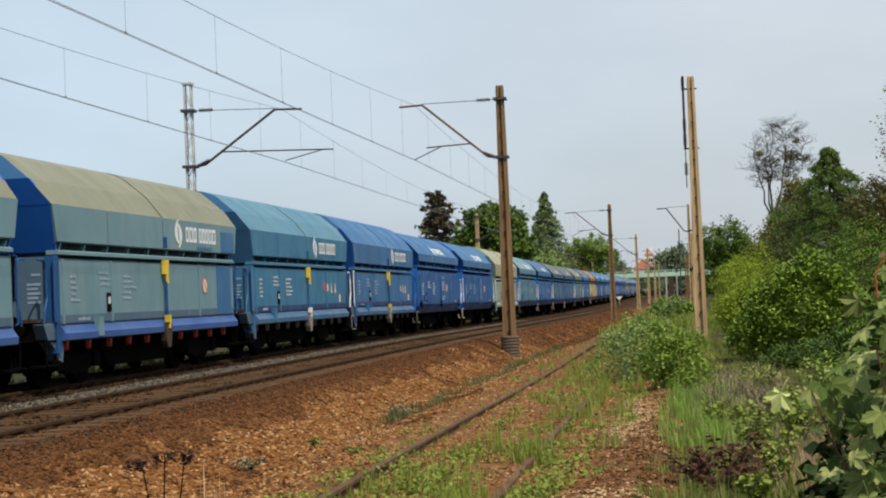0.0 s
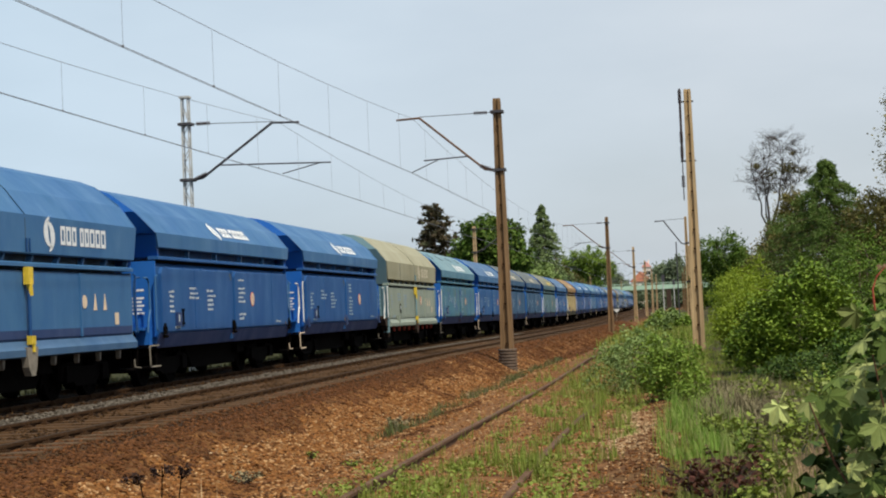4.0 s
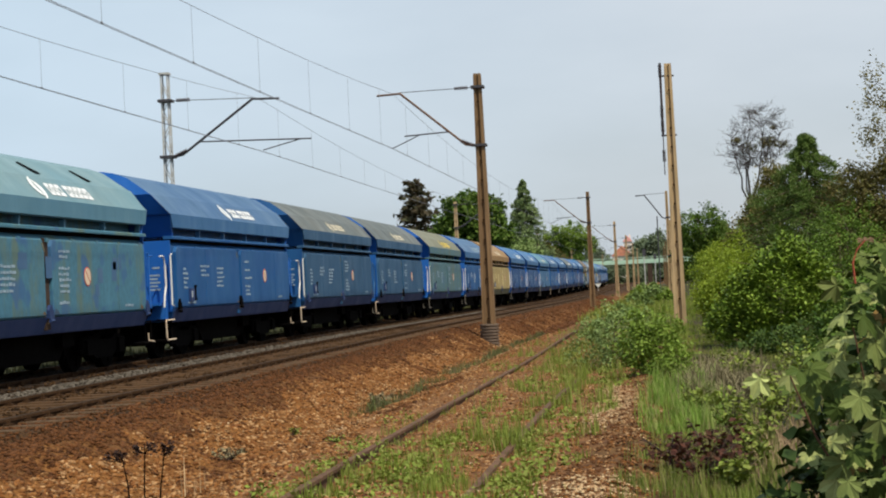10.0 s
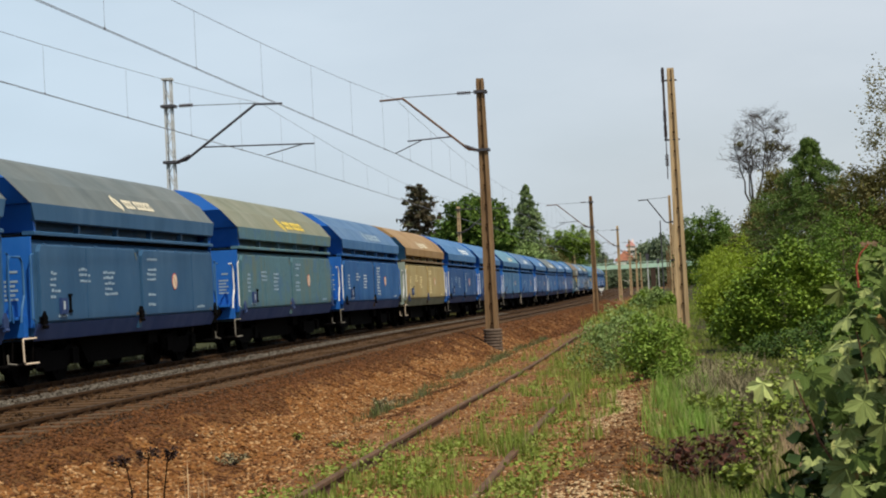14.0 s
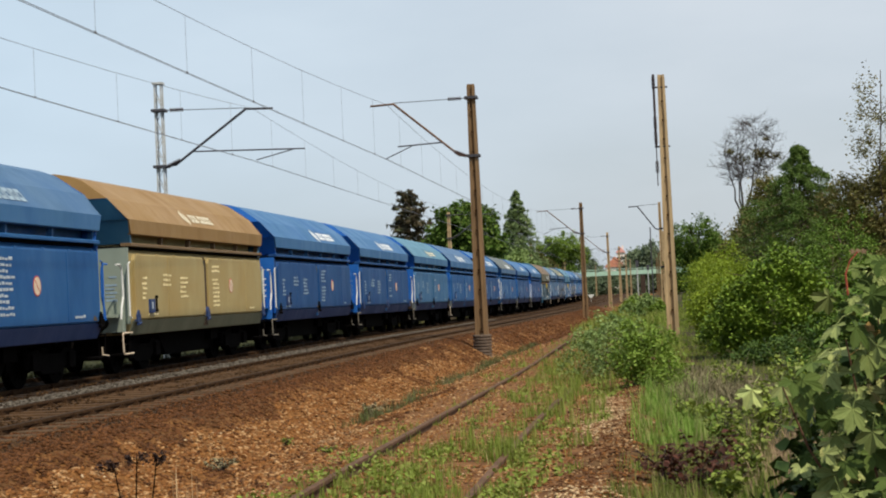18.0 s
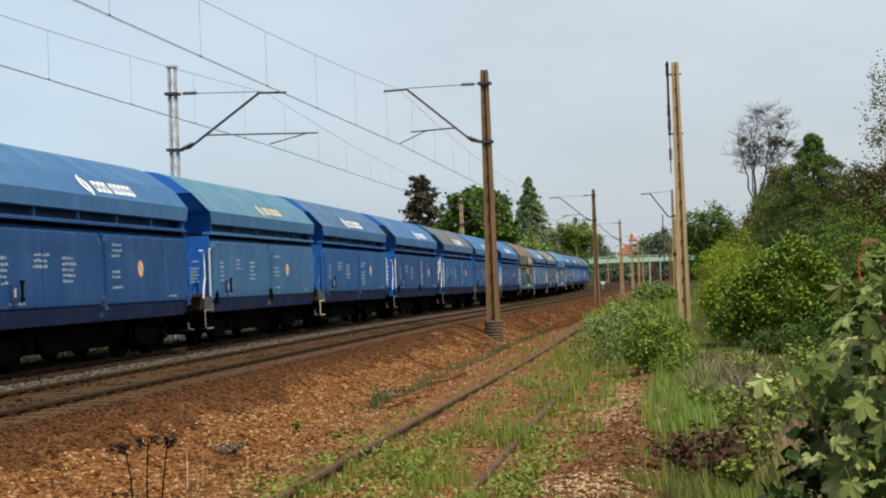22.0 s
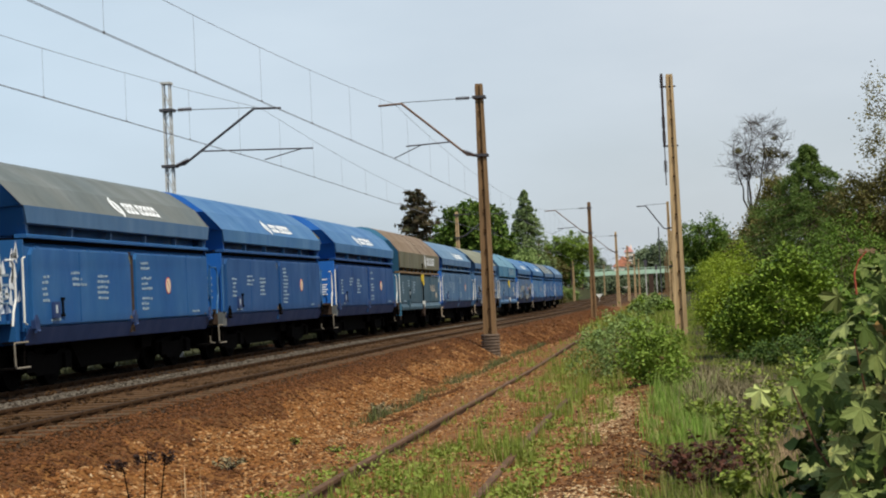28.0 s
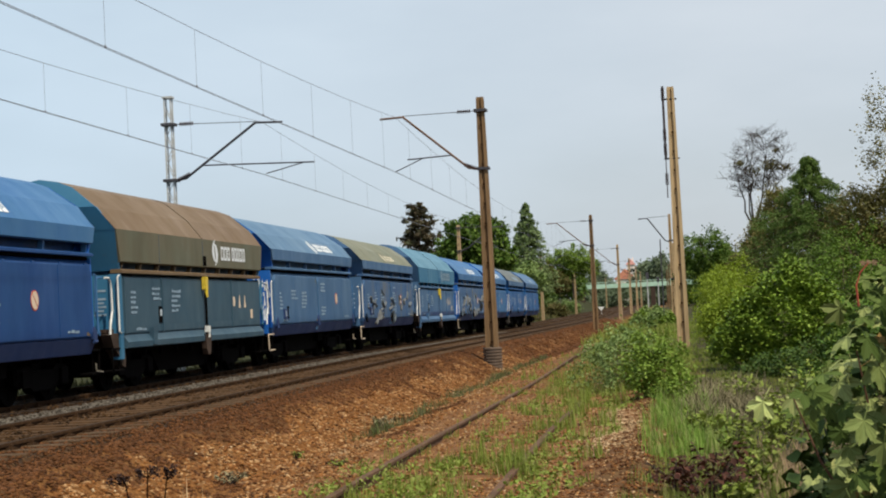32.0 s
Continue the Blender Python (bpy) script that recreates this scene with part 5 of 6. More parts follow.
house("house", -18.5, 610, 3.6, 7, 8, 5.0, 3.6, M["render"], M["roof"], "far house with an orange-red roof above the bridge")
house("house", -17.2, 640, 8.8, 3, 3, 5.5, 2.0, M["render"], plain("pale_red_roof", (0.72, 0.36, 0.32), 0.8, 0.15, 1), "far pale tower-like house with a light red roof")
house("house", -23.6, 172, 1.0, 7, 9, 3.4, 2.6, plain("brown_wall", (0.25, 0.17, 0.13), 0.9, 0.2, 2), plain("dark_red_roof", (0.17, 0.055, 0.04), 0.85, 0.25, 2), "house with a dark red roof half hidden by trees")

# trees beyond the far track
tree("deciduous_tree", (-16.8, 142, 2), 6.0, [(0, 0, 4.6, 2.9, 2.5, 2.2), (-1.5, 0, 3.7, 1.7, 1.8, 1.7), (1.9, 0, 3.5, 1.7, 1.8, 1.6), (.2, 0, 5.8, 1.6, 1.6, 1.2)], 340, 45, .25, .2, M["leaf_mid"],
     "broad mid-green deciduous tree beyond the train", r=.2)


def conifer(name, base, h, r, mat, leaf, label, tiers=16, droop=.25, fan=11, category="conifer", taper=.8, sprays=26, loose=.6):
    """A conifer: a straight stem, tiers of drooping branches, sprays of needles along each."""
    ob = thing(name, at=base, label=label, category=category)
    part("trunk", Geo().tube([(0, 0, -.2), (0, 0, h * .95)], min(.22, r * .09), 8, .015), M["trunk"], ob)
    pts, g = [], Geo()
    rnd = random.Random(int(h * 31))
    for i in range(tiers):
        z = h * (.10 + .88 * i / tiers)
        rad = r * (1 - (z / h)) ** taper * rnd.uniform(.8, 1.15) + .06
        for k in range(fan):
            a = k * 6.283 / fan + rnd.uniform(-.3, .3) + i
            z = h * (.10 + .88 * (i + rnd.uniform(-loose, loose)) / tiers)
            q = rad * rnd.uniform(.65, 1.12)
            e = Vector((math.cos(a) * q, math.sin(a) * q, z - droop * q))
            g.tube([(0, 0, z + .1), e * .5 + Vector((0, 0, z * .5 + .05)), e], .03, 4, .008)
            for s in range(sprays):
                u = 1.04 * rnd.uniform(.04, 1) ** .55
                p = Vector((0, 0, z + .1)).lerp(e, u)
                pts.append((p.x + rnd.gauss(0, .05 * q + .02), p.y + rnd.gauss(0, .05 * q + .02), p.z + rnd.gauss(-.06, .05 + .03 * q)))
    tagged(part("branch_whorl", g, M["trunk"], ob), kind="stuff")
    v, f = leaf_cloud(np.array(pts), leaf, .15, 4.0 if leaf < .06 else 3.0)
    part("needles", array_mesh("needles", v, f, mat), mat, ob)
    return ob


conifer("dark_pine", (-22.7, 150, 2), 9.2, 2.5, M["leaf_copper"], .22, "dark brownish-green pine with a ragged top", 13, -.15, 9, taper=.45)
for x, y, s in ((-17.5, 150, .7), (-18.6, 190, .9), (-17.2, 236, .8), (-20.5, 262, 1.1), (-18.2, 283, .9), (-23.0, 212, 1.2), (-19.5, 172, .8)):
    tree("shrub", (x, y, height(x, y)), 2.2 * s, [(0, 0, 1.2 * s, 1.5 * s, 1.3 * s, 1.2 * s), (1.2 * s, 0, .8 * s, 1.1 * s, 1.1 * s, .8 * s)], 90, 40, .22, .15, M["leaf_olive"] if s < .85 else M["leaf_grey"], "rough shrub on the grassy far bank", "shrub", .06, .2, group="shrubs on the far bank")
conifer("spruce", (-14.6, 168, 2), 9.6, 3.9, M["leaf_needle"], .11, "slender green spruce beyond the train", 19, .12, 15, taper=.95, sprays=46)
tree("shrub", (-13.9, 160, 1.8), 2.6, [(0, 0, 2.0, 1.6, 1.4, 1.5), (-1.6, 0, 1.6, 1.2, 1.2, 1.2)], 130, 40, .22, .15, M["leaf_grey"], "grey-green shrub below the spruce", "shrub", .07)
tree("deciduous_tree", (-16.0, 262, 2), 6.4, [(0, 0, 5.8, 3.3, 2.8, 2.0), (2.2, 0, 4.6, 2.2, 1.9, 1.6), (-1.6, 0, 4.6, 2.0, 1.8, 1.6)], 330, 40, .26, .18, M["leaf_light"], "rounded green tree on the far bank", r=.18)
tree("shrub", (-16.5, 205, 2), 3.0, [(0, 0, 2.6, 2.0, 1.8, 1.8), (2.0, 0, 1.8, 1.6, 1.5, 1.3)], 130, 40, .25, .18, M["leaf_olive"], "olive shrub on the far bank", "shrub", .08)
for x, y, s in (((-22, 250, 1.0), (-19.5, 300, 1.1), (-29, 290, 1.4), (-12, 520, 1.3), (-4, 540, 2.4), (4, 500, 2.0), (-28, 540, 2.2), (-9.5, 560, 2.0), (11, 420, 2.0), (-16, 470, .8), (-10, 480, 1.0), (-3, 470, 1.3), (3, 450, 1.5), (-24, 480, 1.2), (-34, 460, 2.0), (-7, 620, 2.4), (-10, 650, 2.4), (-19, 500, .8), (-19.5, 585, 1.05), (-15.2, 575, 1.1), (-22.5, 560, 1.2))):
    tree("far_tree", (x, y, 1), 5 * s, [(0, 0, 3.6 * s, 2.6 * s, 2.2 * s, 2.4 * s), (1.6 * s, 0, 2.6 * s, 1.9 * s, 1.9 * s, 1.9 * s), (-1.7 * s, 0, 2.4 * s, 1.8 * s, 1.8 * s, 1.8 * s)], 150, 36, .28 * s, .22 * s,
         M["leaf_haze"] if y > 400 else M["leaf_mid"], "distant green tree, paled for haze" if y > 400 else "green tree farther along the far bank", r=.2, group="distant trees")


def wood_edge():
    """Woods that close the view on both sides."""
    pts = []
    for x0, x1, y0, y1, h, n in ((-420, -60, 240, 420, 9, 160), (30, 420, 260, 420, 10, 160), (-420, 420, -330, -260, 10, 150), (30, 60, 120, 260, 8, 70), (-420, 420, 700, 900, 14, 170)):
        c = np.stack([rng.uniform(x0, x1, n), rng.uniform(y0, y1, n), rng.uniform(.3, .75, n) * h], 1)
        pts.append((c[:, None] + rng.normal(size=(n, 70, 3)) * [2.6, 2.6, h * .22]).reshape(-1, 3))
    p = np.concatenate(pts)
    p[:, 2] = np.clip(p[:, 2], .2, 9.5)
    v, f = leaf_cloud(p, 1.2, .4, 1.3)
    tagged(new("distant_woods", array_mesh("distant_woods", v, f, M["leaf_mid"])), "dark green woods on the horizon", "woods", kind="stuff")


wood_edge()
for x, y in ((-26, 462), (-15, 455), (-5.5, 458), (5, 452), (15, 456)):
    tree("far_shrub", (x, y, -.5), 2.5, [(dx, 0, 1.6, 2.6, 1.5, 1.9) for dx in (-4.5, -1.5, 1.5, 4.5)], 130, 30, .5, .35, M["leaf_haze"], "shrubs filling the space below the bridge, paled for haze", "shrub", .08, group="shrubs below the bridge")

# ---- trees and bushes on this side ----
tree("deciduous_tree", (2.15, 128, -.3), 5.2, [(0, 0, 4.4, 2.0, 1.8, 2.0), (1.3, 0, 3.2, 1.7, 1.6, 1.8), (-1.0, 0, 2.6, 1.3, 1.4, 2.0), (2.6, 0, 2.8, 1.5, 1.5, 1.6)], 460, 48, .2, .11, M["leaf_mid"], "dense mid-green tree behind the tall mast", r=.15)


def bare_tree():
    """Several dark stems that part low down and carry a flat umbrella of fine twigs."""
    ob = thing("bare_tree", at=(4.8, 108, -.25), label="nearly leafless tree with brownish clumps in its umbrella crown", category="tree")
    rnd = random.Random(11)
    twigs, boughs = Geo(), Geo()

    def curve(p, e, sag, n=5):
        side = Vector((rnd.gauss(0, 1), rnd.gauss(0, 1), 0)) * sag
        return [p.lerp(e, k / n) + side * math.sin(math.pi * k / n) for k in range(n + 1)]
    for x0, x1, y1, z1, r in ((-.10, -.75, .3, 10.5, .10), (.05, .3, -.5, 11.6, .12), (.15, 1.25, .4, 11.3, .10), (.25, 2.1, -.2, 10.4, .085), (-.05, -.2, 1.0, 11.1, .08), (.2, 1.0, -1.2, 10.9, .075)):
        p, e = Vector((x0, rnd.uniform(-.2, .2), -.2)), Vector((x1, y1, z1))
        fork = Vector((.4 * x0 + .07 * x1 + .05, 0, 5.9))
        p.x *= .4
        path = curve(p, fork, .05, 4) + [fork.lerp(e, u) + Vector((x1 * .22 * math.sin(math.pi * u) + rnd.gauss(0, .13), 0, .1 * math.sin(math.pi * u))) for u in (.15, .3, .45, .6, .8, 1)]
        part("stem", Geo().tube(path, r, 7, .012), M["twig"], ob)
        upper = path[5:]
        for k in range(18):
            u = rnd.uniform(.22, 1) * (len(upper) - 1)
            a = upper[int(u)].lerp(upper[min(int(u) + 1, len(upper) - 1)], u % 1)
            way = rnd.uniform(0, 6.283)
            ln = rnd.uniform(.7, 1.7)
            b = a + Vector((math.cos(way) * ln * .72, math.sin(way) * ln * .6, ln * rnd.uniform(.1, .95)))
            if b.z > 11.95 - .12 * (b.x - .6) ** 2:
                b.z -= rnd.uniform(.5, 1.0)
            c = curve(a, b, .10, 3)
            boughs.tube(c, .020, 4, .009)
            for m in range(7):
                q = c[1].lerp(c[3], rnd.random())
                way2 = way + rnd.gauss(0, .9)
                l2 = rnd.uniform(.35, .85)
                w = q + Vector((math.cos(way2) * l2, math.sin(way2) * l2 * .7, rnd.uniform(-.25, .8) * l2))
                twigs.tube(curve(q, w, .09, 2), .008, 3, .004)
                for n in range(3):
                    q2 = q.lerp(w, rnd.uniform(.4, 1))
                    twigs.tube([q2, q2 + Vector((rnd.gauss(0, .17), rnd.gauss(0, .15), rnd.gauss(.06, .15)))], .006, 3, .004)
    tagged(part("bough_spray", boughs, M["twig"], ob), kind="stuff")
    tagged(part("twig_spray", twigs, M["twig"], ob), kind="stuff")
    for x, z, n, sx in ((1.35, 9.45, 480, .30), (.35, 9.2, 150, .24), (-.55, 9.7, 160, .13), (1.7, 10.4, 90, .11), (2.3, 9.3, 160, .2)):
        v, f = leaf_cloud(np.array([(x, 0, z)]) + rng.normal(size=(n, 3)) * [sx, .28, sx * .6], .085)
        tagged(part("leaf_clump", array_mesh("leaf_clump", v, f, M["leaf_olive"]), None, ob, "brownish clump of withered leaves"), kind="stuff")


bare_tree()
conifer("larch", (6.25, 80, -.3), 8.15, 8.2, M["leaf_larch"], .040, "broad feathery green conifer", 19, .2, 13, taper=1.13, sprays=210, loose=.5)
tree("deciduous_tree", (4.2, 84, -.3), 3.6, [(0, 0, 2.8, 1.6, 1.5, 1.6), (-1.0, 0, 2.2, 1.2, 1.2, 1.4), (1.6, -2, 2.0, 1.5, 1.4, 1.2)], 190, 42, .18, .12, M["leaf_olive"], "olive-green tree in the undergrowth", r=.1)
tree("deciduous_tree", (7.7, 62, -.2), 5.0, [(0, 0, 3.4, 1.6, 1.7, 1.9), (-.7, 0, 2.2, 1.4, 1.5, 1.5), (1.6, 0, 4.6, 1.5, 1.6, 1.7), (.5, 0, 4.9, .7, .8, .9), (-1.3, 0, 4.0, .9, 1.0, 1.0)], 720, 48, .18, .07, M["leaf_brown"], "olive-brown tree with young foliage", r=.12)
tree("deciduous_tree", (5.2, 92, -.3), 6.6, [(0, 0, 5.0, 1.0, 1.2, 1.5), (-.8, 0, 3.8, 1.0, 1.2, 1.4), (1.3, 0, 5.0, 1.0, 1.2, 1.3), (2.6, 0, 4.6, 1.2, 1.2, 1.3), (.2, 0, 6.2, .6, .8, .8)], 560, 40, .2, .09, M["leaf_brown"], "brownish budding tree beside the conifer", r=.09)
tree("birch", (7.6, 61, -.2), 8.8, [(-.45, 0, 7.8, .35, .6, .9), (-.6, 0, 6.4, .5, .6, .9), (.3, 0, 6.4, .8, .7, 1.2), (-.2, 0, 5.3, .7, .7, .8)], 170, 14, .15, .06, M["leaf_brown"], "thin young birch with sparse brownish leaves", r=.05, lift=.6)
for x, y, s, lab in ((1.5, 70, 1.0, "a"), (1.75, 56, 1.0, "b"), (1.3, 50, .82, "c"), (1.1, 44, .60, "e"), (4.9, 52, 1.1, "g"), (5.7, 57, 1.35, "h")):
    tree("shrub", (x, y, -.5), 2.4 * s, [(0, 0, 1.5 * s, .95 * s, .9 * s, 1.5 * s), (.6 * s, 0, 1.1 * s, .8 * s, .8 * s, 1.1 * s)], 210, 44, .12, .045, M["leaf_bush"] if x > 4 else M["leaf_yellow"], "yellow-green shrub beside the tall mast", "shrub", .05, group="yellow-green shrubs")
tree("bush", (2.2, 40, -.5), 2.2, [(.15, 0, 1.1, .85, 1.0, 1.0), (-.4, -.2, .75, .5, .8, .7), (.8, 0, .8, .5, .8, .75), (.3, 0, 2.1, .22, .5, .5), (-.1, 0, 1.85, .2, .4, .45), (-.45, 0, 1.5, .22, .4, .4), (.6, 0, 2.0, .22, .4, .5), (.95, 0, 1.65, .25, .4, .45), (-.75, 0, 1.0, .2, .4, .45), (1.2, 0, 1.0, .25, .4, .4), (1.15, 0, 1.45, .3, .4, .45), (1.45, 0, 1.1, .3, .4, .5), (-.8, 0, 1.35, .24, .4, .4), (-1.15, 0, .55, .4, .5, .5), (-.85, 0, .95, .32, .5, .45), (.25, -.3, .32, 1.15, .6, .36)], 2700, 12, .10, .052, M["leaf_fresh"],
     "dense bright green bush with small leaves", "bush", .05, .2, up=1.0)
tree("bush", (-.42, 28.8, -.5), 1.0, [(0, 0, .5, .42, .5, .5), (.32, -.4, .28, .3, .45, .34), (-.3, .1, .55, .35, .45, .45), (.05, 0, .95, .13, .2, .26), (.38, -.1, .72, .12, .2, .25), (-.25, 0, .98, .12, .2, .24)], 300, 24, .07, .036, M["leaf_light"], "low fresh green bush beside the siding", "bush", .025, .2, up=.5)
tree("bush", (-1.2, 32.5, -.5), 1.1, [(0, 0, .55, .48, .6, .6), (-.38, .5, .42, .42, .6, .45), (.4, .4, .72, .42, .5, .48), (-.1, 0, 1.1, .15, .2, .3), (-.5, 0, .8, .14, .2, .28), (.3, 0, 1.18, .12, .2, .26), (-.8, 0, .36, .18, .2, .25)], 190, 22, .085, .036, M["leaf_grey"], "low grey-green bush beside the siding", "bush", .025, .2, up=.35)
for x, y, h, m, lab in ((-2.9, 62, .36, "leaf_grey", "low grey-green shrub in the grass beside the line"), (-1.5, 70, .30, "leaf_grey", "low grey-green shrub in the grass beside the line"), (-2.6, 80, .34, "leaf_grey", "low grey-green shrub in the grass beside the line"),
                        (-3.3, 98, .45, "leaf_grey", "low grey-green shrub in the grass beside the line"), (-1.9, 106, .55, "leaf_grey", "grey-green shrub beside the line"),
                        (-.7, 118, .8, "leaf_light", "green shrub beside the line"), (-3.2, 132, .8, "leaf_grey", "grey-green shrub beside the line"), (-2.0, 150, 1.0, "leaf_grey", "grey-green shrub beside the line"), (-3.9, 172, .9, "leaf_light", "green shrub beside the line"), (-2.6, 196, 1.2, "leaf_grey", "grey-green shrub beside the line"), (-4.6, 226, 1.0, "leaf_grey", "grey-green shrub beside the line")):
    tree("shrub", (x, y, height(x, y) - .1), h, [(0, 0, .5 * h, .62 * h, .6 * h, .52 * h), (.5 * h, 0, .36 * h, .45 * h, .5 * h, .36 * h), (-.5 * h, .2, .34 * h, .42 * h, .5 * h, .34 * h), (.1 * h, 0, .95 * h, .2 * h, .2 * h, .2 * h)], 75, 24, .13 * h, .055 + .0006 * y, M[m], lab, "shrub", .03, .2, group="shrubs beside the line", up=.7)
tree("bush", (3.4, 30, -.5), 1.6, [(0, 0, .8, 1.0, 1.0, .8), (-.4, .3, .5, .7, .8, .6)], 380, 26, .08, .055, M["leaf_mid"], "dense green bush behind the maple", "bush", .03, .2)

for x, y, h, m, lab in ((2.5, 28, .7, "leaf_mid", "green leafy growth below the bush"), (2.9, 33, .8, "leaf_dark", "dark green leafy growth below the bush"), (1.95, 35, .6, "leaf_dark", "dark green leafy growth below the bush"), (2.7, 36.5, .75, "leaf_dark", "dark green leafy growth below the bush")):
    tree("undergrowth", (x, y, -.5), h, [(0, 0, .45 * h, .6, .5, .5 * h), (.45, 0, .35 * h, .45, .5, .4 * h), (-.4, 0, .3 * h, .4, .5, .35 * h)], 150, 20, .08, .045, M[m], lab, "undergrowth", .02, .2, group="leafy growth below the bush", up=.7)
# added in near-black green, as the shade between the maple's leaves
tree("undergrowth", (1.45, 9.6, -.5), 1.3, [(0, 0, .8, .75, .5, .75), (-.35, .3, .45, .55, .5, .5), (.6, 0, 1.1, .7, .5, .7)], 240, 14, .10, .075, M["leaf_shaded"], "leafy undergrowth behind the maple, coloured dark for shade", "undergrowth", .02, .2)
# small plants
def plant(name, x, y, r, h, n, leaf, mat, label, category="weed"):
    ob = thing(name, at=(x, y, height(x, y)), label=label, category=category)
    rnd = random.Random(int(x * 100 + y))
    pts = []
    for k in range(9):
        a = rnd.uniform(0, 6.28)
        e = Vector((math.cos(a) * r * rnd.uniform(.2, .9), math.sin(a) * r * rnd.uniform(.2, .9), h * rnd.uniform(.7, 1)))
        part("stem", Geo().tube([(0, 0, -.03), (e.x * .4, e.y * .4, e.z * .6), e], .008, 4, .003), M["twig"], ob)
        for i in range(n // 9):
            u = rnd.uniform(.3, 1.02)
            pts.append((e.x * u + rnd.gauss(0, .1 * r), e.y * u + rnd.gauss(0, .1 * r), e.z * u + rnd.gauss(0, .05 * h)))
    v, f = leaf_cloud(np.array(pts), leaf, .9)
    part("foliage", array_mesh("foliage", v, f, mat), mat, ob)
    return ob


plant("dark_red_plant", -0.12, 15.3, .46, .36, 230, .040, M["leaf_red"], "dark red leafy plant in the grass", "plant")
plant("dark_red_plant", 0.10, 14.0, .5, .36, 230, .040, M["leaf_red"], "dark red leafy plant in the grass", "plant")
plant("dark_red_plant", 0.22, 14.6, .44, .50, 230, .040, M["leaf_red"], "tall dark red leafy plant in the grass", "plant")
for x, y, r, h in ((.5, 18.2, .35, .5), (.95, 18.6, .4, .55), (.3, 20.5, .35, .4), (1.2, 21, .5, .7), (.75, 17, .3, .35), (.50, 16.1, .28, .34), (.62, 14.9, .26, .30), (.36, 13.6, .25, .26), (1.6, 24, .6, .8), (.9, 27, .5, .55)):
    plant("weed", x, y, r, h, 330, .042, M["weed_leaf"], "fresh green weed with rounded leaves")


plant("weed", -5.34, 23.0, .16, .12, 60, .03, M["weed_leaf"], "small green weed growing in the ballast")
plant("weed", -4.2, 20.2, .18, .10, 60, .03, M["weed_leaf"], "small green weed at the foot of the ballast")
plant("dry_weed", -5.4, 19.8, .28, .16, 160, .03, M["straw_grass"], "grey dried weed lying on the ballast")
plant("dry_weed", -5.15, 28.6, .35, .2, 200, .035, M["straw_grass"], "grey dried weed lying on the ballast")


def dead_stalk(x, y):
    ob = thing("dead_plant", at=(x, y, height(x, y)), label="dark dried plant with withered seed heads", category="dead plant")
    heads = []
    rnd = random.Random(3)
    for x0, x1, h, w in ((-.14, -.20, .58, .05), (0, .02, .65, .085), (.14, .25, .63, .065)):
        e = Vector((x1, rnd.uniform(-.08, .08), h))
        g = Geo().tube([(x0, 0, -.05), (x0 * .7 + x1 * .3, 0, .25), e], .010, 5, .006)
        for j in range(4):
            c = e + Vector((rnd.gauss(0, w), rnd.gauss(0, .04), rnd.gauss(-.01, .03)))
            g.tube([e - Vector((0, 0, .1)), c], .004, 4)
            for i in range(34):
                heads.append((c.x + rnd.gauss(0, .022), c.y + rnd.gauss(0, .02), c.z + rnd.gauss(0, .03)))
        part("stalk", g, M["dark"], ob)
    v, f = leaf_cloud(np.array(heads), .022)
    tagged(part("seed_head", array_mesh("seed_head", v, f, plain("withered_brown", (.035, .022, .02), .95, .4)), None, ob), kind="stuff")


dead_stalk(-5.2, 15.9)


# ---- the young maple close by ----
def maple_leaf_mesh(k, mat=None):
    """A five-lobed leaf with folded lobes, about 0.1 m across."""
    rnd = random.Random(k)
    out = []
    for tip, ln in ((-116, .52), (-55, .92), (0, 1.0), (55, .92), (116, .52)):
        a = radians(tip + rnd.uniform(-5, 5))
        for da, q in ((-27, .60), (-21, .67), (-14, .84), (-9, .82), (0, 1.0), (9, .82), (14, .84), (21, .67), (27, .60)):
            out.append((math.sin(a + radians(da)) * ln * q, math.cos(a + radians(da)) * ln * q))
    v, f = [(0, -.05, .02)], []
    for i, (x, y) in enumerate(out):
        fold = .10 * abs(math.cos((i + .5) * math.pi / 9))
        v.append((x, y, -.30 * (x * x + max(0, y) ** 2) + fold * .5))
    f = [(0, i + 1, i) for i in range(1, len(out))]
    g = Geo().add([(p[0] * .078, p[1] * .078, p[2] * .078) for p in v], f)
    g.tube([(0, -.003, .001), (0, -.035, .012), (0, -.07, .005)], .0016, 4)
    return g.mesh("leaf", mat or M["maple_one"])


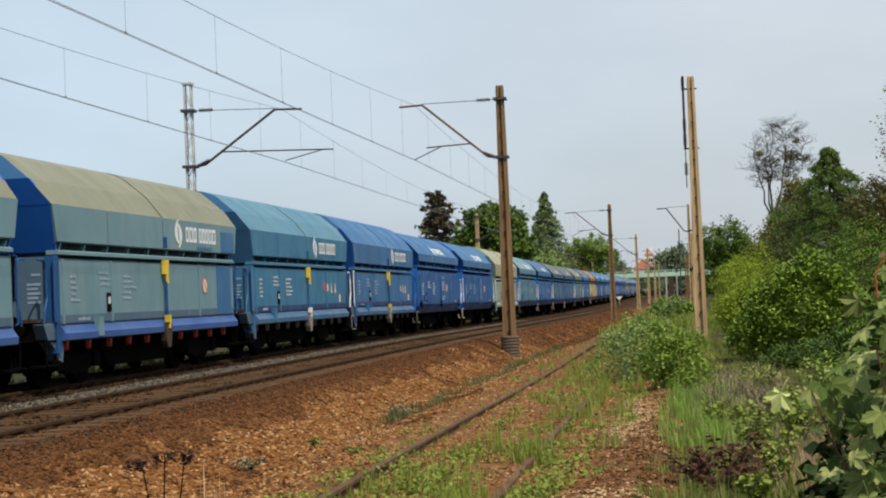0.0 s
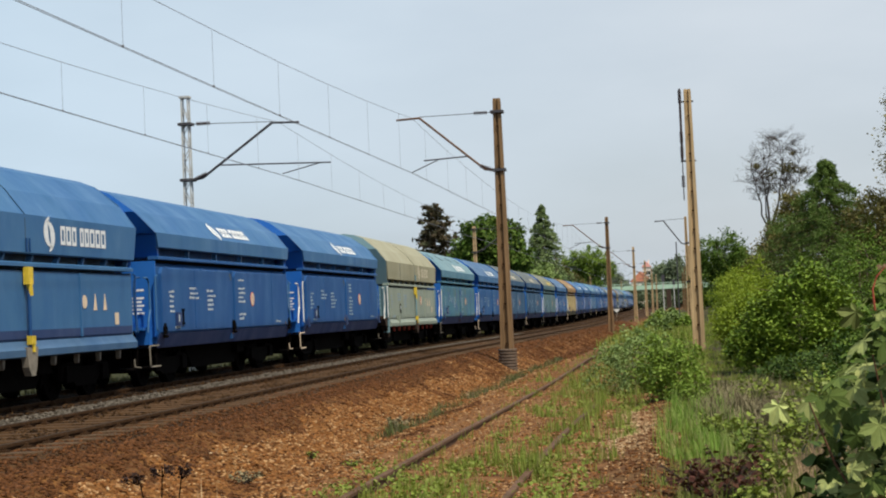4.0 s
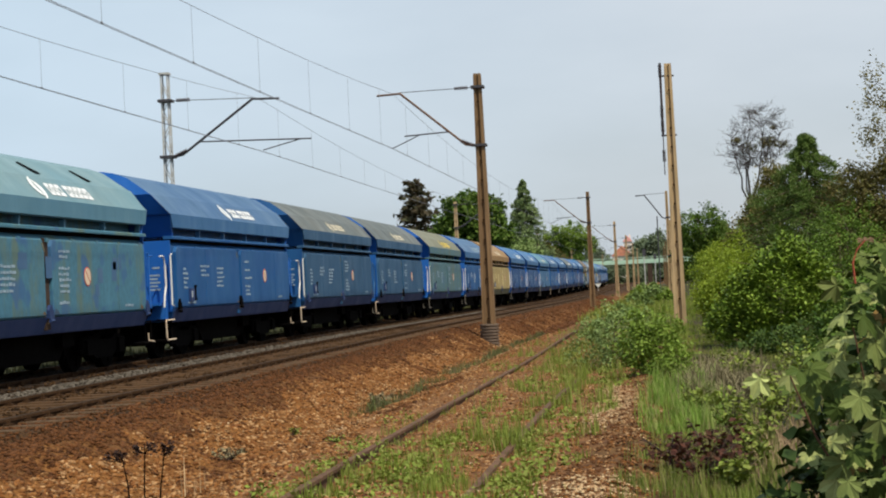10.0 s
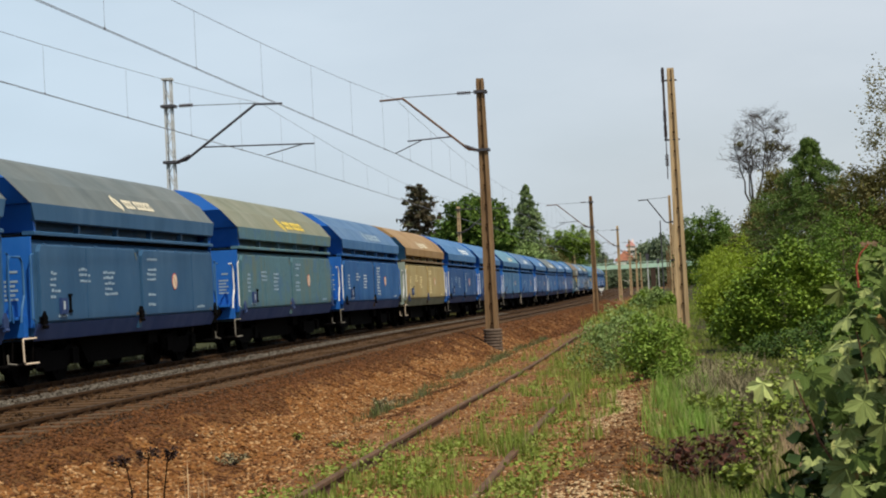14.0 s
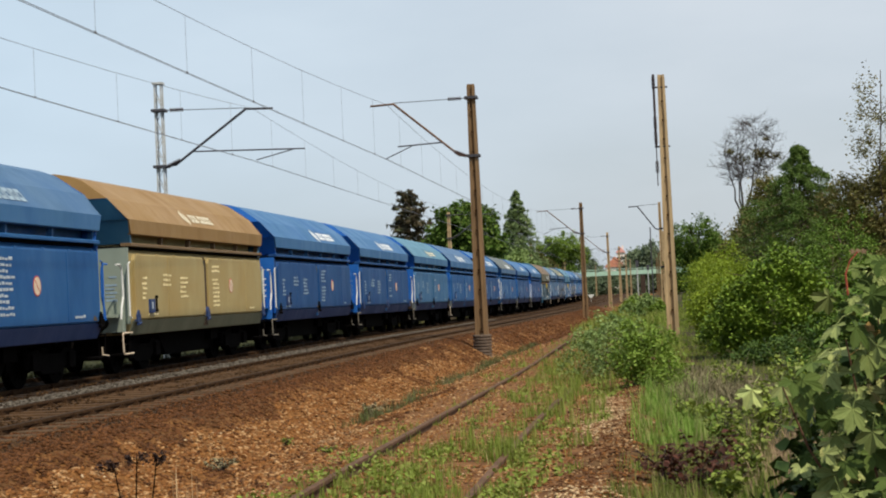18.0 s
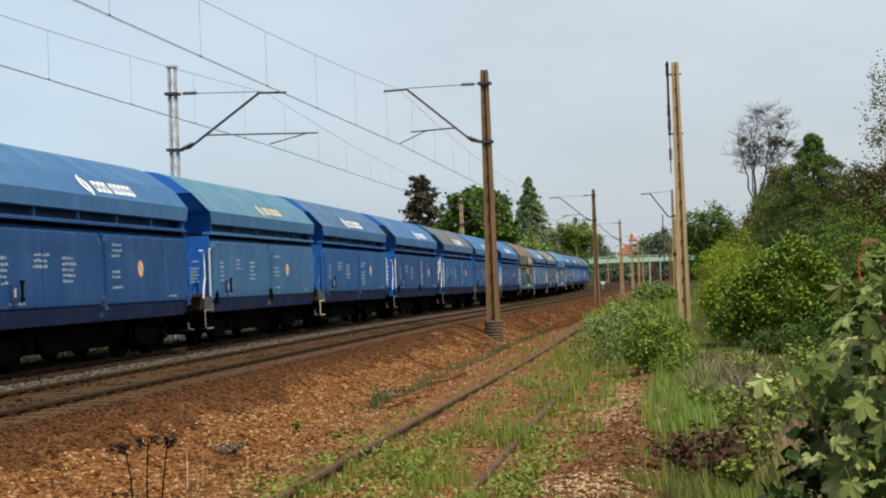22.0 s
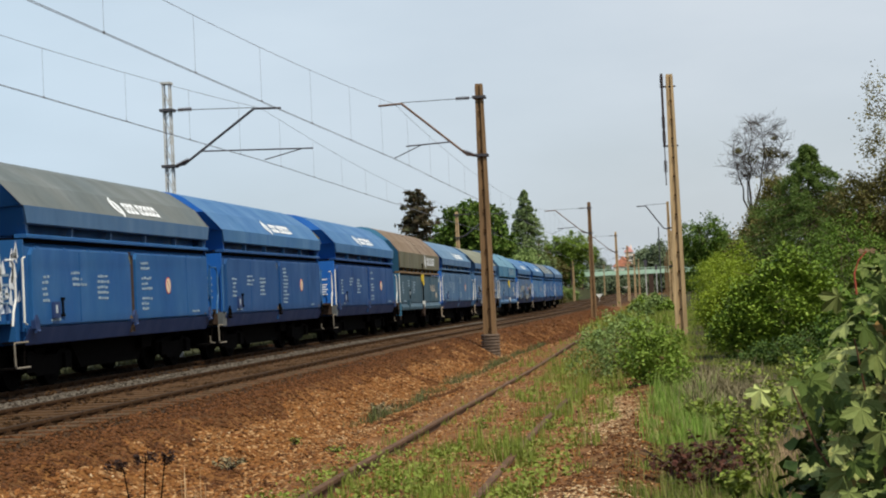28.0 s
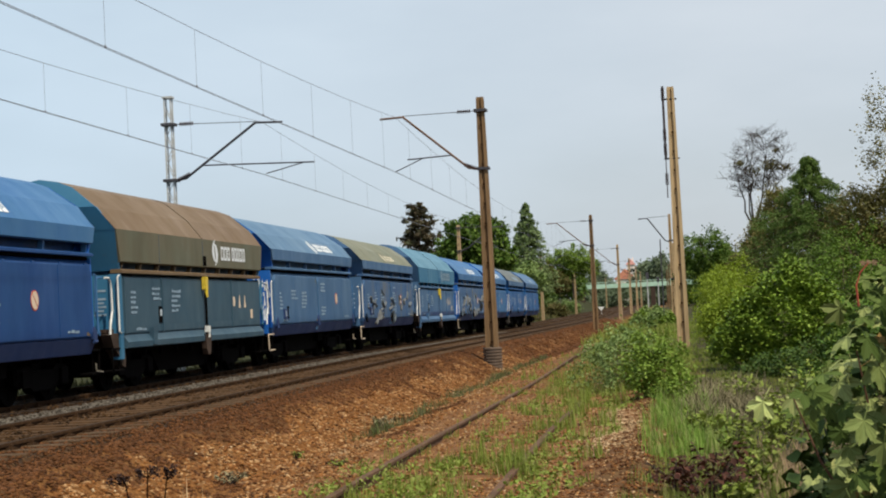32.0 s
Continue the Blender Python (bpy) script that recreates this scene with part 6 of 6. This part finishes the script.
def maple_material():
    m, n, l, b = nodes_of("maple_leaf_single")
    oi = n.new("ShaderNodeObjectInfo")
    r = n.new("ShaderNodeValToRGB")
    e = r.color_ramp.elements
    e.new(.5)
    e.new(.9)
    # dark and bright tones by chance, for shaded and sunlit leaves; bronze last
    for el, p, c in zip(e, (0, .40, .90, .97), ((.022, .04, .008), (.085, .12, .03), (.30, .335, .13), (.22, .14, .05))):
        el.position, el.color = p, (*c, 1)
    l.new(oi.outputs["Random"], r.inputs[0])
    vein = noise_node(n, l, 40, 4, coords(n, l))
    c = mix_node(n, l, ramp_node(n, l, vein, .35, .7, c1=(.3,) * 3), r.outputs[0], (.05, .09, .02))
    l.new(c, b.inputs["Base Color"])
    b.inputs["Roughness"].default_value, b.inputs["Specular IOR Level"].default_value = .75, .08
    tr = n.new("ShaderNodeBsdfTranslucent")
    l.new(mix_node(n, l, 1.0, r.outputs[0], (1, 1, .5), "MULTIPLY"), tr.inputs[0])
    mx = n.new("ShaderNodeMixShader")
    mx.inputs[0].default_value = .06
    l.new(b.outputs[0], mx.inputs[1])
    l.new(tr.outputs[0], mx.inputs[2])
    l.new(mx.outputs[0], n["Material Output"].inputs[0])
    return m


M["maple_one"] = maple_material()
M["shoot"] = plain("red_young_shoot", (.30, .07, .04), .6, .2, 30)
M["young_leaf"] = plain("reddish_young_leaf", (.12, .075, .04), .6, .3, 40)
M["pale_leaf"] = plain("pale_sunlit_leaf", (.42, .48, .17), .6, .12, 60)


def maple():
    base = Vector((.92, 6.9, -.5))
    ob = thing("maple_sapling", at=base, label="young maple with broad lobed green leaves close by", category="sapling")
    rnd = random.Random(21)
    M["stem"] = plain("reddish_stem", (.10, .05, .03), .7, .3, 20)
    kinds = [maple_leaf_mesh(k) for k in range(4)]
    for k in range(6):
        e = Vector((-.45 + .2 * k + rnd.uniform(-.06, .06), rnd.uniform(-.35, .35), 1.95 - .16 * abs(k - 3.6)))
        part("stem", Geo().tube([(0, 0, -.05), (e.x * .35, e.y * .3, .7), (e.x * .8, e.y * .8, e.z * .8), e], .008, 6, .003), M["stem"], ob, "thin reddish stem")
    # outline of the crown towards the open side, by height above the ground
    edge = [(0.0, -.34), (.9, -.37), (1.02, -.40), (1.25, -.43), (1.36, -.50), (1.44, -.44), (1.5, -.32), (1.59, -.28), (1.72, -.21), (1.80, -.15), (1.90, -.01), (2.3, .10)]
    count = 0
    while count < 640:
        z = .40 + 1.46 * rnd.random() ** .95
        x = rnd.uniform(-.68, .75)
        x_min = next(xa + (xb - xa) * (z - za) / (zb - za) for (za, xa), (zb, xb) in zip(edge, edge[1:]) if za <= z <= zb)
        if x < x_min:
            continue
        y = rnd.uniform(-.28, .1) if rnd.random() < .4 else rnd.uniform(.1, .9)
        lf = part("leaf", kinds[count % 4], None, ob)
        # blade faces the light and hangs
        lf.matrix_basis = Matrix.LocRotScale((x, y, z), Euler((radians(rnd.gauss(40, 30)), radians(rnd.gauss(0, 30)), radians(rnd.gauss(10, 35)))) , None) @ Matrix.Rotation(radians(180 + rnd.gauss(0, 28)), 4, 'Z') @ Matrix.Scale(rnd.uniform(.75, 1.4), 4)
        count += 1
    # a reddish shoot stands above the rest
    part("shoot", Geo().tube([(-.235, -.2, 1.71), (-.24, -.2, 1.79), (-.222, -.2, 1.84), (-.19, -.2, 1.875)], .0045, 6, .003), M["shoot"], ob, "reddish young shoot")
    for dx, dz, a, sz in ((0, .0, 0, .26), (-.015, 0, 60, .25), (.018, .0, -60, .25), (.01, -.015, 200, .22)):
        lf = part("leaf", maple_leaf_mesh(11, M["young_leaf"]), None, ob, "small reddish-brown young leaf")
        lf.matrix_basis = Matrix.LocRotScale((-.19 + dx, -.2, 1.875 + dz), Euler((radians(60), 0, radians(a * .4))), None) @ Matrix.Rotation(radians(a), 4, 'Z') @ Matrix.Scale(sz, 4)
    # one pale leaf at the edge; the light it catches is in its colour
    lf = part("pale_leaf", maple_leaf_mesh(9, M["pale_leaf"]), None, ob, "pale yellow-green leaf with light put into its colour")
    lf.matrix_basis = Matrix.LocRotScale(Vector((.29, 6.45, .87)) - base, Euler((radians(75), radians(10), radians(-20))), None) @ Matrix.Rotation(radians(165), 4, 'Z') @ Matrix.Scale(1.0, 4)


maple()


# ---- grass, stalks and stones ----
def blades(name, pos, h, w, mat, label, category, lean=.35):
    n = len(pos)
    a = rng.uniform(0, 6.28, n)
    hh = h * rng.uniform(.35, 1.25, n) * np.array([.62 + .9 * max(-.3, noise.noise((x * 3.1, y * 1.9, 61))) for x, y, z in pos])
    d = np.stack([np.cos(a), np.sin(a), np.zeros(n)], 1)
    s = np.stack([-np.sin(a), np.cos(a), np.zeros(n)], 1) * w
    ln = (rng.uniform(0, lean, n) * hh)[:, None]
    up = np.zeros((n, 3))
    up[:, 2] = hh
    v = np.stack([pos - s, pos + s, pos + d * ln * .35 + up * .6 - s * .7, pos + d * ln * .35 + up * .6 + s * .7, pos + d * ln + up], 1).reshape(-1, 3)
    k = (np.arange(n) * 5)[:, None]
    f = np.concatenate([k + [0, 1, 3], k + [0, 3, 2], k + [2, 3, 4]], 1).reshape(-1, 3)
    return tagged(new(name, array_mesh(name, v, f, mat)), label, category, kind="stuff")


def off_rail(x, y):
    """Away from the stretch of the old rail that lies bare."""
    return abs(x - SIDE_X - .752) > .14 or not 13.6 < y < 17.5


def tufts(n, per, x0, x1, y0, y1, spread, falloff=1.5, keep=None):
    c = scatter(n, x0, x1, y0, y1, falloff)
    if keep:
        c = c[[keep(*p[:2]) for p in c]]
    p = (c[:, None, :] + rng.normal(size=(len(c), per, 3)) * [spread, spread, 0]).reshape(-1, 3)
    return p


blades("grass", tufts(800, 16, -4.1, -.9, 12, 56, .08, 1.2, lambda x, y: off_rail(x, y) and noise.noise((x * 1.9, y * .9, 2)) > (.13 if x > SIDE_X + .1 else .22 if x > SIDE_X - .7 else .34)), .18, .006, M["grass"], "fresh green grass tufts between the rusted rails", "grass")
blades("grass", tufts(520, 22, -2.75, -1.0, 15, 46, .08, 1.0, lambda x, y: off_rail(x, y) and noise.noise((x * 1.9, y * .7, 12)) > .14), .36, .006, M["grass"], "tall thin grass along the old siding", "grass")
blades("grass", tufts(1300, 10, -.32, 2.8, 12, 56, .09, 1.3), .18, .005, M["grass"], "rank green grass below the bushes", "grass")
blades("grass", tufts(1500, 12, -4.6, 1.2, 75, 260, .28, 1.0, lambda x, y: noise.noise((x * .9, y * .14, 9)) > -.1 - .1 * (x + 3)), .42, .025, M["grass"], "rank grass beside the line in the distance", "grass")
blades("grass", tufts(1700, 11, -3.9, .6, 40, 130, .2, 1.2, lambda x, y: noise.noise((x * 1.1, y * .22, 3)) > .02 - .12 * (x + 3)), .24, .011, M["grass"], "grass along the line in the middle distance", "grass")
blades("grass", tufts(120, 9, -5.4, -4.4, 22, 60, .10, 1.2, lambda x, y: noise.noise((x * .9, y * .3, 8)) > .08), .13, .007, M["verge_dull"], "dull green weeds at the foot of the slope", "weeds")
blades("grass", tufts(240, 26, -3.4, -1.45, 12.4, 19, .075, 1.0, lambda x, y: off_rail(x, y) and noise.noise((x * 2.1, y * 1.2, 71)) > .12), .22, .005, M["grass"], "light green grass tufts in the foreground", "grass", .6)
blades("dry_grass", tufts(300, 24, .0, 1.35, 24, 34, .14, 1.0, lambda x, y: noise.noise((x * .8, y * .3, 5)) > -.2), .34, .006, M["straw_grass"], "grey dry grass matted below the bushes", "dry grass", 1.4)
blades("dry_grass", tufts(170, 20, .3, 1.6, 12.6, 19, .12, 1.0, lambda x, y: noise.noise((x * 1.2, y * .5, 5)) > -.1), .32, .004, M["dry"], "brown dry stalks in the verge", "dry grass", 1.1)
blades("grass", tufts(470, 13, -.42, .5, 18.5, 28, .07, 1.0, lambda x, y: noise.noise((x * 1.6, y * .7, 25)) > -.12 + .5 * (x + .1)), .34, .005, M["verge_green"], "lush green grass in the verge", "grass", .6)
blades("grass", tufts(420, 12, -.5, .9, 12.6, 17.5, .06, 1.0, lambda x, y: noise.noise((x * 2, y * .9, 27)) > -.1 - .8 * (x + .3) + .5 * noise.noise((x, y * 1.4, 41))), .22, .004, M["verge_mix"], "lush green grass in the verge", "grass", .6)
blades("bank_grass", tufts(1600, 12, -34, -15.6, 90, 300, .5, 1.0), .5, .05, M["leaf_olive"], "rough grass on the far bank", "grass")
blades("verge_grass", tufts(1500, 12, -18, -14.6, 14, 110, .2, 1.2), .30, .03, M["leaf_verge"], "rank grass beyond the far track, shade put into its colour", "grass")
blades("dry_grass", np.array([(x, y, height(x, y)) for x, y in zip(rng.normal(-4.95, .10, 16), rng.normal(16.7, .12, 16))]), .5, .006, M["straw_chip"], "a few tall straw-coloured grass stalks", "dry grass", .15)
for sx in (-1, 1):
    blades("grass", tufts(90 if sx < 0 else 120, 12, SIDE_X + sx * .752 - .16, SIDE_X + sx * .752 + .16, 13.5, 50, .06, 1.1, lambda x, y: off_rail(x, y) and noise.noise((x * .6 + sx * 5, y * .55, 83)) > .08), .17 if sx < 0 else .24, .006, M["grass"], "grass growing over the old rail", "grass", .6)
foot = tufts(400, 14, -5.16, -4.78, 27, 64, .09, 1.1, lambda x, y: noise.noise((x * 1.4, y * .35, 77)) > -.02)
blades("grass", foot, .20, .007, M["verge_dull"], "dull green weeds along the foot of the slope", "weeds", .8)
v, f = leaf_cloud(np.concatenate([tufts(330, 15, -3.7, -1.1, 12.4, 19, .075, 1.0, lambda x, y: off_rail(x, y) and noise.noise((x * 3.1, y * 2.2, 31)) > .04), tufts(560, 30, -3.9, -.9, 12, 40, .07, 1.4, lambda x, y: off_rail(x, y) and noise.noise((x * 1.7, y * .9, 2)) > (.07 if x > SIDE_X - .3 else .28))]), .030, .6)
v[:, 2] += np.repeat(rng.uniform(0, 1, len(v) // 4) ** 1.5 * .15, 4)
tagged(new("low_weeds", array_mesh("low_weeds", v, f, M["weed_leaf"])), "low green weeds on the old track bed", "weeds", kind="stuff")

slope = scatter(44000, -6.9, -4.0, 12.5, 62, 1.6, .0)
shady = np.array([noise.noise((x * .8, y * .5, 6)) + .5 * noise.noise((x * 2.2, y * 1.6, 7)) - .9 * max(0.0, min(1.0, (-5.9 - x) / .6)) > -.35 for x, y, z in slope])
stones("ballast_slope", slope[shady], .038, M["stone"], "rust-brown ballast stones on the slope", "ballast")
stones("ballast_shoulder", slope[~shady], .036, M["stone_dark"], "dark red-brown ballast stones on the shoulder", "ballast")
litter = scatter(5500, -6.1, -4.2, 16, 60, 1.2, .03)
litter = litter[[noise.noise((x * 1.2, y * .35, 15)) > .22 for x, y, z in litter]]
stones("straw_litter", litter, .022, M["chip"], "pale straw-coloured litter on the slope", "litter")
stones("shoulder_stones", scatter(7000, -7.6, -6.6, 13, 60, 1.4, .012), .03, M["stone_dark"], "dark red ballast over the sleeper ends", "ballast")
mid = scatter(9000, -9.1, -7.75, 13, 60, 1.4, .03)
mid = mid[[noise.noise((x * 1.5, y * 2.4, 51)) > .08 for x, y, z in mid]]
stones("drifted_ballast", mid, .026, M["darkstone"], "brown ballast drifted over the sleepers", "ballast")
stones("track_ballast", scatter(16000, -10.0, -6.7, 13, 80, 1.4, .0), .028, M["darkstone"], "dark oily ballast between the near rails", "ballast")
stones("grey_ballast", scatter(14000, -10.45, -9.5, 15, 100, 1.4, .01), .036, M["greystone"], "pale grey ballast between the two tracks", "ballast")
stones("far_track_ballast", scatter(9000, -14.0, -10.5, 18, 90, 1.4, .02), .035, M["darkstone"], "dark ballast under the train", "ballast")
stones("far_bed_ballast", scatter(4500, -13.2, -7.4, 88, 300, 1.2, .0), .06, M["darkstone"], "grey-brown ballast of the line in the distance", "ballast")
stones("shoulder_ballast", scatter(11000, -7.0, -4.3, 60, 170, 1.3, .0), .07, M["stone_dark"], "brown ballast stones farther along the slope", "ballast")
stones("bed_gravel", scatter(32000, -4.3, -1.2, 12.5, 50, 1.4, -.002), .023, M["stone"], "sparse reddish gravel on the old track bed", "gravel")
heaps = np.array([(x, y, height(x, y) + .01) for cx, cy, sx, sy, n in ((-.95, 22.8, .17, 1.5, 900), (-.85, 13.6, .28, .5, 520), (-.75, 20.0, .3, 3.0, 200)) for x, y in zip(rng.normal(cx, sx, n), rng.normal(cy, sy, n))])
stones("chipping_heap", heaps, .019, M["straw_chip"], "straw-coloured chippings along the path", "gravel")

stones("path_gravel", scatter(7000, -1.35, -.2, 12.5, 36, 1.4, .0), .019, M["stone_dark"], "reddish gravel of the path beside the siding", "gravel")
stones("path_pebbles", scatter(4200, -1.3, -.25, 12.5, 36, 1.4, .0), .022, M["stone"], "orange-brown pebbles of the path", "gravel")
pale = scatter(2600, -4.0, -1.2, 12.5, 40, 1.3, .004)
stones("pale_pebbles", pale, .022, M["chip"], "scattered pale pebbles on the old track bed", "gravel")
# sign and small trackside things
sg = thing("track_sign", at=(-9.75, 215, -.65), label="white triangular track sign on a short post", category="sign")
part("post", Geo().tube([(0, 0, -.3), (0, 0, .75)], .03, 6), M["galv"], sg)
part("plate", Geo().prism([(-.42, 1.15), (0, .65), (.42, 1.15)], -.02, .0), M["white"], sg, "white triangle pointing down")



# ---- what moves ----
def run(t):
    """How far the train has gone along the line at t seconds."""
    u = t / 32.0
    return u * (-247.9342 + u * (-69.4221 + u * (192.5003 + u * (-319.5279 + u * (249.2075 + u * (-40.742 - u * 26.7892))))))


def on_line(y):
    """The pose of a wagon whose middle is at y on the far track."""
    turn = math.degrees(math.atan2(bend(y + 4) - bend(y - 4), 8.0))
    fall = math.degrees(math.atan2(drop(y - 4) - drop(y + 4), 8.0))
    return pose(T2 + bend(y), y, -drop(y), fall, 0, -turn)


# slack in the couplings shifts some wagons along the line
SLACK = {0: 0.72, 1: 0.78, 2: 0.7, 3: 0.23, 4: -0.04, 5: 0.02, 6: 0.24, 7: 0.39, 8: 0.42, 9: 0.56, 10: 0.02, 11: 0.55, 12: 0.69, 13: 0.73, 14: 0.58, 15: 0.62, 16: 0.73, 17: 0.26, 18: 0.67, 19: 1.16, 20: 0.7, 21: 1.28, 22: 0.99, 23: 0.55, 24: 0.76, 25: 0.82, 26: 0.88, 27: 0.94, 28: 1.0, 29: 1.06}


def motions():
    for k, ob in enumerate(TRAIN):
        start = 19.0 + PITCH * k + SLACK.get(k, 0.0)
        walk(ob, [(t, on_line(start + run(t))) for t in range(0, 33)])
    # the wheels turn as the train runs; alike wheelsets share one set of keys
    turned = {}
    for ob in TRAIN:
        for ws in [w for b in ob.children for w in b.children if w.name.startswith("wheelset")]:
            side = ws.location.y > 0
            if side not in turned:
                at = Vector(ws.location)
                walk(ws, [(i / 15, pose(at.x, at.y, at.z, -math.degrees(run(i / 15) / 0.46) % 360)) for i in range(0, 481)])
                turned[side] = ws
            else:
                first = turned[side]
                ws.rotation_mode = "QUATERNION"
                ws.animation_data_create()
                ws.animation_data.action = first.animation_data.action
                ws.animation_data.action_slot = first.animation_data.action_slot


motions()
